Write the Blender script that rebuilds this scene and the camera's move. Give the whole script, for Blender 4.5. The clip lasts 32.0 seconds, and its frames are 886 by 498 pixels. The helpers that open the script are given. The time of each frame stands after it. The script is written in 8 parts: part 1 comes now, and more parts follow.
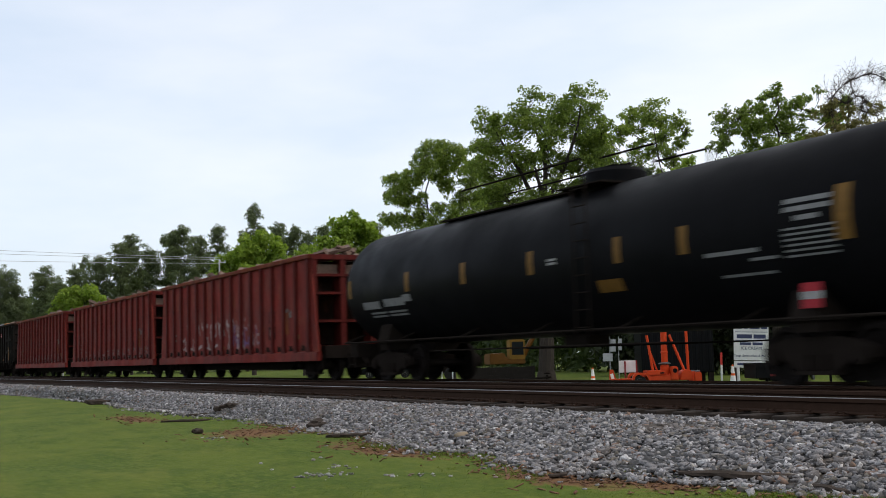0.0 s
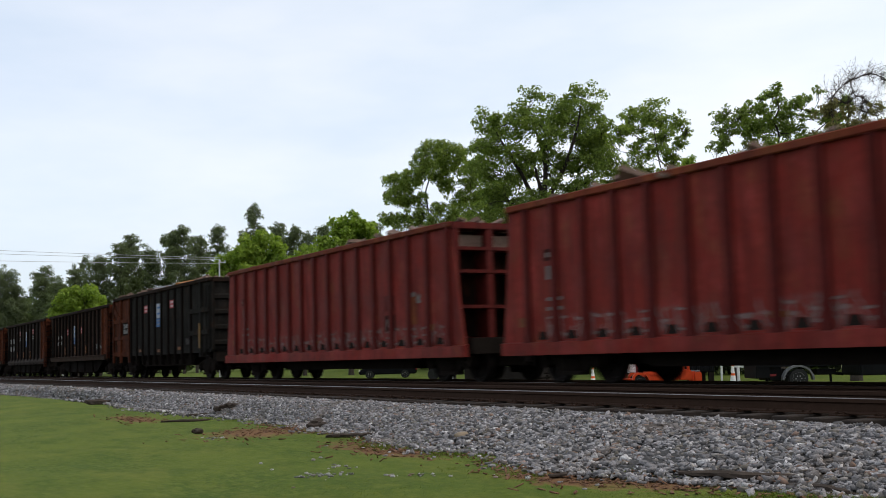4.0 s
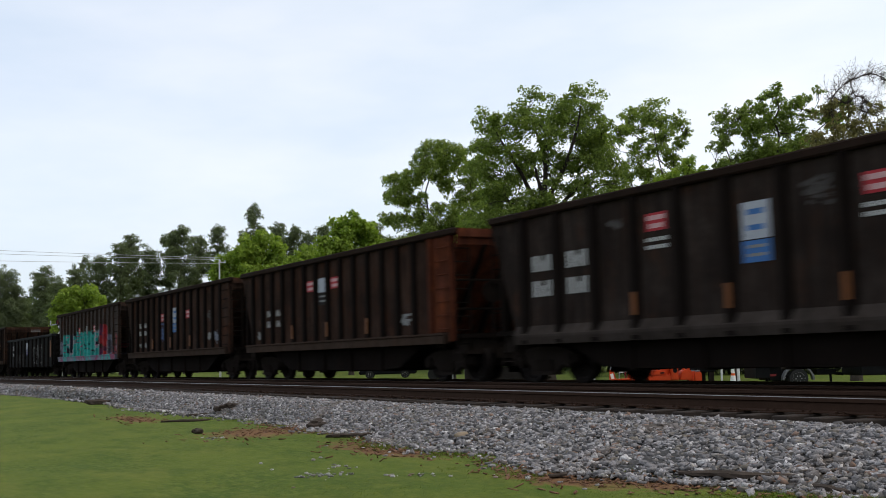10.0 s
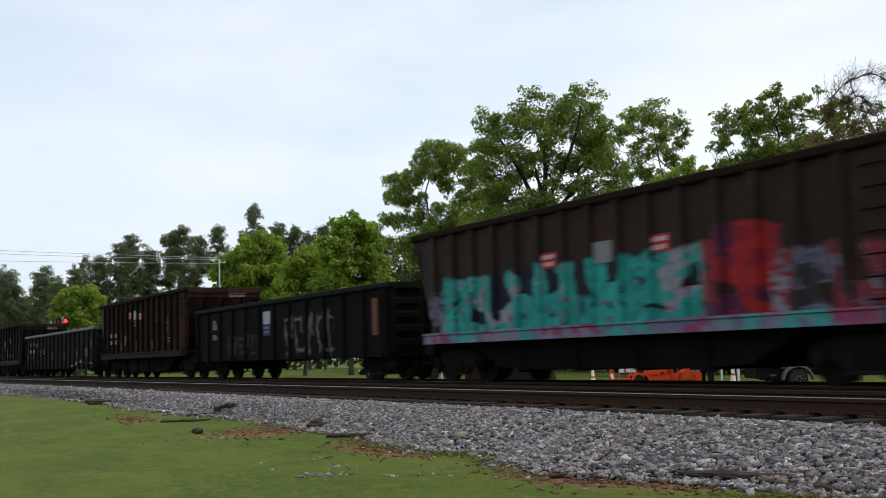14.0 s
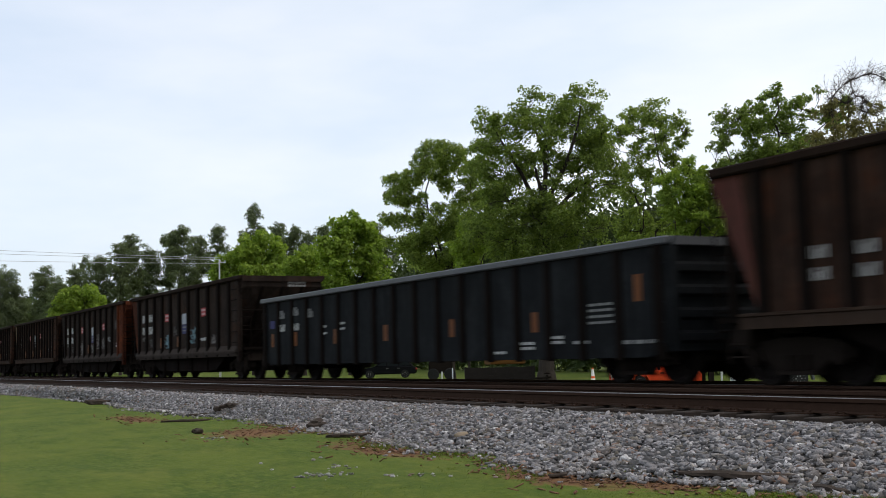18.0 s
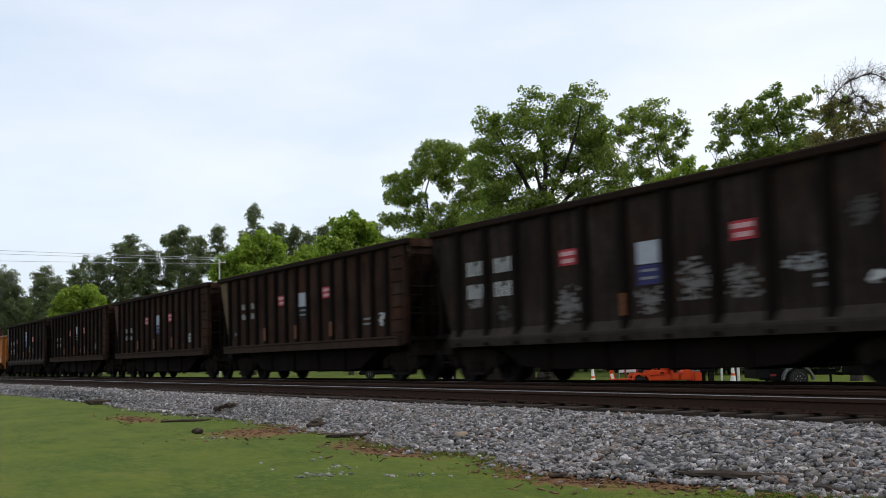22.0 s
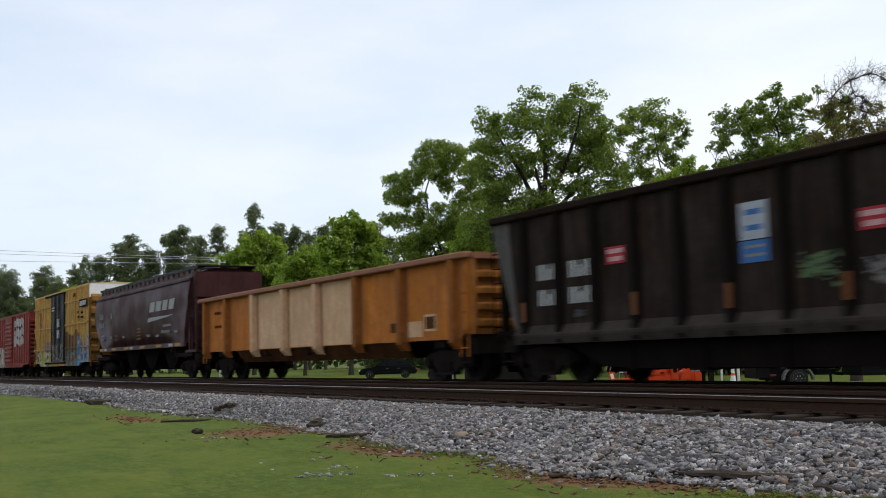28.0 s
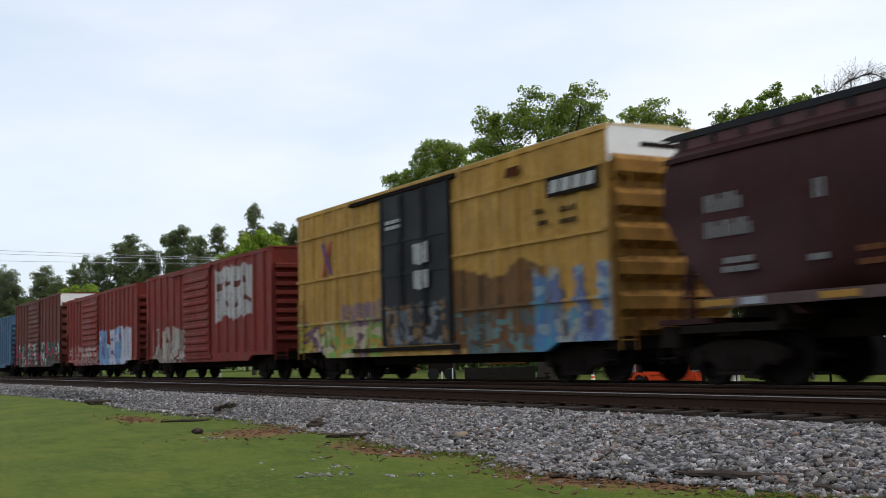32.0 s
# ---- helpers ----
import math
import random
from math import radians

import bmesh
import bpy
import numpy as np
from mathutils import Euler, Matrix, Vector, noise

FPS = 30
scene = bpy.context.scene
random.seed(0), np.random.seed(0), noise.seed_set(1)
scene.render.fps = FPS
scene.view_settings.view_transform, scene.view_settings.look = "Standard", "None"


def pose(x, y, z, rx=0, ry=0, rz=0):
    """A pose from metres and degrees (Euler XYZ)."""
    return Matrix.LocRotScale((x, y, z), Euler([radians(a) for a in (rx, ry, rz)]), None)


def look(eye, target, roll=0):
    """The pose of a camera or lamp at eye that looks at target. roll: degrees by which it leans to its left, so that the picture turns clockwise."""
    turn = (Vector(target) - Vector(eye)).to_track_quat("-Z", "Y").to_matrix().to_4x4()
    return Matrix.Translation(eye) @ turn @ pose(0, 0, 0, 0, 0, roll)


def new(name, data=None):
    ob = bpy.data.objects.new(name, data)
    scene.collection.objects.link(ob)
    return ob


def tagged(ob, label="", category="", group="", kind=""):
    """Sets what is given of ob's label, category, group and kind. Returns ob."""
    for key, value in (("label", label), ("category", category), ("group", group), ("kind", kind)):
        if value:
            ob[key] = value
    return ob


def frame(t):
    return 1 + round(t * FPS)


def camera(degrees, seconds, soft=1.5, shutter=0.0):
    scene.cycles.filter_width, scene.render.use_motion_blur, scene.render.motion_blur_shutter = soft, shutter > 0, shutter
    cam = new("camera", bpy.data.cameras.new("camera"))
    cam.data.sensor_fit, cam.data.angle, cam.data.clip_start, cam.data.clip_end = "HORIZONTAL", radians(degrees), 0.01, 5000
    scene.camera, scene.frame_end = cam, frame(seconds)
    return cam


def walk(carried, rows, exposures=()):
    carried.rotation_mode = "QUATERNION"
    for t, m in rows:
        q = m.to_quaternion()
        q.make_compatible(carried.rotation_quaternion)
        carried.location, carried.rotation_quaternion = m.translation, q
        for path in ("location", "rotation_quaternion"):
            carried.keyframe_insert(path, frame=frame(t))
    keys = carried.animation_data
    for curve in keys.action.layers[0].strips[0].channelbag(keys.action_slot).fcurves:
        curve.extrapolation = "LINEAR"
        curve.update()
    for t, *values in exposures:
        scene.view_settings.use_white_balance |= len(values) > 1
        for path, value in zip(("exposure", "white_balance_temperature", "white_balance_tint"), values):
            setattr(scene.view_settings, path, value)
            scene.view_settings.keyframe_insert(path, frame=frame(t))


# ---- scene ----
# metres; x runs along the railway (the train goes towards +x), y away from the camera, z up
RAIL = 0.751          # top of the near rails
FAR_DROP = 0.05       # how much lower the far track lies
TRAIN_Y = 15.1        # centre of the far track, on which the train runs
NEAR_Y = 10.85        # centre of the empty near track
SPEED = 11.208        # m/s
SECONDS = 32.0

cam = camera(42.6165, SECONDS, soft=0.95, shutter=0.62)
walk(cam, [(0.0, pose(0, 0, 1.33, 95.402, 1.557, 60.415)), (SECONDS, pose(0, 0, 1.33, 95.402, 1.557, 60.415))],
     [(0.0, 0.0), (SECONDS, 0.0)])

# ---- daylight: thin bright cloud over a pale blue sky, soft sun behind the train ----
world = bpy.data.worlds.new("sky")
scene.world = world
world.use_nodes = True
wt = world.node_tree
wt.nodes.clear()
w_out = wt.nodes.new("ShaderNodeOutputWorld")
w_bg = wt.nodes.new("ShaderNodeBackground")
w_sky = wt.nodes.new("ShaderNodeTexSky")
w_sky.sky_type = "NISHITA"
w_sky.sun_disc = False
w_sky.sun_elevation = radians(48)
w_sky.sun_rotation = radians(35)
w_sky.dust_density = 2.0
w_gain = wt.nodes.new("ShaderNodeMix")
w_gain.data_type, w_gain.blend_type = "RGBA", "MULTIPLY"
w_gain.inputs[0].default_value = 1.0
w_gain.inputs[7].default_value = (0.064, 0.063, 0.064, 1)
w_mix = wt.nodes.new("ShaderNodeMix")
w_mix.data_type, w_mix.blend_type = "RGBA", "ADD"
w_mix.inputs[0].default_value = 1.0
w_co = wt.nodes.new("ShaderNodeTexCoord")
w_map = wt.nodes.new("ShaderNodeMapping")
w_map.inputs["Rotation"].default_value = (0, 0, radians(-30))
w_map.inputs["Scale"].default_value = (1.0, 1.3, 4.0)
w_noise = wt.nodes.new("ShaderNodeTexNoise")
w_noise.inputs["Scale"].default_value = 1.7
w_noise.inputs["Detail"].default_value = 5.0
w_noise.inputs["Roughness"].default_value = 0.55
w_ramp = wt.nodes.new("ShaderNodeValToRGB")
w_ramp.color_ramp.elements[0].position, w_ramp.color_ramp.elements[1].position = 0.30, 0.72
w_ramp.color_ramp.elements[0].color = (0.545, 0.615, 0.695, 1)
w_ramp.color_ramp.elements[1].color = (0.825, 0.815, 0.815, 1)
wt.links.new(w_co.outputs["Generated"], w_map.inputs["Vector"])
wt.links.new(w_map.outputs[0], w_noise.inputs["Vector"])
wt.links.new(w_noise.outputs["Fac"], w_ramp.inputs[0])
wt.links.new(w_ramp.outputs[0], w_mix.inputs[7])
wt.links.new(w_sky.outputs[0], w_gain.inputs[6])
wt.links.new(w_gain.outputs[2], w_mix.inputs[6])
# thin cloud is whiter towards the hidden sun and bluer away from it
w_dot = wt.nodes.new("ShaderNodeVectorMath")
w_dot.operation = "DOT_PRODUCT"
w_dot.inputs[1].default_value = (0.385, 0.546, 0.744)
w_side = wt.nodes.new("ShaderNodeMapRange")
w_side.inputs["From Min"].default_value, w_side.inputs["From Max"].default_value = -0.15, 0.32
w_tint = wt.nodes.new("ShaderNodeMix")
w_tint.data_type = "RGBA"
w_tint.inputs[6].default_value, w_tint.inputs[7].default_value = (0.915, 0.94, 0.975, 1), (1.07, 1.05, 1.01, 1)
w_veil = wt.nodes.new("ShaderNodeMix")
w_veil.data_type, w_veil.blend_type = "RGBA", "MULTIPLY"
w_veil.inputs[0].default_value = 1.0
wt.links.new(w_co.outputs["Generated"], w_dot.inputs[0])
wt.links.new(w_dot.outputs["Value"], w_side.inputs["Value"])
wt.links.new(w_side.outputs[0], w_tint.inputs[0])
wt.links.new(w_mix.outputs[2], w_veil.inputs[6])
wt.links.new(w_tint.outputs[2], w_veil.inputs[7])
wt.links.new(w_veil.outputs[2], w_bg.inputs[0])
wt.links.new(w_bg.outputs[0], w_out.inputs[0])
w_bg.inputs[1].default_value = 1.0

sun = new("sun", bpy.data.lights.new("sun", "SUN"))
sun.data.energy, sun.data.angle, sun.data.color = 1.0, radians(14), (1.0, 0.93, 0.83)
sun.matrix_world = look((0, 0, 60), (-31, -44, 0))


# ---- materials ----
def nodes_of(name):
    m = bpy.data.materials.new(name)
    m.use_nodes = True
    t = m.node_tree
    t.nodes.clear()
    out = t.nodes.new("ShaderNodeOutputMaterial")
    bsdf = t.nodes.new("ShaderNodeBsdfPrincipled")
    t.links.new(bsdf.outputs[0], out.inputs[0])
    return m, t, bsdf


def maths(t, op, a, b=None, c=None):
    n = t.nodes.new("ShaderNodeMath")
    n.operation = op
    for k, v in enumerate((a, b, c)):
        if v is None:
            continue
        if isinstance(v, (int, float)):
            n.inputs[k].default_value = v
        else:
            t.links.new(v, n.inputs[k])
    return n.outputs[0]


def mixed(t, fac, a, b, blend="MIX"):
    n = t.nodes.new("ShaderNodeMix")
    n.data_type, n.blend_type = "RGBA", blend
    for k, v in ((0, fac), (6, a), (7, b)):
        if isinstance(v, (int, float)):
            n.inputs[k].default_value = v
        elif isinstance(v, tuple):
            n.inputs[k].default_value = (*v[:3], 1)
        else:
            t.links.new(v, n.inputs[k])
    return n.outputs[2]


def noise_fac(t, scale, detail=3.0, stretch=(1, 1, 1), shift=(0, 0, 0), rough=0.55, source="Object"):
    co = t.nodes.new("ShaderNodeTexCoord")
    mp = t.nodes.new("ShaderNodeMapping")
    mp.inputs["Scale"].default_value = stretch
    mp.inputs["Location"].default_value = shift
    n = t.nodes.new("ShaderNodeTexNoise")
    n.inputs["Scale"].default_value, n.inputs["Detail"].default_value, n.inputs["Roughness"].default_value = scale, detail, rough
    t.links.new(co.outputs[source], mp.inputs[0])
    t.links.new(mp.outputs[0], n.inputs["Vector"])
    return n.outputs["Fac"]


def ramp(t, fac, *stops, flat=False):
    n = t.nodes.new("ShaderNodeValToRGB")
    r = n.color_ramp
    if flat:
        r.interpolation = "CONSTANT"
    r.elements.remove(r.elements[1])
    for k, (p, c) in enumerate(stops):
        e = r.elements[0] if k == 0 else r.elements.new(p)
        e.position = p
        e.color = (c, c, c, 1) if isinstance(c, (int, float)) else (*c, 1)
    t.links.new(fac, n.inputs[0])
    return n.outputs[0]


def bumped(t, bsdf, fac, strength=0.3, distance=0.01):
    b = t.nodes.new("ShaderNodeBump")
    b.inputs["Strength"].default_value, b.inputs["Distance"].default_value = strength, distance
    t.links.new(fac, b.inputs["Height"])
    t.links.new(b.outputs[0], bsdf.inputs["Normal"])


def plain(name, colour, rough=0.6, metal=0.0, var=0.25, scale=6.0, bump=0.15, glow=0.0, shine=0.18):
    """A surface with mild mottling at two scales."""
    m, t, bsdf = nodes_of(name)
    a = noise_fac(t, scale, 4)
    b = noise_fac(t, scale * 7, 2)
    k = maths(t, "MULTIPLY_ADD", a, 2 * var, 1 - var)
    k = maths(t, "MULTIPLY", k, maths(t, "MULTIPLY_ADD", b, var, 1 - var / 2))
    comb = t.nodes.new("ShaderNodeCombineColor")
    for i in range(3):
        t.links.new(k, comb.inputs[i])
    t.links.new(mixed(t, 1.0, colour, comb.outputs[0], "MULTIPLY"), bsdf.inputs["Base Color"])
    bsdf.inputs["Roughness"].default_value, bsdf.inputs["Metallic"].default_value = rough, metal
    bsdf.inputs["Specular IOR Level"].default_value = shine
    if bump:
        bumped(t, bsdf, b, bump, 0.01)
    if glow:
        bsdf.inputs["Emission Color"].default_value = (*colour, 1)
        bsdf.inputs["Emission Strength"].default_value = glow
    return m


def sprayed_letters(t, x0, x1, z0, z1, width, palette, fat, dots=None):
    """A row of wild, unreadable block letters: stems, bars and a slant picked cell by cell, filled from the palette, with an outline in its last colour."""
    co = t.nodes.new("ShaderNodeTexCoord")
    sep = t.nodes.new("ShaderNodeSeparateXYZ")
    t.links.new(co.outputs["Object"], sep.inputs[0])
    tall = z1 - z0
    wob = maths(t, "MULTIPLY_ADD", noise_fac(t, 1.3 / width, 2, (1, 0, 1), (x0, 0, 2)), 0.9 * width, -0.45 * width)
    wob2 = maths(t, "MULTIPLY_ADD", noise_fac(t, 1.1 / width, 2, (1, 0, 1), (x0 + 7, 0, 5)), 0.5 * tall, -0.25 * tall)
    x = maths(t, "ADD", maths(t, "SUBTRACT", sep.outputs[0], x0), wob)
    v = maths(t, "DIVIDE", maths(t, "ADD", maths(t, "SUBTRACT", sep.outputs[2], z0), wob2), tall)
    x = maths(t, "DIVIDE", maths(t, "ADD", x, maths(t, "MULTIPLY", v, 0.25 * width)), width)
    cell, u = maths(t, "FLOOR", x), maths(t, "FRACT", x)
    rnd = t.nodes.new("ShaderNodeTexWhiteNoise")
    rnd.noise_dimensions = "1D"
    t.links.new(maths(t, "ADD", cell, 3.7 * x0 + z0), rnd.inputs["W"])
    pick = t.nodes.new("ShaderNodeSeparateColor")
    t.links.new(rnd.outputs["Color"], pick.inputs[0])
    r1, r2, r3 = pick.outputs[0], pick.outputs[1], pick.outputs[2]

    def away(a, b, k):
        return maths(t, "MULTIPLY", maths(t, "ABSOLUTE", maths(t, "SUBTRACT", a, b)), k)
    half = maths(t, "MULTIPLY", maths(t, "GREATER_THAN", maths(t, "MULTIPLY", maths(t, "SUBTRACT", v, 0.5), maths(t, "SUBTRACT", r1, 0.45)), 0.0), 0.5)
    d = maths(t, "MINIMUM", away(u, 0.2, width), maths(t, "ADD", away(u, 0.76, width), maths(t, "MULTIPLY", half, width)))
    span = maths(t, "MULTIPLY", maths(t, "SUBTRACT", maths(t, "ABSOLUTE", maths(t, "SUBTRACT", u, 0.48)), 0.28), width)
    for at, gate in ((0.12, r2), (0.5, r3), (0.88, r1)):
        bar = maths(t, "MAXIMUM", away(v, at, tall), span)
        d = maths(t, "MINIMUM", d, maths(t, "ADD", bar, maths(t, "MULTIPLY", maths(t, "GREATER_THAN", gate, 0.68), width)))
    slant = maths(t, "ADD", away(maths(t, "MULTIPLY_ADD", u, 1.8, -0.36), v, 0.45 * width), maths(t, "MULTIPLY", maths(t, "LESS_THAN", r2, 0.6), width))
    d = maths(t, "MINIMUM", d, slant)
    dx = maths(t, "SUBTRACT", (x1 - x0) / 2, maths(t, "ABSOLUTE", maths(t, "SUBTRACT", sep.outputs[0], (x0 + x1) / 2)))
    dz = maths(t, "MULTIPLY", maths(t, "SUBTRACT", 0.5, maths(t, "ABSOLUTE", maths(t, "SUBTRACT", v, 0.5))), tall)
    inside = ramp(t, maths(t, "MULTIPLY_ADD", maths(t, "MINIMUM", dx, dz), 4.0, 0.3), (0.0, 0.0), (0.4, 1.0))
    edge = fat * width
    body = ramp(t, maths(t, "DIVIDE", d, 2 * edge), (0.46, 1.0), (0.54, 0.0))
    rim = ramp(t, maths(t, "DIVIDE", d, 2 * edge), (1.0, 1.0), (1.15, 0.0)) if dots else ramp(t, maths(t, "DIVIDE", d, 2 * edge), (0.72, 1.0), (0.80, 0.0))
    patch = maths(t, "FRACT", maths(t, "ADD", r3, maths(t, "MULTIPLY", noise_fac(t, 0.9 / width, 3, (1, 0, 1.3), (4, x0, 1)), 1.6)))
    fill = ramp(t, patch, *[(k / (len(palette) - 1), c) for k, c in enumerate(palette[:-1])], flat=True)
    if dots:
        fill = mixed(t, ramp(t, noise_fac(t, 5.5, 1, (1, 0, 1), (x0, 3, 6)), (0.67, 0.0), (0.70, 0.9)), fill, dots)
    return maths(t, "MULTIPLY", rim, inside), mixed(t, body, palette[-1], fill)


def steel_paint(name, colour, dirt=(0.03, 0.024, 0.02), dirty=0.45, rust=(0.16, 0.055, 0.02), rusty=0.2, rough=0.55, tags=(), tone=0.25, shine=0.1, dents=0.0):
    """Painted car steel: mottling, dust that ran down in streaks, rust blooms; tags: spray-painted patches
    (x0, x1, z0, z1, letter width, palette) in the car's own metres."""
    m, t, bsdf = nodes_of(name)
    info = t.nodes.new("ShaderNodeObjectInfo")
    broad = noise_fac(t, 0.7, 4)
    fine = noise_fac(t, 9.0, 4)
    streak = noise_fac(t, 5.0, 4, (1, 1, 0.12))
    bloom = noise_fac(t, 2.2, 6, (1, 1, 0.6), (3, 7, 1), 0.7)
    dust = noise_fac(t, 1.7, 6, (1, 1, 0.7), (5, 2, 8), 0.65)
    col = mixed(t, ramp(t, dust, (0.46, 0.0), (0.66, 1.4 * tone)), colour, tuple(min(1.0, 1.4 * c + 0.09 * sum(colour)) for c in colour))
    col = mixed(t, 1.0, col, ramp(t, broad, (0.25, 1 - tone), (0.75, 1 + tone * 0.4)), "MULTIPLY")
    col = mixed(t, ramp(t, bloom, (0.62 - 0.25 * rusty, 0.0), (0.74 - 0.12 * rusty, min(1.0, rusty * 2.2))), col, rust)
    runs = noise_fac(t, 13.0, 3, (1, 1, 0.05), (2, 6, 4), 0.6)
    col = mixed(t, ramp(t, runs, (0.54, 0.0), (0.70, min(0.8, 1.6 * rusty))), col, tuple(0.7 * c for c in rust))
    for x0, x1, z0, z1, width, palette, *fat in tags:
        mask, tag = sprayed_letters(t, x0, x1, z0, z1, width, palette, *(fat or (0.17,)))
        col = mixed(t, maths(t, "MULTIPLY", mask, 0.94), col, tag)
    col = mixed(t, ramp(t, streak, (0.42, 0.0), (0.72, dirty)), col, dirt)
    col = mixed(t, maths(t, "MULTIPLY", info.outputs["Random"], 0.2), col, dirt)
    col = mixed(t, ramp(t, fine, (0.35, 0.25), (0.6, 0.0)), col, dirt)
    t.links.new(col, bsdf.inputs["Base Color"])
    bsdf.inputs["Specular IOR Level"].default_value = shine
    t.links.new(ramp(t, broad, (0.3, rough - 0.1), (0.7, rough + 0.2)), bsdf.inputs["Roughness"])
    bumped(t, bsdf, maths(t, "MULTIPLY_ADD", noise_fac(t, 1.3, 2), 12 * dents, fine) if dents else fine, 0.2 + 0.5 * dents, 0.008)
    return m


def leaf_material(name, dark, light, through_light=0.35):
    m, t, bsdf = nodes_of(name)
    geo = t.nodes.new("ShaderNodeNewGeometry")
    big = noise_fac(t, 0.45, 3)
    pick = maths(t, "ADD", maths(t, "MULTIPLY", geo.outputs["Random Per Island"], 0.6), maths(t, "MULTIPLY", big, 0.5))
    col = ramp(t, pick, (0.2, dark), (0.85, light))
    t.links.new(col, bsdf.inputs["Base Color"])
    bsdf.inputs["Roughness"].default_value = 0.65
    bsdf.inputs["Specular IOR Level"].default_value = 0.25
    tr = t.nodes.new("ShaderNodeBsdfTranslucent")
    t.links.new(mixed(t, 1.0, col, (1.15, 1.25, 0.6), "MULTIPLY"), tr.inputs[0])
    mx = t.nodes.new("ShaderNodeMixShader")
    mx.inputs[0].default_value = through_light
    t.links.new(bsdf.outputs[0], mx.inputs[1])
    t.links.new(tr.outputs[0], mx.inputs[2])
    out = next(n for n in t.nodes if n.type == "OUTPUT_MATERIAL")
    t.links.new(mx.outputs[0], out.inputs[0])
    return m


# bare spots in the lawn: centre and half-size
BARE = ((-18.4, 6.75, 1.3, 0.8), (-13.6, 6.85, 1.7, 0.48), (-9.2, 6.5, 1.1, 0.42), (-8.3, 6.85, 0.9, 0.32), (-25.5, 6.6, 1.6, 0.4), (-19.0, 7.6, 0.9, 0.3))


def ground_material():
    """Mown lawn with thin spots; bare reddish soil and dead grass by the ballast's toe; a gravel lane beyond the railway."""
    m, t, bsdf = nodes_of("lawn_ground")
    co = t.nodes.new("ShaderNodeTexCoord")
    sep = t.nodes.new("ShaderNodeSeparateXYZ")
    t.links.new(co.outputs["Object"], sep.inputs[0])
    y = sep.outputs[1]
    broad = noise_fac(t, 0.35, 4)
    mid = noise_fac(t, 2.2, 5)
    fine = noise_fac(t, 26.0, 3)
    grass = ramp(t, maths(t, "MULTIPLY_ADD", fine, 0.45, maths(t, "MULTIPLY", mid, 0.55)), (0.3, (0.059, 0.097, 0.0105)), (0.7, (0.084, 0.126, 0.0140)))
    tuft = noise_fac(t, 75.0, 4, (1, 1, 1), (2, 9, 0), 0.65)
    streaky = noise_fac(t, 7.0, 5, (0.6, 1.3, 1), (4, 1, 0), 0.65)
    grass = mixed(t, ramp(t, tuft, (0.36, 0.85), (0.56, 0.0)), grass, (0.043, 0.069, 0.008))
    grass = mixed(t, ramp(t, streaky, (0.48, 0.0), (0.68, 0.75)), grass, (0.130, 0.155, 0.028))
    grass = mixed(t, ramp(t, noise_fac(t, 3.1, 6, (0.8, 1.2, 1), (7, 3, 0), 0.7), (0.38, 0.7), (0.53, 0.0)), grass, (0.053, 0.084, 0.0085))
    grass = mixed(t, ramp(t, noise_fac(t, 13.0, 4, (0.7, 1.3, 1), (1, 8, 0), 0.7), (0.50, 0.0), (0.66, 0.7)), grass, (0.125, 0.150, 0.022))
    grass = mixed(t, ramp(t, noise_fac(t, 10.0, 4, (0.7, 1.3, 1), (9, 2, 0), 0.7), (0.34, 0.75), (0.47, 0.0)), grass, (0.040, 0.066, 0.008))
    grass = mixed(t, ramp(t, broad, (0.42, 0.0), (0.64, 0.6)), grass, (0.110, 0.138, 0.0165))
    grass = mixed(t, ramp(t, noise_fac(t, 0.8, 5, (0.6, 1.5, 1), (3, 5, 0), 0.7), (0.50, 0.0), (0.66, 0.55)), grass, (0.142, 0.150, 0.026))
    grass = mixed(t, ramp(t, noise_fac(t, 1.2, 5, (0.6, 1.5, 1), (8, 1, 0), 0.7), (0.36, 0.6), (0.48, 0.0)), grass, (0.045, 0.083, 0.009))
    soil = ramp(t, maths(t, "MULTIPLY_ADD", fine, 0.6, maths(t, "MULTIPLY", mid, 0.4)), (0.3, (0.085, 0.042, 0.020)), (0.7, (0.215, 0.112, 0.055)))
    col = grass
    for cx, cy, rx, ry in BARE:
        ex = maths(t, "DIVIDE", maths(t, "SUBTRACT", sep.outputs[0], cx), rx)
        ey = maths(t, "DIVIDE", maths(t, "SUBTRACT", y, cy), ry)
        d = maths(t, "SQRT", maths(t, "ADD", maths(t, "MULTIPLY", ex, ex), maths(t, "MULTIPLY", ey, ey)))
        d = maths(t, "ADD", d, maths(t, "MULTIPLY_ADD", noise_fac(t, 3.2, 6, (1, 1.6, 1), (cx, cy, 0), 0.7), 2.6, -1.3))
        col = mixed(t, ramp(t, d, (0.75, 0.75), (1.25, 0.0)), col, (0.135, 0.118, 0.028))
        col = mixed(t, ramp(t, d, (0.55, 0.95), (0.95, 0.0)), col, soil)
    lane_d = maths(t, "SUBTRACT", 2.6, maths(t, "ABSOLUTE", maths(t, "SUBTRACT", y, 27.0)))
    lane = ramp(t, maths(t, "ADD", lane_d, maths(t, "MULTIPLY", mid, 1.2)), (0.4, 0.0), (0.9, 1.0))
    col = mixed(t, lane, col, ramp(t, fine, (0.3, (0.30, 0.28, 0.25)), (0.7, (0.45, 0.43, 0.4))))
    t.links.new(col, bsdf.inputs["Base Color"])
    bsdf.inputs["Roughness"].default_value = 0.95
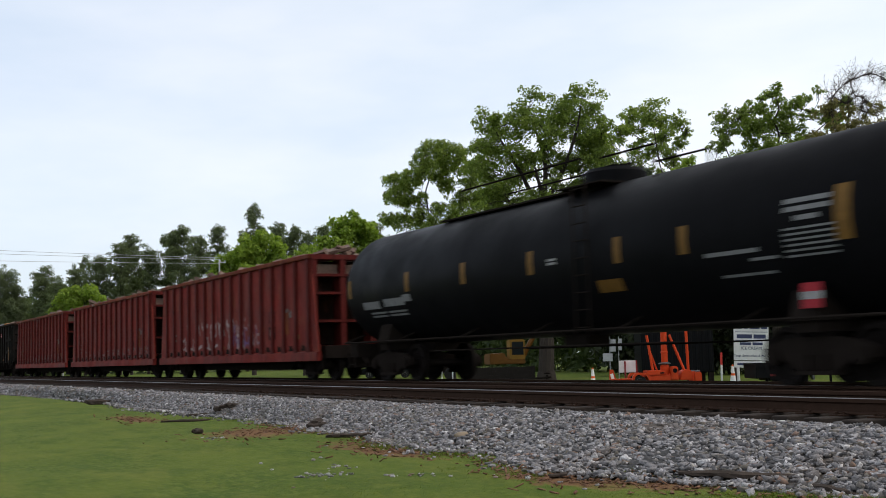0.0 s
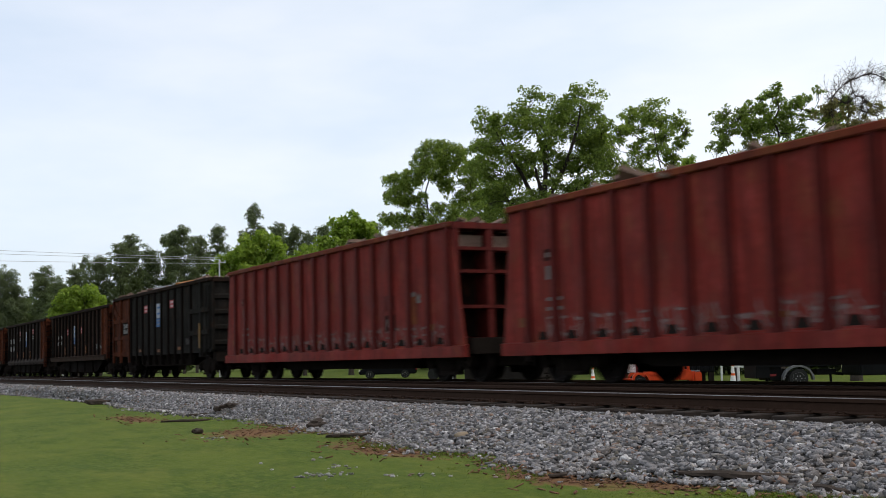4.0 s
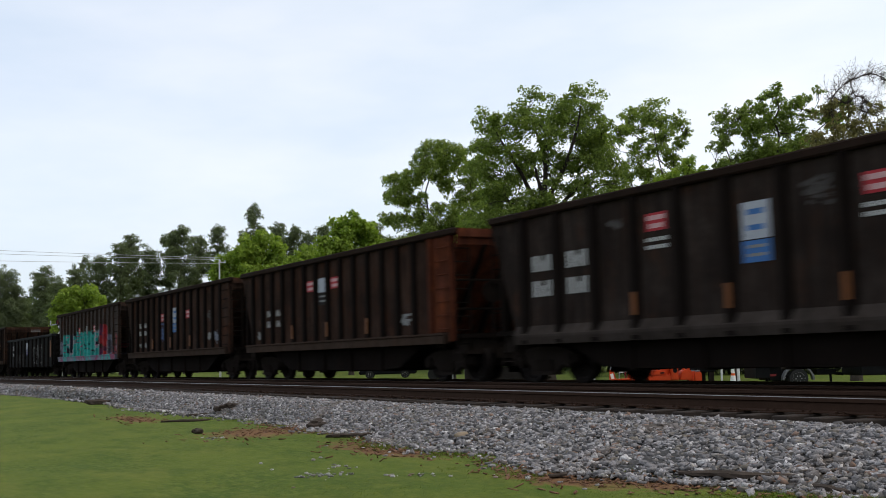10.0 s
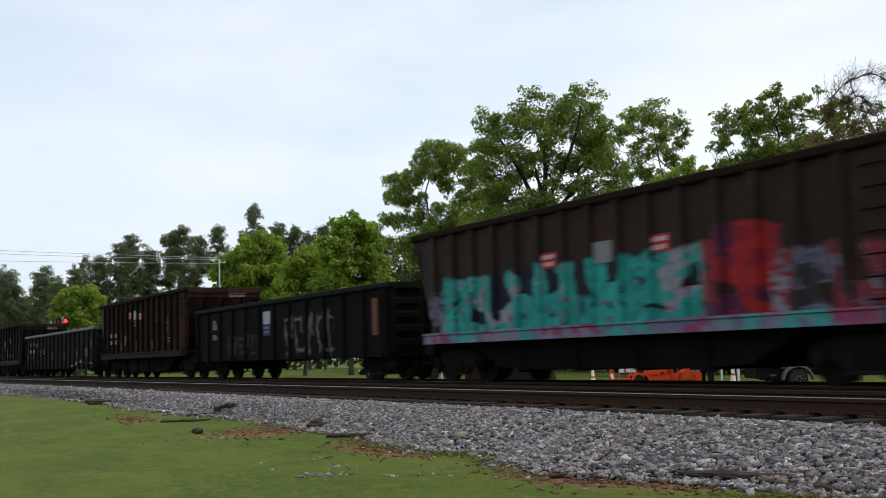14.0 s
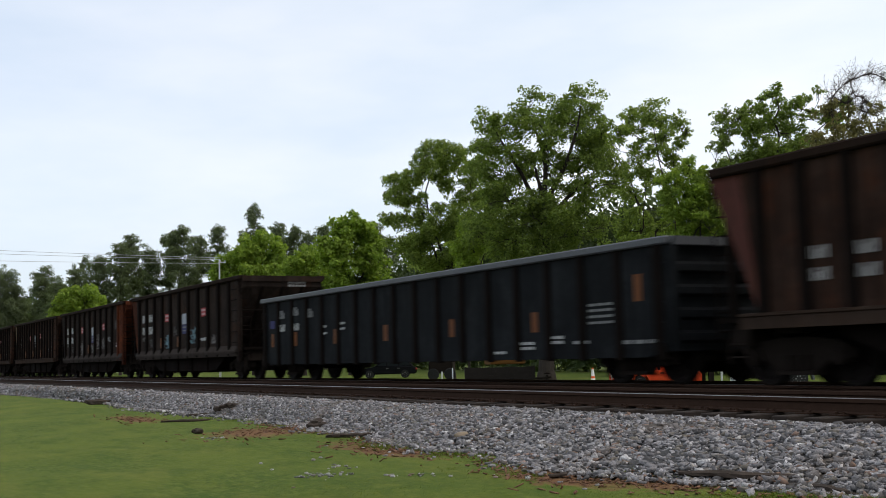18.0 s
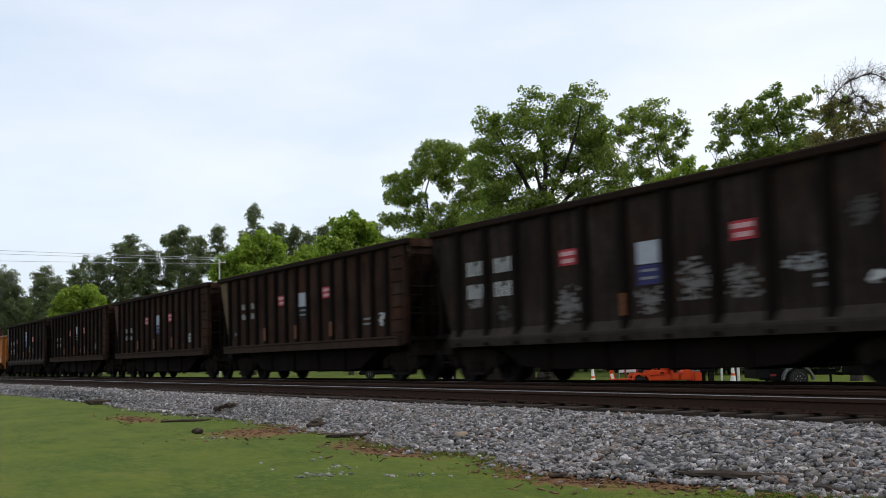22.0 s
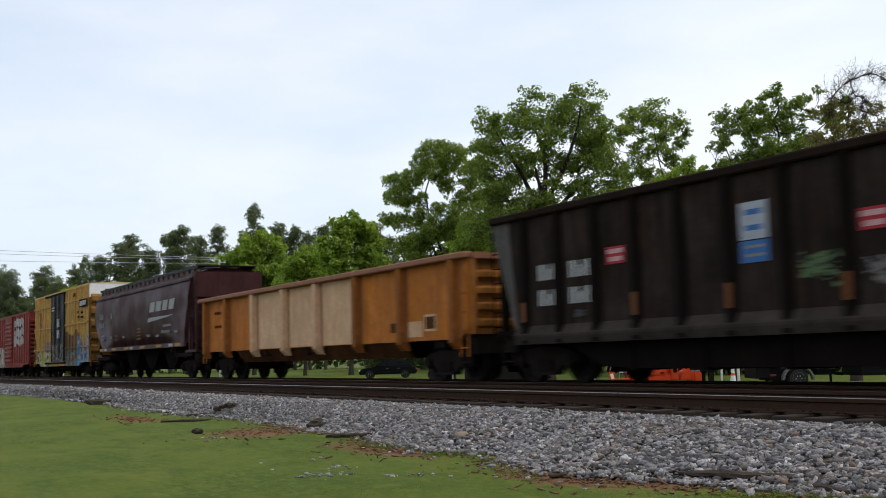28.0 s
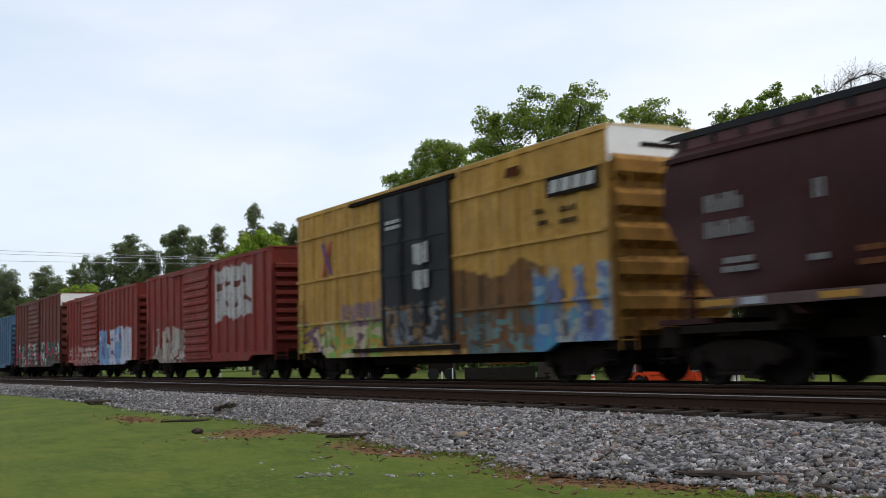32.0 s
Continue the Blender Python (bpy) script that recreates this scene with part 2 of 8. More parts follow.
    bsdf.inputs["Specular IOR Level"].default_value = 0.15
    bumped(t, bsdf, tuft, 0.6, 0.02)
    return m


def stone_material(name, dark, light):
    m, t, bsdf = nodes_of(name)
    geo = t.nodes.new("ShaderNodeNewGeometry")
    info = t.nodes.new("ShaderNodeObjectInfo")
    pick = maths(t, "FRACT", maths(t, "ADD", geo.outputs["Random Per Island"], info.outputs["Random"]))
    tone = ramp(t, pick, (0.0, dark), (0.5, tuple((a + b) / 2 for a, b in zip(dark, light))), (0.9, light), (1.0, (0.60, 0.58, 0.57)))
    speck = noise_fac(t, 45.0, 3)
    tint = noise_fac(t, 0.9, 2)
    warm = maths(t, "FRACT", maths(t, "MULTIPLY", pick, 37.0))
    tone = mixed(t, ramp(t, warm, (0.80, 0.0), (0.84, 0.5)), tone, (0.19, 0.155, 0.10))
    tone = mixed(t, ramp(t, warm, (0.95, 0.0), (0.96, 0.6)), tone, (0.25, 0.125, 0.08))
    col = mixed(t, ramp(t, speck, (0.36, 0.6), (0.58, 0.0)), tone, (0.06, 0.056, 0.055))
    col = mixed(t, ramp(t, tint, (0.58, 0.0), (0.75, 0.3)), col, (0.2, 0.14, 0.09))
    t.links.new(col, bsdf.inputs["Base Color"])
    bsdf.inputs["Roughness"].default_value = 0.85
    bumped(t, bsdf, speck, 0.5, 0.01)
    return m


M_GROUND = ground_material()
M_PEBBLE = stone_material("pale_pebble", (0.16, 0.155, 0.15), (0.55, 0.54, 0.53))
M_STONE = stone_material("ballast_stone", (0.050, 0.047, 0.048), (0.375, 0.357, 0.362))
# near-black: the shade in the gaps between stones is put into this colour
M_BED_SHADE = stone_material("ballast_bed", (0.008, 0.0075, 0.007), (0.03, 0.028, 0.027))
M_RUSTRAIL = plain("rusty_rail_steel", (0.040, 0.023, 0.016), 0.8, 0.0, 0.35, 8, shine=0.05)
M_RAILTOP = plain("polished_rail_head", (0.27, 0.262, 0.26), 0.4, 1.0, 0.25, 3)
M_TIE = plain("creosoted_tie_wood", (0.03, 0.023, 0.019), 0.9, 0, 0.4, 5, 0.5)
M_WOOD = plain("weathered_grey_wood", (0.048, 0.036, 0.028), 0.9, 0, 0.45, 7, 0.6)
M_BARK = plain("tree_bark", (0.045, 0.037, 0.03), 0.95, 0, 0.4, 5, 0.8)
M_GRASS = leaf_material("grass_blades", (0.078, 0.112, 0.013), (0.135, 0.172, 0.024), 0.45)
M_OAK = leaf_material("oak_leaves", (0.098, 0.138, 0.030), (0.275, 0.350, 0.082), 0.55)
M_OAKDARK = leaf_material("dark_oak_leaves", (0.080, 0.116, 0.028), (0.240, 0.312, 0.074), 0.55)
M_SPRING = leaf_material("fresh_spring_leaves", (0.13, 0.20, 0.028), (0.28, 0.37, 0.06), 0.5)
M_OLIVE = leaf_material("brownish_budding_leaves", (0.105, 0.094, 0.036), (0.225, 0.20, 0.08))
# needles lightened and greyed: distance haze is put into their colour
M_PINE_HAZED = leaf_material("pine_needles", (0.075, 0.098, 0.050), (0.158, 0.19, 0.10), 0.45)
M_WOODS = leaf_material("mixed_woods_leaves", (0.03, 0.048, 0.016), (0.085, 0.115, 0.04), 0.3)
# woods leaves again, darkened so their colour carries the shade under the oaks
M_WOODS_SHADE = leaf_material("evergreen_shrub_leaves", (0.010, 0.016, 0.006), (0.028, 0.036, 0.013), 0.2)


# ---- mesh helpers ----
def finish(bm, name):
    bmesh.ops.recalc_face_normals(bm, faces=bm.faces)
    me = bpy.data.meshes.new(name)
    bm.to_mesh(me)
    bm.free()
    return me


def part(name, bm, material, parent=None, label="", at=None, kind=""):
    """Links a bmesh, or a mesh that pieces share, as one object, under its thing or part."""
    me = finish(bm, name) if isinstance(bm, bmesh.types.BMesh) else bm
    if material and not me.materials:
        me.materials.append(material)
    ob = new(name, me)
    if parent:
        ob.parent = parent
    if at is not None:
        ob.matrix_basis = at if isinstance(at, Matrix) else Matrix.Translation(at)
    return tagged(ob, label, kind=kind)


def thing(name, at, label, category, group="", kind=""):
    ob = new(name)
    ob.empty_display_size = 0.3
    ob.matrix_basis = at if isinstance(at, Matrix) else Matrix.Translation(at)
    return tagged(ob, label, category, group, kind)


MESHES = {}


def shared(key, build, material):
    """One mesh for all alike pieces."""
    if key not in MESHES:
        me = finish(build(), key if isinstance(key, str) else key[0])
        me.materials.append(material)
        MESHES[key] = me
    return MESHES[key]


def box(bm, x0, x1, y0, y1, z0, z1, m=None):
    v = [bm.verts.new((x, y, z)) for x in (x0, x1) for y in (y0, y1) for z in (z0, z1)]
    if m is not None:
        for p in v:
            p.co = m @ p.co
    for a, b, c, d in ((0, 1, 3, 2), (4, 6, 7, 5), (0, 4, 5, 1), (2, 3, 7, 6), (0, 2, 6, 4), (1, 5, 7, 3)):
        bm.faces.new((v[a], v[b], v[c], v[d]))
    return bm


def prism(bm, pts, axis, a, b):
    """A polygon drawn in the two other axes, pulled along axis from a to b."""
    def place(p, k):
        return {"x": (k, p[0], p[1]), "y": (p[0], k, p[1]), "z": (p[0], p[1], k)}[axis]
    lo = [bm.verts.new(place(p, a)) for p in pts]
    hi = [bm.verts.new(place(p, b)) for p in pts]
    n = len(pts)
    bm.faces.new(lo)
    bm.faces.new(hi[::-1])
    for i in range(n):
        bm.faces.new((lo[i], lo[(i + 1) % n], hi[(i + 1) % n], hi[i]))
    return bm


def rod(bm, p0, p1, r0, r1=None, n=8, caps=True):
    p0, p1 = Vector(p0), Vector(p1)
    r1 = r0 if r1 is None else r1
    q = (p1 - p0).to_track_quat("Z", "Y")
    rings = []
    for p, r in ((p0, r0), (p1, r1)):
        rings.append([bm.verts.new(p + q @ Vector((r * math.cos(2 * math.pi * i / n), r * math.sin(2 * math.pi * i / n), 0))) for i in range(n)])
    for i in range(n):
        bm.faces.new((rings[0][i], rings[0][(i + 1) % n], rings[1][(i + 1) % n], rings[1][i]))
    if caps:
        bm.faces.new(rings[0][::-1])
        bm.faces.new(rings[1])
    return bm


def lathe(bm, profile, axis="z", n=24, centre=(0, 0, 0)):
    """Turns (radius, height) points about an axis."""
    c = Vector(centre)
    rings = []
    for r, h in profile:
        ring = []
        for i in range(n):
            a = 2 * math.pi * i / n
            u, w = r * math.cos(a), r * math.sin(a)
            ring.append(bm.verts.new(c + Vector({"z": (u, w, h), "y": (u, h, w), "x": (h, u, w)}[axis])))
        rings.append(ring)
    for a, b in zip(rings, rings[1:]):
        for i in range(n):
            bm.faces.new((a[i], a[(i + 1) % n], b[(i + 1) % n], b[i]))
    bm.faces.new(rings[0][::-1])
    bm.faces.new(rings[-1])
    return bm


def soften(bm, width, segments=2):
    bmesh.ops.bevel(bm, geom=list(bm.edges), offset=width, segments=segments, affect="EDGES", clamp_overlap=True)
    return bm


def smooth(ob):
    for p in ob.data.polygons:
        p.use_smooth = True
    return ob


def fast_mesh(name, verts, faces):
    """A mesh from arrays: verts (n, 3), faces (k, 3 or 4)."""
    me = bpy.data.meshes.new(name)
    k, side = faces.shape
    me.vertices.add(len(verts))
    me.vertices.foreach_set("co", np.asarray(verts, dtype=np.float32).ravel())
    me.loops.add(k * side)
    me.loops.foreach_set("vertex_index", faces.astype(np.int32).ravel())
    me.polygons.add(k)
    me.polygons.foreach_set("loop_start", np.arange(0, k * side, side, dtype=np.int32))
    me.update(calc_edges=True)
    return me


# ---- ground, track beds, rails ----


def ground_height(x, y):
    a = min(1.0, max(0.0, (y - 2.5) / 5.0))
    z = 0.13 * a * a * (3 - 2 * a)
    if y > 12:
        z = -0.3 * min(1.0, max(0.0, (y - 18.0) / 5.0))
    if y < 9:
        z += 0.035 * noise.noise((x * 0.35, y * 0.5, 0)) + 0.012 * noise.noise((x * 1.7, y * 1.7, 3))
    return z


def build_ground():
    xs = sorted({*np.linspace(-40, 2, 106), *np.linspace(-110, -40, 45), -4000, -1500, -600, -300, -180, 10, 30, 80, 200, 600, 2000})
    ys = sorted({*np.linspace(0.5, 9.0, 36), *np.linspace(9.5, 60, 26), -2000, -500, -100, -30, -10, -3, 90, 150, 300, 700, 1500, 4000})
    verts = np.array([(x, y, ground_height(x, y)) for y in ys for x in xs])
    nx, ny = len(xs), len(ys)
    i = np.arange(nx * ny).reshape(ny, nx)
    faces = np.stack([i[:-1, :-1], i[:-1, 1:], i[1:, 1:], i[1:, :-1]], -1).reshape(-1, 4)
    ob = new("ground", fast_mesh("ground", verts, faces))
    ob.data.materials.append(M_GROUND)
    smooth(ob)
    tagged(ob, "mown green lawn with bare reddish patches beside railway ballast", "ground", kind="structure")
    return ob


ground = build_ground()


# the edge between lawn and ballast bulges in and out along the line
TOE_X = (-60, -45, -33, -27, -22, -19.5, -17.4, -16.2, -14, -12.6, -11.7, -10.9, -9.8, -8.9, -8, -7, -6, 0)
TOE_Y = (8.2, 8.6, 8.3, 7.95, 8.2, 8.05, 7.55, 7.8, 7.2, 7.15, 7.45, 6.95, 6.7, 6.75, 7.05, 7.25, 7.4, 7.5)


def toe_shift(x):
    """How far the foot of the stones wanders in and out of the lawn."""
    return float(np.interp(x, TOE_X, TOE_Y)) - 7.3 + 0.08 * noise.noise((x * 0.9, 2.2, 1)) + 0.09 * noise.noise((x * 2.6, 4.2, 1))


def toe_weight(y):
    return min(1.0, max(0.0, (8.8 - y) / 1.4))


def bed_height(y):
    """Cross-section of the ballast under both tracks."""
    pts = ((6.6, -0.05), (7.35, 0.13), (8.2, 0.355), (8.95, 0.485), (9.3, 0.50), (9.65, 0.47), (12.1, 0.47), (12.95, 0.46), (13.5, 0.48), (16.6, 0.51), (17.3, 0.45), (19.2, 0.02), (19.6, -0.2))
    for (a, za), (b, zb) in zip(pts, pts[1:]):
        if a <= y <= b:
            return za + (zb - za) * (y - a) / (b - a)
    return -0.05


def surface(x, y):
    """Height of whatever covers the ground: lawn or stones."""
    y0 = y
    for k in range(6):
        y0 = y - toe_weight(y0) * toe_shift(x)
    return max(bed_height(y0), ground_height(x, y))


def build_bed():
    ys = sorted({6.6, 6.8, 7.0, 7.2, 7.35, 7.5, 7.7, 7.95, 8.2, 8.45, 8.7, 8.95, 9.3, 9.65, 10.2, 11.5, 12.4, 12.95, 13.5, 15.1, 16.6, 17.3, 18.2, 19.2, 19.6})
    xs = [*np.linspace(-30, 2, 130), *np.linspace(-110, -30.6, 130), 12, 40, 120, 400]
    xs = sorted([-3000, -1000, -400, -200, *xs])
    verts = []
    for y in ys:
        for x in xs:
            k = 0.05 if 6.7 < y < 9.2 else 0.0
            verts.append((x, y + toe_weight(y) * toe_shift(x), bed_height(y) + k * noise.noise((x * 1.3, y * 1.3, 9)) + k * 0.5 * noise.noise((x * 4, y * 4, 2))))
    nx, ny = len(xs), len(ys)
    i = np.arange(nx * ny).reshape(ny, nx)
    faces = np.stack([i[:-1, :-1], i[:-1, 1:], i[1:, 1:], i[1:, :-1]], -1).reshape(-1, 4)
    ob = new("ballast_bed", fast_mesh("ballast_bed", np.array(verts), faces))
    ob.data.materials.append(M_BED_SHADE)
    smooth(ob)
    return tagged(ob, "bed of grey crushed stone under two railway tracks", "ballast", kind="structure")


bed = build_bed()


def rail_mesh(x0, x1):
    """A flat-bottomed rail: foot, web and head, with its running surface apart."""
    bm = bmesh.new()
    pts = ((-0.07, -0.172), (0.07, -0.172), (0.07, -0.16), (0.012, -0.145), (0.009, -0.06), (0.036, -0.045), (0.036, -0.004),
           (-0.036, -0.004), (-0.036, -0.045), (-0.009, -0.06), (-0.012, -0.145), (-0.07, -0.16))
    prism(bm, pts, "x", x0, x1)
    return bm


def railhead_mesh(x0, x1):
    bm = bmesh.new()
    prism(bm, ((-0.034, -0.004), (0.034, -0.004), (0.03, 0.001), (0.0, 0.002), (-0.03, 0.001)), "x", x0, x1)
    return bm


def tie_mesh():
    bm = bmesh.new()
    box(bm, -0.115, 0.115, -1.3, 1.3, -0.17, 0.0)
    return soften(bm, 0.012, 1)


def plate_mesh():
    bm = bmesh.new()
    box(bm, -0.1, 0.1, -0.17, 0.17, 0, 0.016)
    for y in (-0.1, 0.1):
        rod(bm, (0.05, y, 0.016), (0.05, y, 0.045), 0.016, n=6)
        rod(bm, (-0.05, y, 0.016), (-0.05, y, 0.045), 0.016, n=6)
    return bm


def build_track(y, z, label, ties, x_from, gap=0.545):
    track = thing("railway_track", (0, y, z), label, "railway track", kind="structure")
    for side in (-0.752, 0.752):
        r = part("rail", shared("rail", lambda: rail_mesh(-900, 150), M_RUSTRAIL), None, track, at=(0, side, 0))
        # far-side heads are coloured dark in place of mirroring the dark train
        worn = side < 0
        part("rail_head", shared("rail_head" if worn else "dull_rail_head", lambda: railhead_mesh(-900, 150), M_RAILTOP if worn else M_RUSTRAIL), None, r,
             "polished running surface" if worn else "dull running surface", at=(0, 0, 0))
    tie = shared("tie", tie_mesh, M_TIE)
    plate = shared("tie_plate", plate_mesh, M_RUSTRAIL)
    for i in range(ties):
        x = x_from - i * gap + random.uniform(-0.03, 0.03)
        o = part("tie", tie, None, track, at=pose(x, random.uniform(-0.05, 0.05), -0.19 + random.uniform(-0.008, 0.004), 0, 0, random.uniform(-1.5, 1.5)))
        if i < 60:
            for side in (-0.752, 0.752):
                part("tie_plate", plate, None, o, at=(0, side, 0.002))
    bm = bmesh.new()
    x = x_from - ties * gap
    while x > -170:
        box(bm, x - 0.115, x + 0.115, -1.3, 1.3, -0.36, -0.19)
        x -= gap
    part("far_ties", bm, M_TIE, track, kind="stuff")
    return track


build_track(NEAR_Y, RAIL, "empty railway track, rusty rails on creosoted wooden ties", 110, 1.0)
build_track(TRAIN_Y, RAIL - FAR_DROP, "railway track in grey ballast that carries a freight train", 60, -2.0)


# ---- the train ----
M_HOPPER = steel_paint("coal_hopper_brown_black", (0.050, 0.0295, 0.0215), (0.0095, 0.006, 0.005), 0.8, (0.085, 0.031, 0.015), 0.42, 0.75, tone=0.6, shine=0.02)
M_RUST = steel_paint("orange_rust_steel", (0.095, 0.026, 0.0125), (0.016, 0.0075, 0.0055), 0.85, (0.17, 0.046, 0.016), 0.4, 0.75, tone=0.55, shine=0.03)
M_HOPPER_GREY = steel_paint("coal_hopper_sooty_grey", (0.036, 0.0272, 0.023), (0.0085, 0.006, 0.0052), 0.8, (0.06, 0.028, 0.016), 0.34, 0.75, tone=0.6, shine=0.02)
# near-black: shade along ribs and under the cars is put into this colour
M_RIB_SHADE = steel_paint("sooty_rib_steel", (0.0105, 0.0078, 0.0066), (0.0065, 0.005, 0.0043), 0.4, (0.03, 0.014, 0.008), 0.1, 0.8, shine=0.02)
M_CHORD = steel_paint("rust_brown_top_chord", (0.022, 0.0135, 0.010), (0.010, 0.0075, 0.006), 0.5, (0.05, 0.022, 0.012), 0.25, 0.75, shine=0.03)
M_FOOT = steel_paint("dusty_foot_plate", (0.056, 0.045, 0.039), (0.014, 0.011, 0.0095), 0.65, (0.06, 0.035, 0.02), 0.15, 0.8, shine=0.02)
# pale for dust, and for sunlight on the sill's top edge put into the colour
M_SILL = steel_paint("dusty_side_sill", (0.055, 0.037, 0.028), (0.013, 0.0095, 0.0075), 0.5, (0.09, 0.042, 0.02), 0.25, 0.8, shine=0.02)
M_IRON = plain("black_truck_iron", (0.019, 0.015, 0.0128), 0.9, 0.0, 0.35, 5, shine=0.01)
M_WHEEL = plain("worn_wheel_steel", (0.012, 0.0095, 0.0085), 0.7, 0.0, 0.3, 6, shine=0.05)
M_RED = steel_paint("faded_red_gondola", (0.225, 0.025, 0.0185), (0.05, 0.010, 0.008), 0.6, (0.23, 0.065, 0.03), 0.34, 0.6, tone=0.45,
                    tags=((-6.9, 7.2, 0.9, 1.35, 0.5, ((0.20, 0.15, 0.14), (0.15, 0.05, 0.045)), 0.05),))
M_REDTAG = steel_paint("faded_red_gondola_with_white_scribble", (0.225, 0.025, 0.0185), (0.05, 0.010, 0.008), 0.6, (0.23, 0.065, 0.03), 0.34, 0.6, tone=0.45,
                       tags=((-5.7, 1.8, 1.05, 2.05, 0.95, ((0.40, 0.33, 0.32), (0.46, 0.41, 0.40), (0.20, 0.07, 0.065)), 0.05),
                             (0.5, 3.4, 1.1, 1.85, 0.6, ((0.34, 0.22, 0.22), (0.16, 0.10, 0.24), (0.16, 0.05, 0.05)), 0.07)))
# darker red: shade beside the ribs put into colour; frame and patch share it
M_RED_DARKENED = steel_paint("dark_red_rib", (0.115, 0.014, 0.0115), (0.022, 0.006, 0.005), 0.6, (0.14, 0.04, 0.02), 0.2, 0.65)
M_REDRUST = steel_paint("rusty_red_ends", (0.165, 0.032, 0.0165), (0.03, 0.012, 0.009), 0.5, (0.26, 0.08, 0.026), 0.55, 0.7)
M_BLACKGON = steel_paint("black_blue_gondola", (0.0185, 0.0203, 0.0220), (0.004, 0.004, 0.0045), 0.4, (0.03, 0.016, 0.010), 0.05, 0.55, tone=0.5, shine=0.012, dents=0.5)
M_SCRAPSIDE = steel_paint("soot_black_scrap_gondola", (0.026, 0.0245, 0.0222), (0.007, 0.006, 0.0052), 0.75, (0.045, 0.022, 0.012), 0.3, 0.75, tone=0.6, shine=0.015)
M_BLACKTAG = steel_paint("black_gondola_with_pale_scribble", (0.0100, 0.0098, 0.0098), (0.004, 0.004, 0.004), 0.4, (0.03, 0.016, 0.010), 0.12, 0.6, shine=0.012, dents=0.5,
                         tags=((0.9, 4.6, 0.75, 1.95, 0.85, ((0.14, 0.135, 0.13), (0.18, 0.175, 0.17), (0.07, 0.066, 0.064)), 0.05), (-4.6, -1.6, 0.8, 1.5, 0.6, ((0.05, 0.048, 0.046), (0.06, 0.05, 0.045), (0.03, 0.03, 0.03)), 0.06)))
M_GRIMYEND = steel_paint("grimy_orange_end", (0.40, 0.15, 0.022), (0.06, 0.026, 0.012), 0.8, (0.26, 0.09, 0.03), 0.35, 0.65, tone=0.4)
M_GREYCHORD = plain("grey_top_chord", (0.09, 0.093, 0.10), 0.5, 0.1, 0.25, 2)
M_ORANGERIB = steel_paint("rusty_orange_rib", (0.36, 0.12, 0.018), (0.08, 0.03, 0.012), 0.5, (0.26, 0.085, 0.028), 0.35, 0.65)
M_ORANGEGON = steel_paint("orange_gondola", (0.54, 0.178, 0.020), (0.14, 0.044, 0.015), 0.45, (0.30, 0.10, 0.03), 0.3, 0.6)
M_DARKORANGE = steel_paint("grimy_orange_underside", (0.10, 0.04, 0.014), (0.02, 0.011, 0.007), 0.8, (0.14, 0.05, 0.02), 0.3, 0.75, tone=0.4, shine=0.03)
M_DUSTSILL = steel_paint("dusty_pale_sill", (0.13, 0.085, 0.08), (0.03, 0.018, 0.016), 0.5, (0.1, 0.04, 0.03), 0.1, 0.7)
M_CREAM = steel_paint("cream_gondola_panels", (0.68, 0.435, 0.26), (0.36, 0.21, 0.10), 0.3, (0.42, 0.2, 0.07), 0.2, 0.6)
M_CHORDRUST = plain("rusty_top_chord", (0.26, 0.115, 0.065), 0.7, 0.1, 0.3, 4)
M_MAROON = steel_paint("maroon_covered_hopper", (0.052, 0.0185, 0.019), (0.018, 0.008, 0.0075), 0.4, (0.11, 0.04, 0.028), 0.05, 0.45, shine=0.06)
# paler maroon: the sky's reflection on the roof edge, put into the colour
M_MAROON_SHEEN = steel_paint("sun_faded_maroon_roof", (0.125, 0.055, 0.058), (0.04, 0.02, 0.02), 0.4, (0.11, 0.04, 0.028), 0.05, 0.5, shine=0.15)
M_TANK = steel_paint("black_tank_shell", (0.007, 0.007, 0.008), (0.004, 0.004, 0.004), 0.3, (0.016, 0.01, 0.008), 0.05, 0.42, shine=0.03)
GRAF_A = ((0.025, 0.33, 0.29), (0.035, 0.42, 0.37), (0.025, 0.30, 0.26), (0.03, 0.36, 0.32), (0.30, 0.32, 0.35), (0.03, 0.38, 0.33), (0.014, 0.016, 0.028))
GRAF_R = ((0.42, 0.022, 0.024), (0.32, 0.016, 0.024), (0.10, 0.02, 0.06), (0.30, 0.02, 0.03), (0.09, 0.016, 0.045))
GRAF_G = ((0.20, 0.205, 0.26), (0.05, 0.045, 0.06), (0.15, 0.155, 0.21), (0.24, 0.04, 0.05), (0.26, 0.27, 0.32), (0.045, 0.04, 0.055))
M_GRAFHOPPER = steel_paint("hopper_with_sprayed_letters", (0.030, 0.018, 0.013), (0.0085, 0.0065, 0.0055), 0.3, (0.14, 0.05, 0.022), 0.2, 0.6,
                           tags=((-6.7, -5.3, 0.9, 2.1, 0.5, GRAF_G), (-5.9, 3.3, 0.95, 2.35, 1.0, GRAF_A, 0.215, (0.40, 0.06, 0.16)), (3.1, 4.9, 0.95, 2.55, 0.9, GRAF_R, 0.24), (4.7, 6.9, 1.0, 2.1, 0.65, GRAF_G, 0.18)))
GRAF_L = ((0.55, 0.44, 0.07), (0.24, 0.46, 0.12), (0.50, 0.32, 0.07), (0.20, 0.42, 0.10), (0.55, 0.48, 0.36), (0.12, 0.07, 0.16), (0.10, 0.07, 0.08))
GRAF_D = ((0.085, 0.042, 0.024), (0.13, 0.06, 0.028), (0.06, 0.034, 0.024), (0.20, 0.10, 0.035), (0.05, 0.045, 0.04), (0.045, 0.035, 0.025))
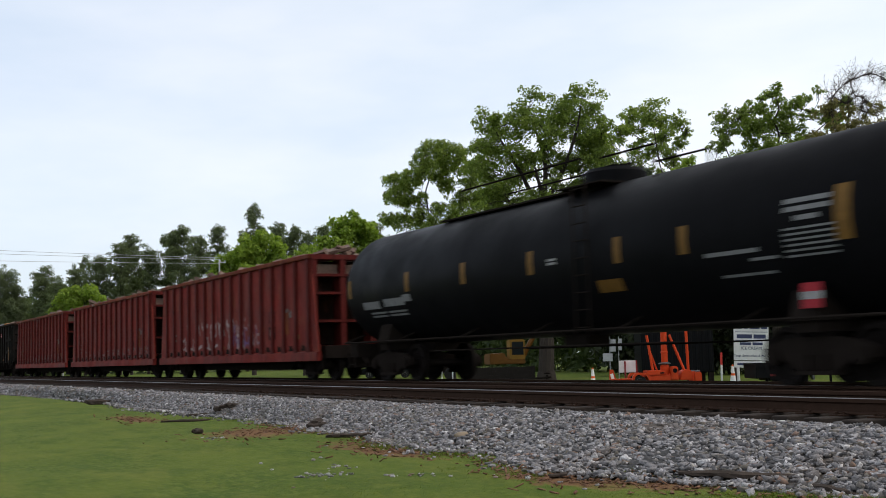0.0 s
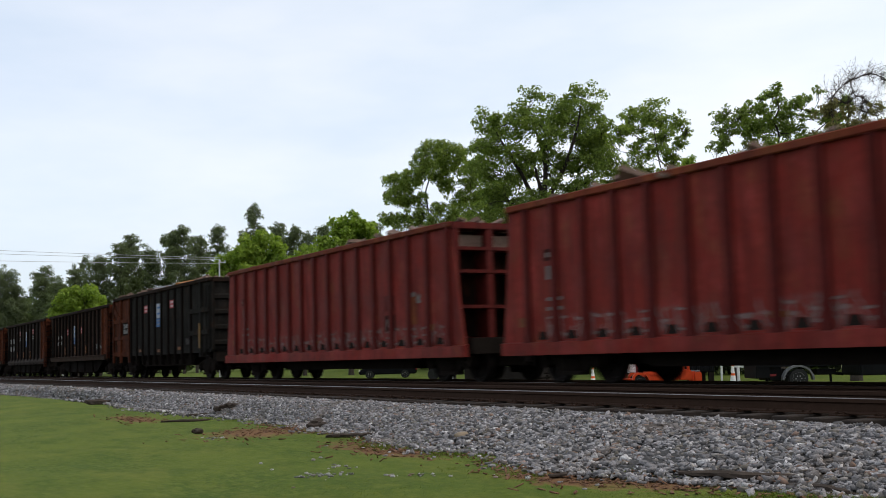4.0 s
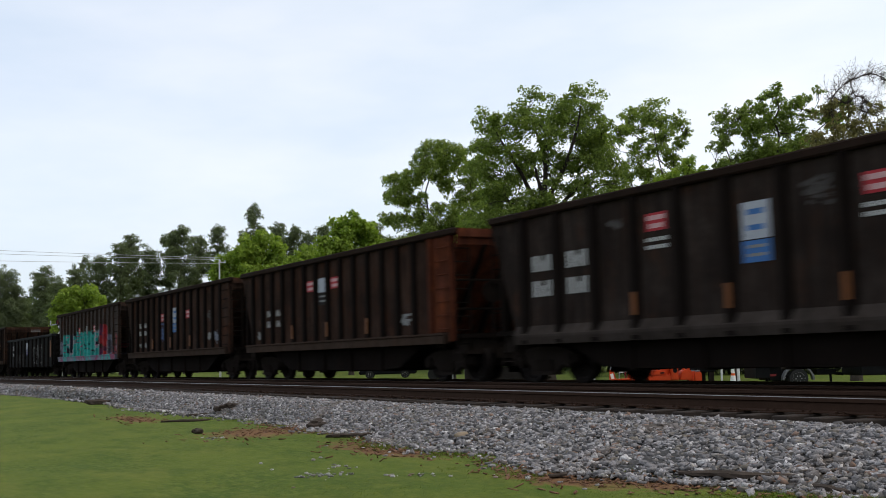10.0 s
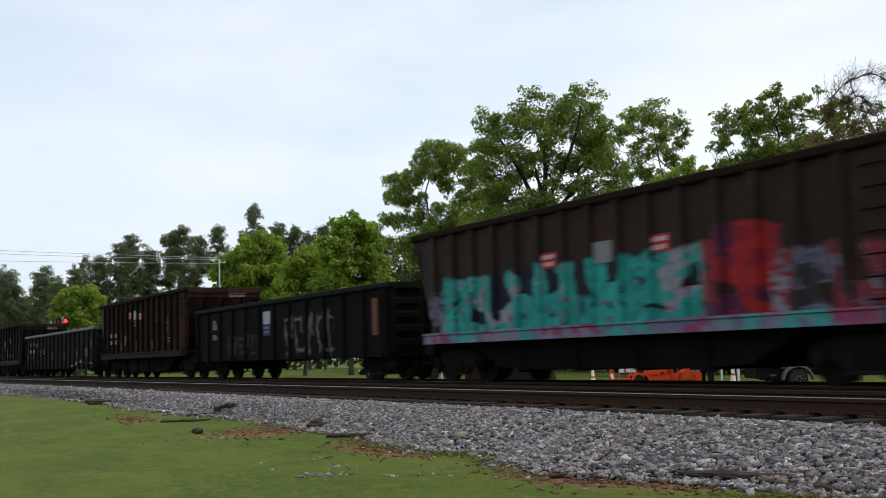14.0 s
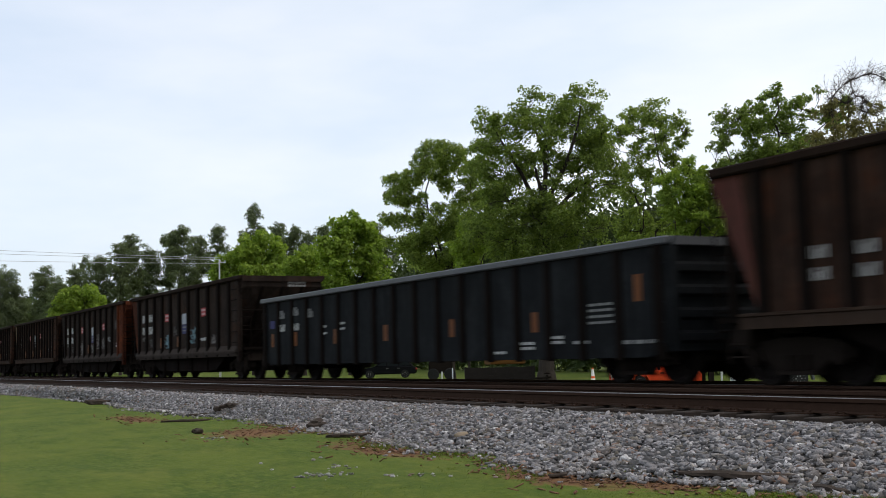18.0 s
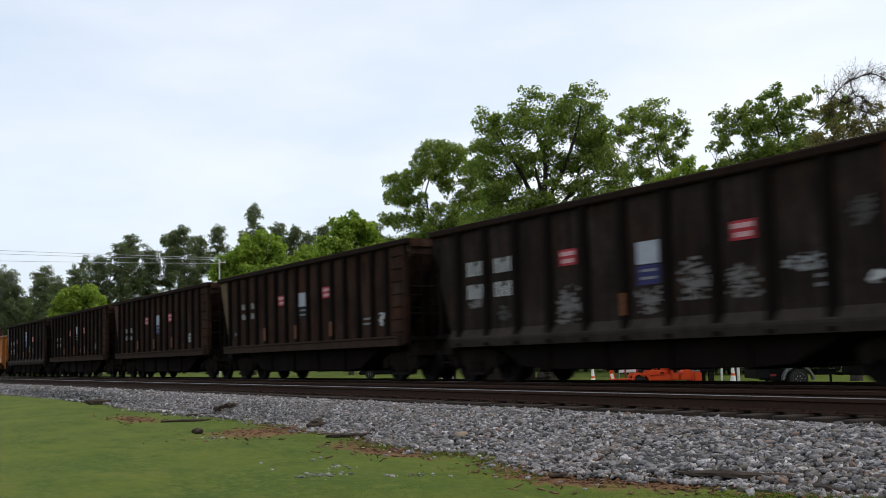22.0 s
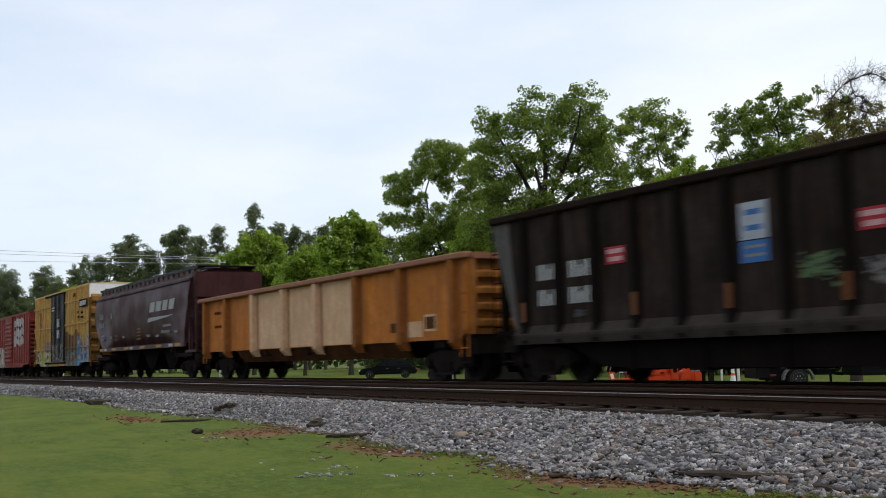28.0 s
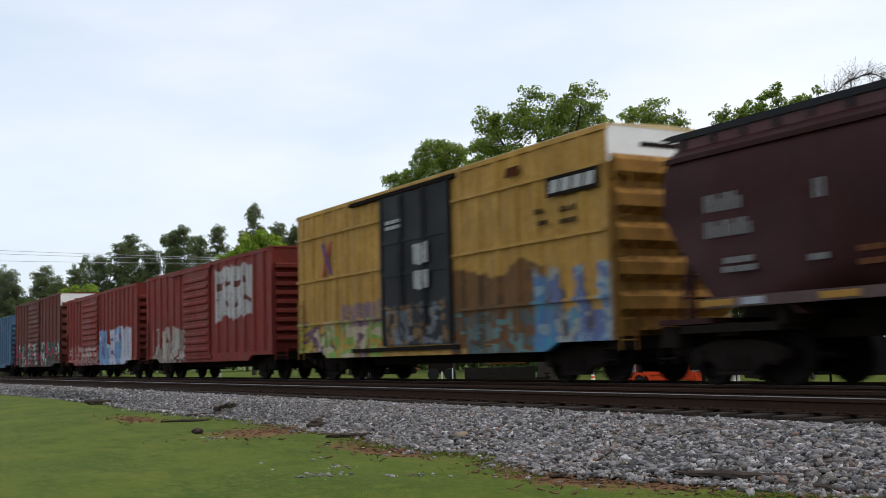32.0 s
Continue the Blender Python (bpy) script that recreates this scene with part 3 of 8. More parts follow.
GRAF_T = ((0.06, 0.18, 0.22), (0.03, 0.05, 0.055), (0.10, 0.26, 0.28), (0.14, 0.06, 0.03), (0.05, 0.11, 0.13), (0.05, 0.035, 0.03))
GRAF_B = ((0.05, 0.24, 0.50), (0.26, 0.44, 0.54), (0.06, 0.16, 0.40), (0.34, 0.42, 0.42), (0.05, 0.28, 0.45), (0.04, 0.07, 0.13))
M_YELLOWBOX = steel_paint("yellow_boxcar", (0.54, 0.31, 0.072), (0.17, 0.09, 0.032), 0.45, (0.26, 0.10, 0.035), 0.2, 0.6,
                          tags=((-7.9, -1.9, 0.55, 1.65, 0.75, GRAF_L, 0.24), (-4.6, -2.0, 1.5, 2.1, 0.5, ((0.16, 0.12, 0.2), (0.3, 0.22, 0.2), (0.2, 0.13, 0.16)), 0.12),
                                (1.7, 5.6, 0.6, 2.45, 0.95, GRAF_D, 0.2), (1.8, 6.0, 0.55, 1.55, 0.6, GRAF_T, 0.2),
                                (5.2, 7.75, 0.55, 2.3, 0.8, GRAF_B, 0.22)))
M_YELLOWEND = steel_paint("grimy_yellow_end", (0.36, 0.18, 0.036), (0.045, 0.026, 0.014), 0.85, (0.2, 0.08, 0.03), 0.3, 0.65)
M_REDEND = steel_paint("grimy_red_end", (0.15, 0.022, 0.018), (0.06, 0.02, 0.016), 0.5, (0.2, 0.06, 0.03), 0.2, 0.6)
M_BROWNEND = steel_paint("grimy_brown_end", (0.13, 0.036, 0.026), (0.05, 0.025, 0.02), 0.45, (0.2, 0.06, 0.03), 0.15, 0.6)
M_BLACKDOOR = steel_paint("black_boxcar_door", (0.018, 0.019, 0.0215), (0.02, 0.02, 0.02), 0.3, (0.12, 0.06, 0.03), 0.1, 0.5,
                          tags=((-1.6, 1.6, 0.9, 1.9, 0.5, ((0.03, 0.032, 0.036), (0.25, 0.14, 0.06), (0.2, 0.22, 0.24), (0.03, 0.03, 0.035))),))
M_REDBOX = steel_paint("red_boxcar", (0.235, 0.036, 0.027), (0.09, 0.02, 0.017), 0.4, (0.26, 0.07, 0.035), 0.15, 0.55,
                       tags=((1.9, 5.9, 2.2, 3.95, 0.98, ((0.48, 0.48, 0.47), (0.55, 0.55, 0.54), (0.42, 0.42, 0.41), (0.12, 0.04, 0.035)), 0.22),
                             (-6.6, -1.7, 0.65, 2.0, 0.8, ((0.45, 0.43, 0.38), (0.30, 0.27, 0.23), (0.5, 0.48, 0.42), (0.14, 0.06, 0.05)), 0.18)))
M_REDBOX_B = steel_paint("red_boxcar_with_blue_letters", (0.25, 0.039, 0.029), (0.09, 0.02, 0.017), 0.35, (0.26, 0.07, 0.035), 0.15, 0.55,
                         tags=((0.6, 6.8, 0.65, 2.35, 1.1, ((0.62, 0.66, 0.75), (0.55, 0.6, 0.7), (0.2, 0.4, 0.65), (0.18, 0.12, 0.4)), 0.22),
                               (-7.3, 0.4, 0.65, 1.6, 0.5, ((0.4, 0.3, 0.28), (0.35, 0.05, 0.04), (0.45, 0.4, 0.38), (0.38, 0.05, 0.04)))))
M_BROWNBOX = steel_paint("brown_boxcar", (0.16, 0.045, 0.032), (0.06, 0.03, 0.025), 0.4, (0.2, 0.06, 0.03), 0.15, 0.6,
                         tags=((-7.5, 7.6, 0.65, 2.1, 0.7, ((0.04, 0.06, 0.05), (0.5, 0.05, 0.12), (0.05, 0.14, 0.1), (0.5, 0.52, 0.5), (0.04, 0.04, 0.04))),))
M_BLUEBOX = steel_paint("blue_boxcar", (0.07, 0.16, 0.27), (0.05, 0.05, 0.06), 0.35, (0.2, 0.08, 0.04), 0.15, 0.55)
M_WHITE = plain("worn_white_stencil", (0.40, 0.40, 0.39), 0.6, 0, 0.35, 9, 0)
M_DIMWHITE = plain("dirty_white_stencil", (0.20, 0.20, 0.198), 0.7, 0, 0.5, 9, 0)
M_LOGORED = plain("red_sticker", (0.34, 0.025, 0.035), 0.6, 0, 0.25, 9, 0)
M_LOGOBLUE = plain("blue_sticker", (0.045, 0.13, 0.32), 0.6, 0, 0.3, 9, 0)
M_LOGONAVY = plain("navy_sticker", (0.025, 0.025, 0.10), 0.6, 0, 0.3, 9, 0)
M_LOGOGREY = plain("grey_white_sticker", (0.34, 0.36, 0.40), 0.6, 0, 0.3, 9, 0)
M_REFLECT = plain("yellow_reflector_tape", (0.36, 0.19, 0.035), 0.55, 0, 0.35, 8, 0)
M_REFLECT_AMBER = plain("amber_reflector_tape", (0.165, 0.085, 0.016), 0.6, 0, 0.45, 8, 0)
M_REFLECT_DIM = plain("dirty_orange_tape", (0.135, 0.046, 0.012), 0.6, 0, 0.35, 8, 0)
M_WHITEROOF = plain("white_boxcar_roof_end", (0.72, 0.72, 0.71), 0.55, 0, 0.18, 3)
M_TANROOF = plain("pale_tan_roof_edge", (0.55, 0.42, 0.22), 0.6, 0, 0.2, 3)
M_GRATING = plain("dark_running_board", (0.02, 0.02, 0.022), 0.6, 0.4, 0.25, 6)
M_SCRAP = plain("scrap_metal", (0.15, 0.10, 0.075), 0.7, 0.2, 0.85, 2.5)
M_GREEN = plain("green_spray_paint", (0.075, 0.12, 0.055), 0.7, 0, 0.5, 5, 0)
M_PALEBLUE = plain("pale_blue_spray", (0.12, 0.20, 0.23), 0.7, 0, 0.5, 5, 0)
M_CHALK = plain("chalky_scribble", (0.135, 0.125, 0.118), 0.8, 0, 0.4, 6, 0)
M_STENCIL = plain("pale_number_stencil", (0.30, 0.295, 0.285), 0.7, 0, 0.5, 9, 0)
M_SMUDGE = plain("grey_smudge", (0.055, 0.05, 0.047), 0.8, 0, 0.5, 7, 0)
M_BLUESPRAY = plain("dull_blue_spray", (0.06, 0.10, 0.21), 0.8, 0, 0.5, 5, 0)
M_GREYSPRAY = plain("grey_blue_spray", (0.16, 0.175, 0.21), 0.8, 0, 0.5, 5, 0)
M_PINKBAR = plain("faded_sticker_text", (0.50, 0.30, 0.30), 0.6, 0, 0.5, 12, 0)
M_TANSTRIP = steel_paint("tan_corner_strip", (0.15, 0.10, 0.053), (0.035, 0.024, 0.014), 0.6, (0.14, 0.07, 0.03), 0.2, 0.7)
M_PALEEDGE = steel_paint("whitish_corner_strip", (0.12, 0.112, 0.105), (0.03, 0.026, 0.024), 0.6, (0.08, 0.04, 0.02), 0.2, 0.7)
M_PURPLE = plain("purple_spray", (0.12, 0.05, 0.20), 0.7, 0, 0.4, 6, 0)
M_REDSTRIP = steel_paint("dull_red_corner_strip", (0.10, 0.032, 0.024), (0.03, 0.015, 0.012), 0.5, (0.1, 0.04, 0.02), 0.2, 0.7)
M_INTERIOR = plain("coal_dusted_interior", (0.015, 0.013, 0.012), 0.85, 0, 0.3, 3)

WHEEL_R = 0.483
CARS, WHEELSETS = [], []


def wheelset_mesh():
    bm = bmesh.new()
    for s in (-1, 1):
        prof = [(0.10, -0.09), (0.12, 0.03), (0.36, 0.015), (0.40, -0.045), (WHEEL_R, -0.05), (WHEEL_R - 0.004, 0.06), (WHEEL_R + 0.026, 0.07), (WHEEL_R + 0.02, 0.10),
                (0.41, 0.095), (0.37, 0.06), (0.12, 0.08), (0.09, 0.12)]
        lathe(bm, [(r, s * (-0.76 + 0.0) - s * 0.0 + s * h * 1.0) for r, h in prof], "y", 28)
        for k in range(5):
            a = 2 * math.pi * k / 5
            rod(bm, (0.25 * math.cos(a), s * -0.80, 0.25 * math.sin(a)), (0.25 * math.cos(a), s * -0.70, 0.25 * math.sin(a)), 0.035, n=6)
    rod(bm, (0, -1.02, 0), (0, 1.02, 0), 0.085, n=12)
    return bm


def side_frame_mesh():
    """Cast truck side: deep centre with spring window, arched arms to the bearing boxes."""
    bm = bmesh.new()
    top = [(-1.12, 0.44), (-1.12, 0.60), (-0.80, 0.72), (-0.35, 0.78), (0.35, 0.78), (0.80, 0.72), (1.12, 0.60), (1.12, 0.44), (0.72, 0.44), (0.50, 0.30), (0.36, 0.20), (-0.36, 0.20), (-0.50, 0.30), (-0.72, 0.44)]
    prism(bm, top, "y", -0.07, 0.07)
    for x in (-0.89, 0.89):
        rod(bm, (x, -0.14, 0.483), (x, 0.12, 0.483), 0.15, n=12)
        rod(bm, (x, -0.17, 0.483), (x, -0.14, 0.483), 0.09, n=10)
    for x in (-0.2, 0.0, 0.2):
        rod(bm, (x, -0.11, 0.26), (x, -0.11, 0.50), 0.075, n=10)
    box(bm, -0.42, 0.42, -0.16, 0.1, 0.18, 0.25)
    return bm


def bolster_mesh():
    bm = bmesh.new()
    prism(bm, ((-1.1, 0.5), (1.1, 0.5), (1.1, 0.62), (0.4, 0.74), (-0.4, 0.74), (-1.1, 0.62)), "x", -0.2, 0.2)
    for x in (-0.42, 0.42):
        box(bm, x - 0.05, x + 0.05, -0.85, 0.85, 0.36, 0.46)
    return bm


def add_truck(car, x):
    t = part("truck", shared("truck_bolster", bolster_mesh, M_IRON), None, car, at=(x, 0, -FAR_DROP))
    for s in (-1, 1):
        part("side_frame", shared("side_frame", side_frame_mesh, M_IRON), None, t, at=pose(0, s * 1.03, 0, 0, 0, 0 if s < 0 else 180))
    for dx in (-0.89, 0.89):
        w = part("wheelset", shared("wheelset", wheelset_mesh, M_WHEEL), None, t, at=(dx, 0, WHEEL_R))
        WHEELSETS.append((w, dx))


def coupler_mesh():
    bm = bmesh.new()
    box(bm, -0.55, 0.12, -0.1, 0.1, 0.78, 0.98)
    prism(bm, ((0.1, -0.12), (0.42, -0.17), (0.5, -0.05), (0.38, 0.02), (0.44, 0.16), (0.3, 0.2), (0.1, 0.12)), "z", 0.74, 1.02)
    rod(bm, (0.1, -0.2, 0.72), (0.5, -0.3, 0.42), 0.03, n=6)
    return bm


def car_base(name, centre, half, label, category, trucks, sill=(0.72, 1.02), group="freight cars of one train", stub=0.0):
    """An empty on the rails with trucks, centre sill and couplers; a car's own metres have z = 0 just above the rail head."""
    car = thing(name, (centre - SPEED * 16.0, TRAIN_Y, RAIL), label, category, group)
    CARS.append((car, centre))
    for x in (-trucks, trucks):
        add_truck(car, x)
    for a, c in ((-half + 0.1, half - 0.1),) if not stub else ((-half + 0.1, -stub), (stub, half - 0.1)):
        bm = box(bmesh.new(), a, c, -0.33, 0.33, *sill)
        for x in (-trucks, trucks):
            if a < x < c:
                box(bm, x - 0.25, x + 0.25, -1.3, 1.3, 0.80, sill[1])
        part("centre_sill", bm, M_IRON, car)
    for s in (1, -1):
        part("end_sill", box(bmesh.new(), min(s * (half - 0.5), s * (half - 0.05)), max(s * (half - 0.5), s * (half - 0.05)), -1.3, 1.3, 0.62, 1.0), M_IRON, car)
        part("draft_gear", box(bmesh.new(), min(s * (trucks + 1.3), s * (half - 0.5)), max(s * (trucks + 1.3), s * (half - 0.5)), -0.5, 0.5, 0.5, 0.72), M_IRON, car)
        part("step", ladder(bmesh.new(), s * (half - 0.3), -1.38, 0.32, 0.75, "x", 0.4, 2, 0.018), M_IRON, car)
        part("air_hose", rod(bmesh.new(), (s * (half + 0.2), -0.3, 0.75), (s * (half + 0.6), -0.22, 0.38), 0.035, n=6), M_IRON, car)
        part("coupler", shared("coupler", coupler_mesh, M_IRON), None, car, at=pose(s * (half + 0.30), 0, 0, 0, 0, 0 if s > 0 else 180))
    return car


def ladder(bm, x, y, z0, z1, along="x", width=0.42, rungs=7, r=0.014):
    for k in (-1, 1):
        p = (x + k * width / 2, y) if along == "x" else (x, y + k * width / 2)
        rod(bm, (*p, z0), (*p, z1), r * 1.4, n=5)
    for i in range(rungs):
        z = z0 + (i + 0.5) * (z1 - z0) / rungs
        a = (x - width / 2, y, z) if along == "x" else (x, y - width / 2, z)
        b = (x + width / 2, y, z) if along == "x" else (x, y + width / 2, z)
        rod(bm, a, b, r, n=5)
    return bm


def mark(car, name, x, z, w, h, y, material, lean=0.0):
    """A flat marking laid on the near side of a car."""
    key = (name, round(w, 2), round(h, 2), round(lean, 2), material.name)

    def build():
        bm = bmesh.new()
        prism(bm, ((-w / 2 - lean / 2, -h / 2), (w / 2 - lean / 2, -h / 2), (w / 2 + lean / 2, h / 2), (-w / 2 + lean / 2, h / 2)), "y", -0.004, 0.004)
        return bm
    return part(name, shared(key, build, material), None, car, at=(x, y, z))


def lettering(car, x, z, w, h, y, material, count=3):
    """Unreadable stencil: a row of upright bars."""
    key = ("stencil", round(w, 2), round(h, 2), count, material.name)

    def build():
        bm = bmesh.new()
        step = w / count
        for i in range(count):
            a, b = -w / 2 + (i + 0.1) * step, -w / 2 + (i + 0.85) * step
            if h < 0.12:
                box(bm, a, b, -0.004, 0.004, -h / 2, h / 2)
                continue
            box(bm, a, a + 0.34 * (b - a), -0.004, 0.004, -h / 2, h / 2)
            box(bm, a + 0.62 * (b - a), b, -0.004, 0.004, -h / 2, h / 2 - 0.3 * h * (i % 2))
        return bm
    return part("stencil", shared(key, build, material), None, car, at=(x, y, z), kind="stuff")


def logo_red(car, x, z, y):
    b = mark(car, "red_sticker", x, z, 0.54, 0.33, y, M_LOGORED)
    for dz, w in ((-0.075, 0.38), (0.075, 0.46)):
        mark(b, "sticker_bar", 0.0, dz, w, 0.085, -0.006, M_PINKBAR)


def logo_tall(car, x, z, y, style):
    top, low = {"blue": (M_LOGOGREY, M_LOGOBLUE), "navy": (M_LOGOGREY, M_LOGONAVY), "white": (M_LOGOGREY, M_INTERIOR), "pale": (M_DIMWHITE, None)}[style]
    h = 0.62 if style == "blue" else 0.42
    mark(car, "pale_sticker", x, z + h / 2 - 0.05, 0.62, h, y, top)
    if not low:
        return
    b = mark(car, "blue_sticker", x, z - 0.25, 0.62, 0.36, y, low)
    for dz in (-0.06, 0.08):
        mark(b, "sticker_bar", 0.0, dz, 0.42, 0.05, -0.006, M_DIMWHITE)
    if style == "blue":
        for dz in (0.02, 0.28):
            mark(car, "sticker_bar", x, z + 0.12 + dz, 0.36, 0.09, y - 0.006, M_LOGOBLUE)


# ---- open-top coal hopper ----
HOP_HALF, HOP_TOP = 7.4, 3.62
# two makes: broad bays with flush foot plates, and narrow bays standing on a sill
MAKES = {"broad": ([-6.1 + 1.23 * k for k in range(11)], 0.80, 0.13), "narrow": ([-6.3 + 0.892 * k for k in range(15)], 1.13, 0.105)}
RUST_X = 6.26


def hopper_side(low):
    """One plate: full length at the top; its trailing lower corner is cut away along the end slope."""
    def build():
        bm = bmesh.new()
        prism(bm, ((-HOP_HALF, HOP_TOP - 0.1), (-HOP_HALF, HOP_TOP - 0.25), (-6.45, low), (7.05, low), (7.15, HOP_TOP - 0.1)), "y", -0.03, 0.03)
        return bm
    return build


def rib_shape(x, low, w):
    bm = bmesh.new()
    prism(bm, ((x - w, 0.03), (x - w * 0.72, -0.125), (x + w * 0.72, -0.125), (x + w, 0.03)), "z", low, HOP_TOP - 0.1)
    return bm


def corner_plate(low):
    """The last bay by the end, with its corner post."""
    bm = bmesh.new()
    box(bm, RUST_X, 7.04, -0.05, -0.033, low + 0.03, HOP_TOP - 0.16)
    return bm


def corner_post(low):
    bm = bmesh.new()
    prism(bm, ((7.04, -0.1), (7.2, -0.1), (7.2, 0.06), (7.16, 0.06), (7.16, -0.06), (7.04, -0.06)), "z", low - 0.2, HOP_TOP - 0.12)
    return bm


def grab_iron():
    bm = bmesh.new()
    rod(bm, (6.62, -0.14, 0), (7.08, -0.14, 0), 0.016, n=5)
    for x in (6.62, 7.08):
        rod(bm, (x, -0.14, 0), (x, -0.03, 0), 0.016, n=5)
    return bm


def gusset(low):
    """Bent edge strip along the cut-away corner."""
    bm = bmesh.new()
    prism(bm, ((-HOP_HALF + 0.01, HOP_TOP - 0.16), (-HOP_HALF + 0.01, HOP_TOP - 0.27), (-6.47, low + 0.1), (-6.40, low + 0.1), (-6.75, HOP_TOP - 0.16)), "y", -0.045, -0.032)
    return bm


def hopper_chord():
    bm = bmesh.new()
    box(bm, -HOP_HALF - 0.03, HOP_HALF + 0.03, -0.15, 0.07, HOP_TOP - 0.16, HOP_TOP)
    return soften(bm, 0.03, 1)


def hopper_sill():
    bm = bmesh.new()
    prism(bm, ((-0.17, 0.88), (0.05, 0.88), (0.05, 1.15), (-0.20, 1.13), (-0.20, 1.09), (-0.17, 1.07)), "x", -6.75, 6.9)
    return bm


def foot_plate():
    bm = bmesh.new()
    prism(bm, ((-0.10, 0.78), (0.02, 0.78), (0.02, 1.17), (-0.035, 1.17), (-0.14, 0.98), (-0.14, 0.93)), "x", -6.5, 7.0)
    return bm


def hopper_end():
    """Sloping end sheet with its top channel."""
    bm = bmesh.new()
    prism(bm, ((7.36, HOP_TOP - 0.05), (7.42, HOP_TOP - 0.05), (7.42, HOP_TOP - 0.4), (5.6, 1.05), (5.52, 1.05), (7.33, HOP_TOP - 0.36)), "y", -1.5, 1.5)
    box(bm, 7.40, 7.50, -1.52, 1.52, HOP_TOP - 0.22, HOP_TOP - 0.02)
    return bm


def hopper_brace():
    bm = bmesh.new()
    prism(bm, ((7.44, HOP_TOP - 0.4), (7.36, HOP_TOP - 0.3), (5.75, 1.12), (5.9, 1.12)), "y", -0.05, 0.05)
    return bm


def hopper_end_frame():
    """Platform, corner posts, braces and grab irons under the slope."""
    bm = bmesh.new()
    box(bm, 5.9, 7.45, -1.45, 1.45, 1.0, 1.1)
    for y in (-1.47, 1.47):
        box(bm, 7.02, 7.14, y - 0.06, y + 0.06, 1.1, HOP_TOP - 0.4)
        rod(bm, (7.1, y, HOP_TOP - 0.5), (6.3, y, 1.1), 0.035, n=5)
        ladder(bm, 7.36, y * 0.93, 0.7, 3.3, "y", 0.4, 8)
    for z in (1.7, 2.4):
        rod(bm, (7.1, -1.45, z), (7.1, 1.45, z), 0.03, n=5)
    rod(bm, (7.35, -0.55, 1.1), (7.35, -0.55, 2.1), 0.025, n=5)
    lathe(bm, [(0.27, 7.36), (0.27, 7.40), (0.22, 7.40), (0.22, 7.36)], "x", 16, (0, -0.55, 2.1))
    return bm


def hopper_belly():
    """The low tub between the trucks with its sloping ends."""
    bm = bmesh.new()
    pts = ((-5.6, 1.05), (-3.9, 0.32), (-3.0, 0.26), (3.0, 0.26), (3.9, 0.32), (5.6, 1.05))
    prism(bm, pts, "y", -1.3, 1.3)
    return bm


def belly_rib():
    return box(bmesh.new(), -0.06, 0.06, -1.36, 1.36, 0.22, 0.86)


def hopper_floor():
    bm = bmesh.new()
    box(bm, -5.6, 5.6, -1.47, 1.47, 1.06, 1.14)
    return bm


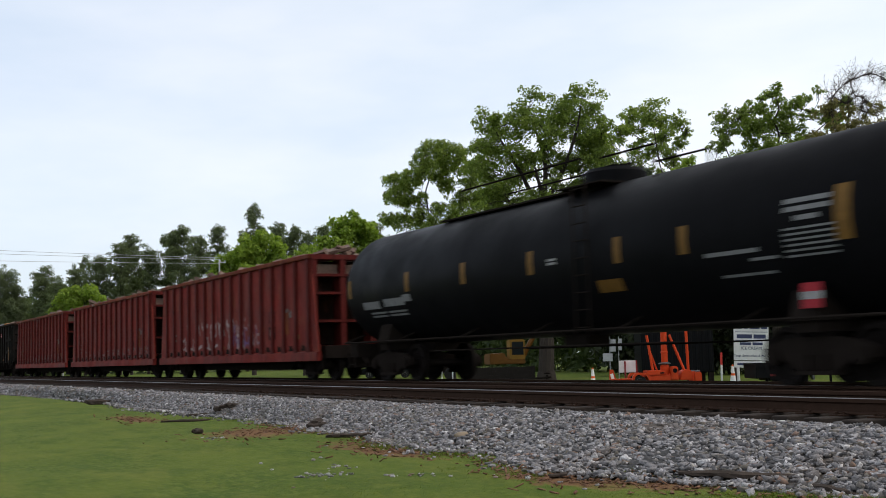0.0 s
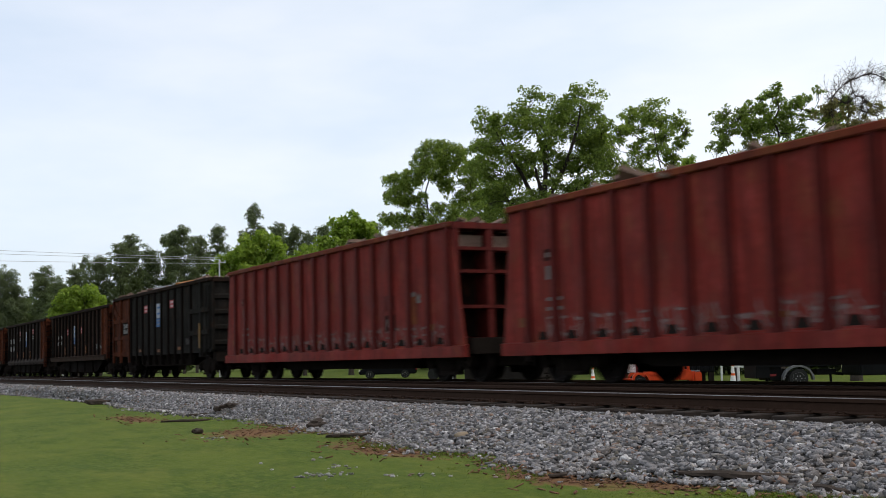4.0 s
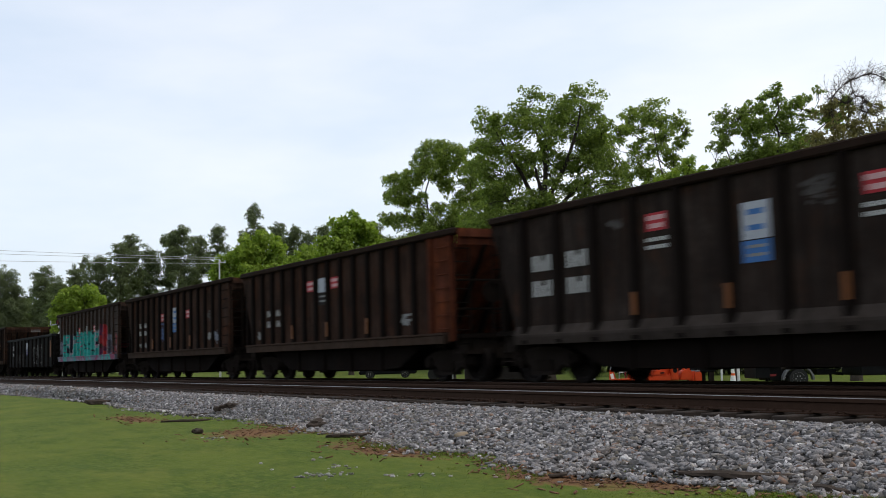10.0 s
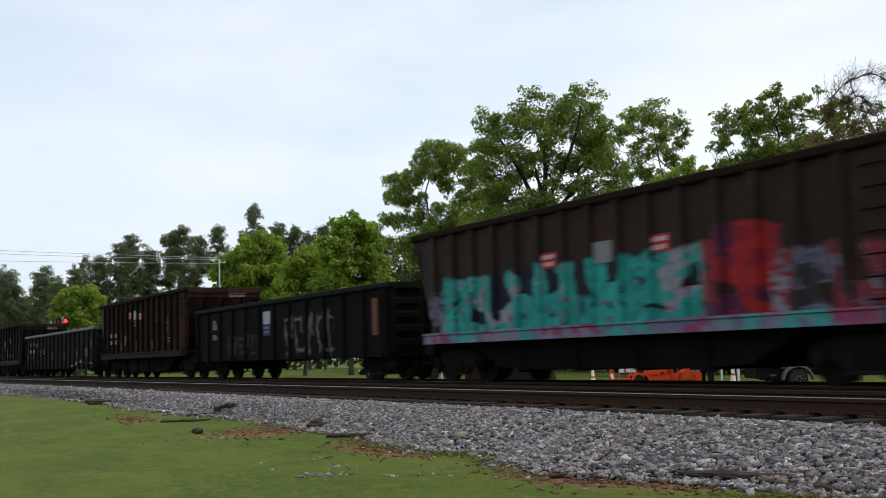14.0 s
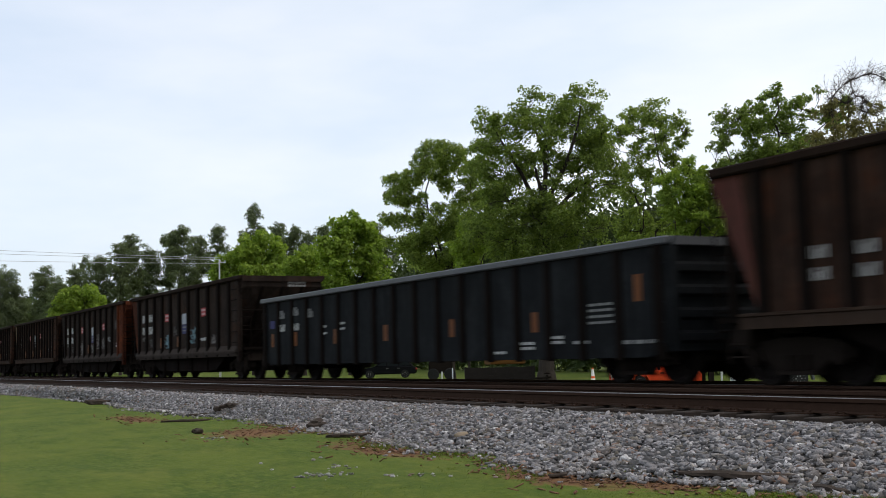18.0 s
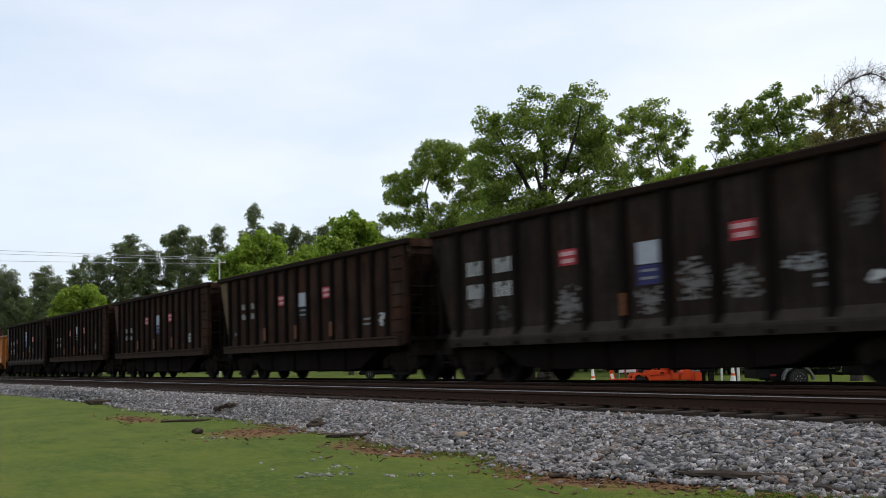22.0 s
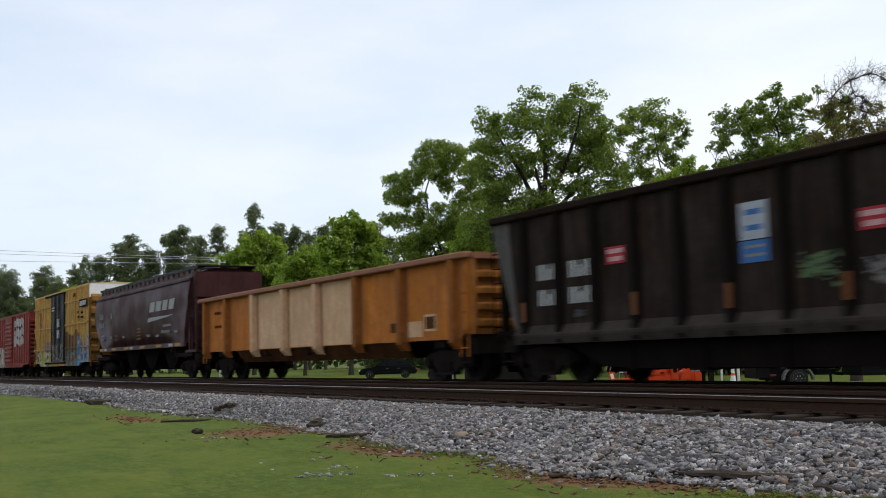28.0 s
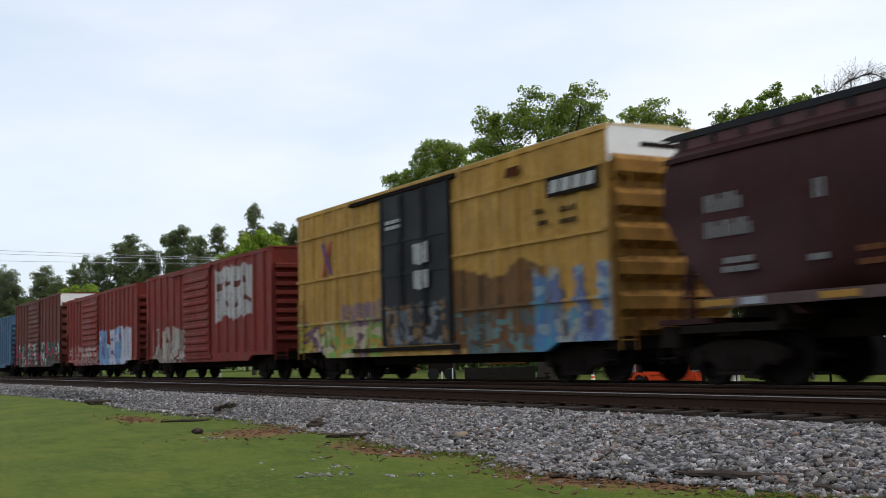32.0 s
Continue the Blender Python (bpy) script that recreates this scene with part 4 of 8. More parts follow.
def coal_hopper(centre, label, make, red, tall, red2, nums, paint=M_HOPPER, rust_ends=False, style="blue", tapes=(), extras=(), edge=None, bars=False):
    car = car_base("hopper_car", centre, HOP_HALF, label, "hopper car", 6.1)
    ribs, low, w = MAKES[make]
    suffix = make + paint.name + str(rust_ends)
    end_steel = M_RUST if rust_ends else paint
    for s in (-1, 1):
        side = part("side_wall", shared("hopper_side" + suffix, hopper_side(low), paint), None, car, at=pose(0, s * 1.5, 0, 0, 0, 0 if s < 0 else 180))
        for k, x in enumerate(ribs):
            if paint is M_GRAFHOPPER and s < 0:
                part("rib", rib_shape(x, low, w), paint, side)
            else:
                steel = M_RUST if rust_ends and k == len(ribs) - 1 else M_RIB_SHADE
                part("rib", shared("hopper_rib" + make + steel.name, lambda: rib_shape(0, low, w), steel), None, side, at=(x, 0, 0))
        part("corner_plate", shared("corner_plate" + suffix, lambda: corner_plate(low), end_steel), None, side)
        part("corner_post", shared("corner_post" + suffix, lambda: corner_post(low), end_steel), None, side)
        for k in range(7):
            part("grab_iron", shared("grab_iron" + str(rust_ends), grab_iron, M_RIB_SHADE if not rust_ends else M_RUST), None, side, at=(0, 0, low + 0.1 + k * (3.42 - low) / 7))
        if edge and s < 0:
            part("edge_gusset", gusset(low), edge, side, "pale painted edge strip")
        part("top_chord", shared("hopper_chord", hopper_chord, M_CHORD), None, side)
        if make == "narrow":
            part("side_sill", shared("hopper_sill" + suffix, hopper_sill, M_SILL if paint is not M_GRAFHOPPER else M_GRAFSILL), None, side)
        else:
            part("foot_plate", shared("foot_plate", foot_plate, M_FOOT), None, side, "dusty foot plate")
        e = part("end_sheet", shared("hopper_end" + suffix, hopper_end, end_steel), None, car, at=pose(0, 0, 0, 0, 0, 0 if s > 0 else 180))
        for q in (-0.75, 0.0, 0.75):
            part("brace", shared("hopper_brace" + suffix, hopper_brace, M_RIB_SHADE), None, e, at=(0, q, 0))
        part("end_frame", shared("hopper_end_frame", hopper_end_frame, M_RIB_SHADE), None, car, at=pose(0, 0, 0, 0, 0, 0 if s > 0 else 180))
        if s > 0:
            for dz in (0.0, 0.11):
                o = lettering(e, 0, 0, 0.7, 0.07, 0, M_DIMWHITE, 5)
                o.matrix_basis = pose(7.425, 0.55, HOP_TOP - 0.36 + dz, 0, 0, 90)
    belly = part("hopper_belly", shared("hopper_belly", hopper_belly, M_RIB_SHADE), None, car)
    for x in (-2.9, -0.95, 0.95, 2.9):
        part("belly_rib", shared("belly_rib", belly_rib, M_RIB_SHADE), None, belly, at=(x, 0, 0))
    part("floor", shared("hopper_floor", hopper_floor, M_INTERIOR), None, car)
    y = -1.537
    for x, z in (red, red2):
        logo_red(car, x, z, y)
        if bars:
            for dz in (-0.32, -0.46):
                lettering(car, x, z + dz, 0.6, 0.07, y, M_WHITE, 7)
    logo_tall(car, *tall, y, style)
    for x, z in nums:
        for dz in (0.5, -0.5):
            if make == "narrow":
                lettering(car, x, z + 0.34 * dz, 0.5, 0.2, y, M_STENCIL, 3)
            else:
                lettering(car, x, z + 0.53 * dz, 0.72, 0.33, y, M_WHITE, 3)
    for x in tapes:
        x = min(ribs, key=lambda r: abs(r - x))
        mark(car, "reflector", x, 1.46, 0.14, 0.42, -1.632, M_REFLECT_DIM)
    for x, z, pw, ph, material in extras:
        scuff(car, x, z, pw, ph, y, material)
    for dz in (1.52, 1.66):
        lettering(car, 4.85, dz, 0.4, 0.06, y, M_DIMWHITE, 5)
    return car


def scuff(car, x, z, w, h, y, material):
    """A worn daub of paint: overlapping ragged flecks, thicker towards its middle."""
    rnd = random.Random(int(1000 * (x + 9) + 37 * z * 100))
    b = bmesh.new()
    for i in range(int(14 + 130 * w * h)):
        cx = max(-0.5, min(0.5, rnd.gauss(0, 0.27))) * w
        cz = max(-0.5, min(0.5, rnd.gauss(0, 0.27))) * h
        a0, r, long = rnd.uniform(0, 6.28), rnd.uniform(0.018, 0.062), rnd.uniform(1.0, 2.2)
        d = 0.002 + 0.00003 * i
        ring = [(cx + long * r * rnd.uniform(0.5, 1.2) * math.cos(a0 + k * 1.2566), cz + r * rnd.uniform(0.5, 1.2) * math.sin(a0 + k * 1.2566)) for k in range(5)]
        b.faces.new([b.verts.new((p, -d, q)) for p, q in ring])
    return part("painted_patch", b, material, car, at=(x, y, z), kind="stuff")


M_GRAFSILL = steel_paint("sill_sprayed_lilac_and_teal", (0.15, 0.155, 0.20), (0.05, 0.05, 0.06), 0.5, (0.10, 0.05, 0.03), 0.15, 0.7,
                         tags=((-6.6, 6.8, 0.85, 1.2, 0.7, ((0.16, 0.17, 0.24), (0.05, 0.36, 0.32), (0.22, 0.22, 0.28), (0.30, 0.05, 0.12), (0.2, 0.2, 0.26)), 0.24),))


def gondola(name, centre, half, top, bottom, ribs, paint, label, trucks, chord=M_GREYCHORD, drop=0.0, rib_w=0.09, cream=(), half_w=1.52, taper=0.0, rib_d=0.10, cream_ribs=(), skirt=None):
    """An open car: plate sides with outside posts, plate ends with ribs, floor."""
    car = car_base(name, centre, half, label, "gondola car", trucks)
    key = f"{name}{half}{top}{paint.name}"

    def side():
        bm = bmesh.new()
        prism(bm, ((-half, top - 0.1), (-half, bottom + 0.25), (-half + 0.6 + taper, bottom), (half - 0.6 - taper, bottom), (half, bottom + 0.25), (half, top - 0.1)), "y", -0.03, 0.03)
        return bm

    def chords():
        bm = bmesh.new()
        box(bm, -half - 0.04, half + 0.04, -rib_d - 0.03, 0.06, top - 0.15, top)
        return soften(bm, 0.025, 1)

    def rib():
        bm = bmesh.new()
        prism(bm, ((-rib_w, 0.03), (-rib_w * 0.7, -rib_d), (rib_w * 0.7, -rib_d), (rib_w, 0.03)), "z", bottom - 0.04, top - 0.1)
        if drop:
            prism(bm, ((-rib_d, bottom - 0.04), (0.03, bottom - 0.04), (0.08, bottom - drop - 0.08), (-0.06, bottom - drop - 0.08), (-rib_d, bottom - drop * 0.5)), "x", -rib_w * 0.7, rib_w * 0.7)
        return bm

    def end():
        bm = bmesh.new()
        box(bm, half - 0.06, half, -half_w, half_w, bottom + 0.1, top - 0.16)
        return bm

    def end_rib():
        bm = bmesh.new()
        prism(bm, ((half, -0.12), (half + 0.09, -0.06), (half + 0.09, 0.06), (half, 0.12)), "y", -half_w + 0.13, half_w - 0.13)
        return bm

    def end_post():
        bm = bmesh.new()
        box(bm, half, half + 0.1, -0.06, 0.06, bottom + 0.1, top - 0.16)
        return bm

    def end_cap():
        bm = bmesh.new()
        box(bm, half - 0.04, half + 0.12, -half_w + 0.05, half_w - 0.05, top - 0.16, top - 0.004)
        return bm

    for s in (-1, 1):
        w = part("side_wall", shared(key + "side", side, paint), None, car, at=pose(0, s * half_w, 0, 0, 0, 0 if s < 0 else 180))
        part("top_chord", shared(key + "chord", chords, chord), None, w)
        for x in ribs:
            steel = M_RIB_SHADE if paint in (M_BLACKGON, M_BLACKTAG, M_SCRAPSIDE) else M_CREAM if x in cream_ribs and s < 0 else M_ORANGERIB if skirt else paint
            o = part("rib", shared(key + "rib" + steel.name, rib, steel), None, w, at=(x if s < 0 else -x, 0, 0))
            if skirt:
                # added strips: rust stain and the rib's side shadow, put into one colour
                for q in (-1, 1):
                    part("rib_flange", shared(key + "flange", lambda: box(bmesh.new(), -0.035, 0.035, -0.045, -0.031, bottom + 0.03, top - 0.15), M_CHORDRUST), None, o, "rust-stained flange", at=(q * (rib_w + 0.04), 0, 0))
        e = part("end_wall", shared(key + "end", end, M_GRIMYEND if skirt else paint), None, car, at=pose(0, 0, 0, 0, 0, 0 if s > 0 else 180))
        part("end_cap", shared(key + "end_cap", end_cap, chord), None, e)
        for k in range(4):
            part("end_rib", shared(key + "end_rib", end_rib, M_GRIMYEND if skirt else paint), None, e, at=(0, 0, bottom + 0.35 + k * (top - bottom - 0.5) / 4))
        for q in (-1, 1):
            part("end_post", shared(key + "end_post", end_post, M_GRIMYEND if skirt else paint), None, e, at=(0, q * (half_w - 0.06), 0))
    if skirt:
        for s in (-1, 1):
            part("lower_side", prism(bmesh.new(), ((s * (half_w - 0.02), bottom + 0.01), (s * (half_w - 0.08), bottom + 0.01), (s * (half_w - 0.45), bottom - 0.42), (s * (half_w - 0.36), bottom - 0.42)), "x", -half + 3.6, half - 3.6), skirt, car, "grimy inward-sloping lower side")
    bm = bmesh.new()
    box(bm, -half + 0.07, half - 0.07, -half_w + 0.04, half_w - 0.04, 1.0, 1.1)
    part("floor", bm, M_INTERIOR, car)
    for x, y in ((half - 0.25, -half_w - 0.05), (-half + 0.25, -half_w - 0.05), (half - 0.25, half_w + 0.05), (-half + 0.25, half_w + 0.05)):
        part("ladder", ladder(bmesh.new(), x, y, 0.55, top - 0.3, "x", 0.36, 5), paint, car)
    for x in (-trucks * 0.42, 0.0, trucks * 0.42):
        part("cross_bearer", box(bmesh.new(), x - 0.07, x + 0.07, -half_w + 0.05, half_w - 0.05, 0.74, 1.0), M_IRON, car)
    part("brake_cylinder", rod(bmesh.new(), (-1.2, -0.6, 0.72), (0.6, -0.6, 0.72), 0.17, n=10), M_IRON, car)
    for i, (x0, x1) in enumerate(cream):
        bm = bmesh.new()
        box(bm, x0, x1, -half_w - 0.034, -half_w - 0.028, bottom + 0.02, top - 0.16)
        part("side_panel", bm, M_CREAM, car, "cream patch of faded paint")
    return car


def scrap_load(car, half, top, seed, half_w=1.35, rise=0.22):
    """Bent plates and bars heaped just over the rim."""
    rnd = random.Random(seed)
    bm = bmesh.new()
    for i in range(260):
        x, y = rnd.uniform(-half + 0.3, half - 0.3), rnd.uniform(-half_w, half_w)
        z = top - 0.18 + rise * rnd.random() * (0.5 + 0.9 * noise.noise((x * 0.5, seed, 0)) + 0.5) * (1 - 0.4 * abs(y) / half_w)
        m = pose(x, y, z, rnd.uniform(-35, 35), rnd.uniform(-30, 30), rnd.uniform(0, 360))
        box(bm, -rnd.uniform(0.08, 0.4), rnd.uniform(0.08, 0.38), -rnd.uniform(0.05, 0.22), rnd.uniform(0.05, 0.2), -0.02, rnd.uniform(0.01, 0.12), m)
    part("scrap_load", bm, M_SCRAP, car, "heaped rusty scrap metal")
    bm = bmesh.new()
    box(bm, -half + 0.1, half - 0.1, -half_w - 0.05, half_w + 0.05, top - 0.6, top - 0.3)
    part("scrap_fill", bm, M_SCRAP, car)


def red_gondola(centre, seed):
    half, lead, top, bottom = 8.2, 7.65, 3.79, 0.55
    paint = M_REDTAG if seed == 3 else M_RED
    car = car_base("gondola_car", centre, half, "faded red high-sided scrap gondola with thin white scribbles", "gondola car", 6.7)

    def side(s):
        """Raked at both ends; the leading end stands further back."""
        bm = bmesh.new()
        prism(bm, [(-s * a, b) for a, b in ((-half, top - 0.1), (-half - 0.4, bottom), (lead + 0.6, bottom), (lead, top - 0.1))], "y", -0.03, 0.03)
        return bm

    def sill():
        bm = bmesh.new()
        prism(bm, ((-0.12, bottom), (0.03, bottom), (0.03, bottom + 0.30), (-0.12, bottom + 0.26)), "x", -half - 0.35, lead + 0.6)
        return bm

    def rib():
        bm = bmesh.new()
        prism(bm, ((-0.1, 0.03), (-0.07, -0.12), (0.07, -0.12), (0.1, 0.03)), "z", bottom + 0.26, top - 0.1)
        prism(bm, ((-0.16, bottom + 0.26), (0.16, bottom + 0.26), (0.07, bottom + 0.52), (-0.07, bottom + 0.52)), "y", -0.115, -0.03)
        return bm

    # thin black plates stand for shaded notches; the side itself isn't cut
    def notch():
        bm = bmesh.new()
        prism(bm, ((-0.2, bottom + 0.32), (0.16, bottom + 0.32), (0.1, bottom + 0.47), (-0.12, bottom + 0.5)), "y", -0.037, -0.031)
        return bm

    def chord(s):
        bm = bmesh.new()
        a, b = sorted((s * (half + 0.05), -s * (lead + 0.05)))
        box(bm, a, b, -0.13, 0.06, top - 0.14, top)
        return soften(bm, 0.02, 1)

    def end():
        """Open end frame: two heavy posts, four shelves of cross-beams, a set-back plate."""
        bm = bmesh.new()
        for y in (-1.45, -0.5, 0.5, 1.45):
            box(bm, half - 0.5, half + 0.1, y - 0.09, y + 0.09, bottom + 0.4, top - 0.1)
        for z in (bottom + 0.42, 1.75, 2.6, 3.15):
            box(bm, half - 0.45, half + 0.12, -1.5, 1.5, z - 0.04, z + 0.04)
        box(bm, half - 0.5, half + 0.12, -1.55, 1.55, top - 0.16, top - 0.01)
        return bm

    for s in (-1, 1):
        w = part("side_wall", shared("red_side" + paint.name + str(s), lambda: side(s), paint), None, car, at=pose(0, s * 1.52, 0, 0, 0, 0 if s < 0 else 180))
        part("side_sill", shared("red_sill", sill, M_RED), None, w)
        part("top_chord", shared("red_chord" + str(s), lambda: chord(s), M_REDRUST), None, w)
        for k in range(16):
            x = -7.55 + k * 1.0067
            part("rib", shared("red_rib", rib, M_RED_DARKENED), None, w, at=(x, 0, 0))
            if k < 15:
                part("sill_notch", shared("red_notch", notch, M_IRON), None, w, at=(x + 0.5, 0, 0))
        part("end_frame", shared("red_end", end, M_RED_DARKENED), None, car, at=pose(lead - half if s > 0 else 0, 0, 0, 0, 0, 0 if s > 0 else 180))
        # brown-black in place of red: the recess's shade is put into the plate's colour
        part("end_plate", box(bmesh.new(), half - 0.55, half - 0.48, -1.5, 1.5, bottom + 0.5, top - 0.17), M_HOPPER, car, at=pose(lead - half if s > 0 else 0, 0, 0, 0, 0, 0 if s > 0 else 180))
    part("underframe", prism(bmesh.new(), ((-4.9, 0.56), (-4.4, 0.28), (4.4, 0.28), (4.9, 0.56)), "y", -0.9, 0.9), M_IRON, car)
    # added dark boxes that block the camera's view of the lawn under the ends
    for q in (-1, 1):
        a, b = sorted((q * 4.6, q * 7.9))
        part("draft_sill", box(bmesh.new(), a, b, -0.42, 0.42, 0.33, 0.72), M_IRON, car)
    scrap_load(car, lead, top, seed, rise=0.34)
    y = -1.557
    mark(car, "painted_patch", -6.7, 2.62, 0.42, 0.24, y, M_IRON)
    lettering(car, -6.7, 2.62, 0.34, 0.1, y - 0.006, M_CHALK, 3)
    mark(car, "painted_patch", -6.7, 2.25, 0.34, 0.28, y, M_CHALK)
    lettering(car, -6.6, 1.5, 0.6, 0.07, y, M_CHALK, 3)
    lettering(car, -6.6, 1.7, 0.6, 0.07, y, M_CHALK, 3)
    mark(car, "painted_patch", 4.42, 1.48, 0.55, 0.42, y, M_IRON)
    lettering(car, 4.42, 1.48, 0.42, 0.2, y - 0.006, M_CHALK, 3)
    mark(car, "painted_patch", 4.4, 2.0, 0.6, 0.4, y, M_RED_DARKENED)
    mark(car, "painted_patch", 5.6, 1.75, 0.6, 0.7, y, M_REDRUST)
    scuff(car, 5.7, 2.1, 0.7, 0.3, y, M_CHALK)
    mark(car, "reflector", -7.75, 1.25, 0.36, 0.2, y, M_REFLECT_DIM)
    mark(car, "reflector", 6.55, 1.3, 0.42, 0.16, y, M_REFLECT_DIM)
    mark(car, "reflector", -0.5, 1.1, 0.42, 0.10, y, M_REFLECT_DIM)
    return car


def boxcar(centre, half, eave, paint, label, door, door_paint, ends, side_rails=(), white_end=False, posts=0.82, end_paint=None):
    """Body shell, outside posts, sliding door in a frame, ribbed ends, low-pitched roof."""
    bottom = 0.68
    end_paint = end_paint or paint
    car = car_base("boxcar", centre, half, label, "boxcar", half - 1.75)
    hw = 1.48
    bm = bmesh.new()
    for s in (-1, 1):
        box(bm, -half, half, s * hw - 0.03, s * hw + 0.03, bottom + 0.25, eave - 0.08)
    part("side_wall", bm, paint, car)
    for s in (-1, 1):
        bm = bmesh.new()
        prism(bm, ((-half, bottom + 0.25), (-half, bottom + 0.12), (-half + 1.8, bottom + 0.12), (-half + 2.2, bottom - 0.06), (half - 2.2, bottom - 0.06), (half - 1.8, bottom + 0.12), (half, bottom + 0.12), (half, bottom + 0.25)), "y", s * hw - 0.07, s * hw + 0.05)
        part("side_sill", bm, paint, car)
        bm = bmesh.new()
        box(bm, -half - 0.02, half + 0.02, s * (hw + 0.01) - 0.06, s * (hw + 0.01) + 0.06, eave - 0.12, eave - 0.02)
        part("eave_rail", bm, paint, car)

    x = -half + 0.42
    while x < half - 0.2:
        if not (door[0] - 0.15 < x < door[1] + 0.15):
            for q in (-1, 1):
                y = q * (hw + 0.03)
                part("side_post", prism(bmesh.new(), ((x - 0.09, y), (x - 0.055, y + q * 0.06), (x + 0.055, y + q * 0.06), (x + 0.09, y)), "z", bottom + 0.25, eave - 0.12), paint, car)
        x += posts
    d = bmesh.new()
    box(d, door[0], door[1], -hw - 0.115, -hw - 0.055, bottom + 0.2, eave - 0.2)
    dr = part("door", d, door_paint, car, "sliding plug door")
    d = bmesh.new()
    if door_paint is paint:
        k = 0
        z = bottom + 0.4
        while z < eave - 0.35:
            prism(d, ((-hw - 0.115, z - 0.09), (-hw - 0.165, z - 0.04), (-hw - 0.165, z + 0.04), (-hw - 0.115, z + 0.09)), "x", door[0] + 0.1, door[1] - 0.1)
            z += 0.3
    else:
        for z in (bottom + 1.2, bottom + 2.05, bottom + 2.9):
            box(d, door[0] + 0.05, door[1] - 0.05, -hw - 0.14, -hw - 0.11, z - 0.05, z + 0.05)
        for x in (door[0] + 0.06, (2 * door[0] + door[1]) / 3, (door[0] + 2 * door[1]) / 3, door[1] - 0.06):
            box(d, x - 0.05, x + 0.05, -hw - 0.15, -hw - 0.11, bottom + 0.22, eave - 0.22)
        for x in (door[0] + 1.2, door[0] + 2.4):
            rod(d, (x, -hw - 0.19, bottom + 0.3), (x, -hw - 0.19, eave - 0.3), 0.022, n=6)
    part("door_ribs", d, door_paint, dr)
    for z in (bottom + 0.12, eave - 0.16):
        d = box(bmesh.new(), door[0] - 1.9, door[1] + 0.3, -hw - 0.15, -hw - 0.05, z - 0.05, z + 0.05)
        part("door_track", d, M_IRON if door_paint is not paint else paint, car)
    for z in side_rails:
        for a, b in ((-half + 0.05, door[0] - 0.1), (door[1] + 0.1, half - 0.05)):
            d = bmesh.new()
            box(d, a, b, -hw - 0.115, -hw - 0.085, z - 0.035, z + 0.035)
            part("side_rail", d, paint, car)
    for s in (-1, 1):
        e = bmesh.new()
        box(e, half - 0.05, half, -hw, hw, bottom + 0.2, eave - 0.05)
        wall = part("end_wall", e, end_paint, car, at=pose(0, 0, 0, 0, 0, 0 if s > 0 else 180))
        h = 0.40 * (eave - bottom - 1.0) / ends

        def corrugation():
            q = bmesh.new()
            prism(q, ((half, -h), (half + 0.18, -0.45 * h), (half + 0.18, 0.45 * h), (half, h)), "y", -hw + 0.08, hw - 0.08)
            return q
        for k in range(ends):
            part("end_rib", shared(f"end_rib{paint.name}", corrugation, end_paint), None, wall, at=(0, 0, bottom + 0.5 + (k + 0.5) * (eave - bottom - 1.0) / ends))
        e = bmesh.new()
        ladder(e, half + 0.13, -hw + 0.25, 0.6, eave - 0.8, "y", 0.4, 9)
        ladder(e, half - 0.3, hw + 0.1, 0.6, 2.4, "x", 0.4, 5)
        box(e, half, half + 0.3, -0.9, 0.9, 0.98, 1.04)
        part("end_ladder", e, end_paint, car, at=pose(0, 0, 0, 0, 0, 0 if s > 0 else 180))
    if white_end:
        e = bmesh.new()
        prism(e, ((-hw, eave - 0.75), (hw, eave - 0.75), (hw, eave - 0.02), (0, eave + 0.06), (-hw, eave - 0.02)), "x", half + 0.004, half + 0.02)
        p = part("end_panel", e, M_WHITEROOF, car, "white excess-height band on the end")
        lettering(p, 0, 0, 0.1, 0.1, 0, M_IRON, 1).matrix_basis = pose(half + 0.026, -0.1, eave - 0.36, 0, 0, 90) @ Matrix.Diagonal((14, 1, 1, 1))
    part("underframe", prism(bmesh.new(), ((-4.3, 0.72), (-3.9, 0.4), (3.9, 0.4), (4.3, 0.72)), "y", -0.8, 0.8), M_IRON, car)
    r = bmesh.new()
    prism(r, ((-hw - 0.06, eave - 0.03), (hw + 0.06, eave - 0.03), (hw + 0.06, eave), (0, eave + 0.07), (-hw - 0.06, eave)), "x", -half - 0.03, half + 0.03)
    for k in range(int(half * 2 / 1.3)):
        x = -half + 0.65 + k * 1.3
        prism(r, ((-hw - 0.03, eave + 0.003), (hw + 0.03, eave + 0.003), (0, eave + 0.1)), "x", x - 0.04, x + 0.04)
    part("roof", r, M_TANROOF if paint is M_YELLOWBOX else paint, car)
    return car


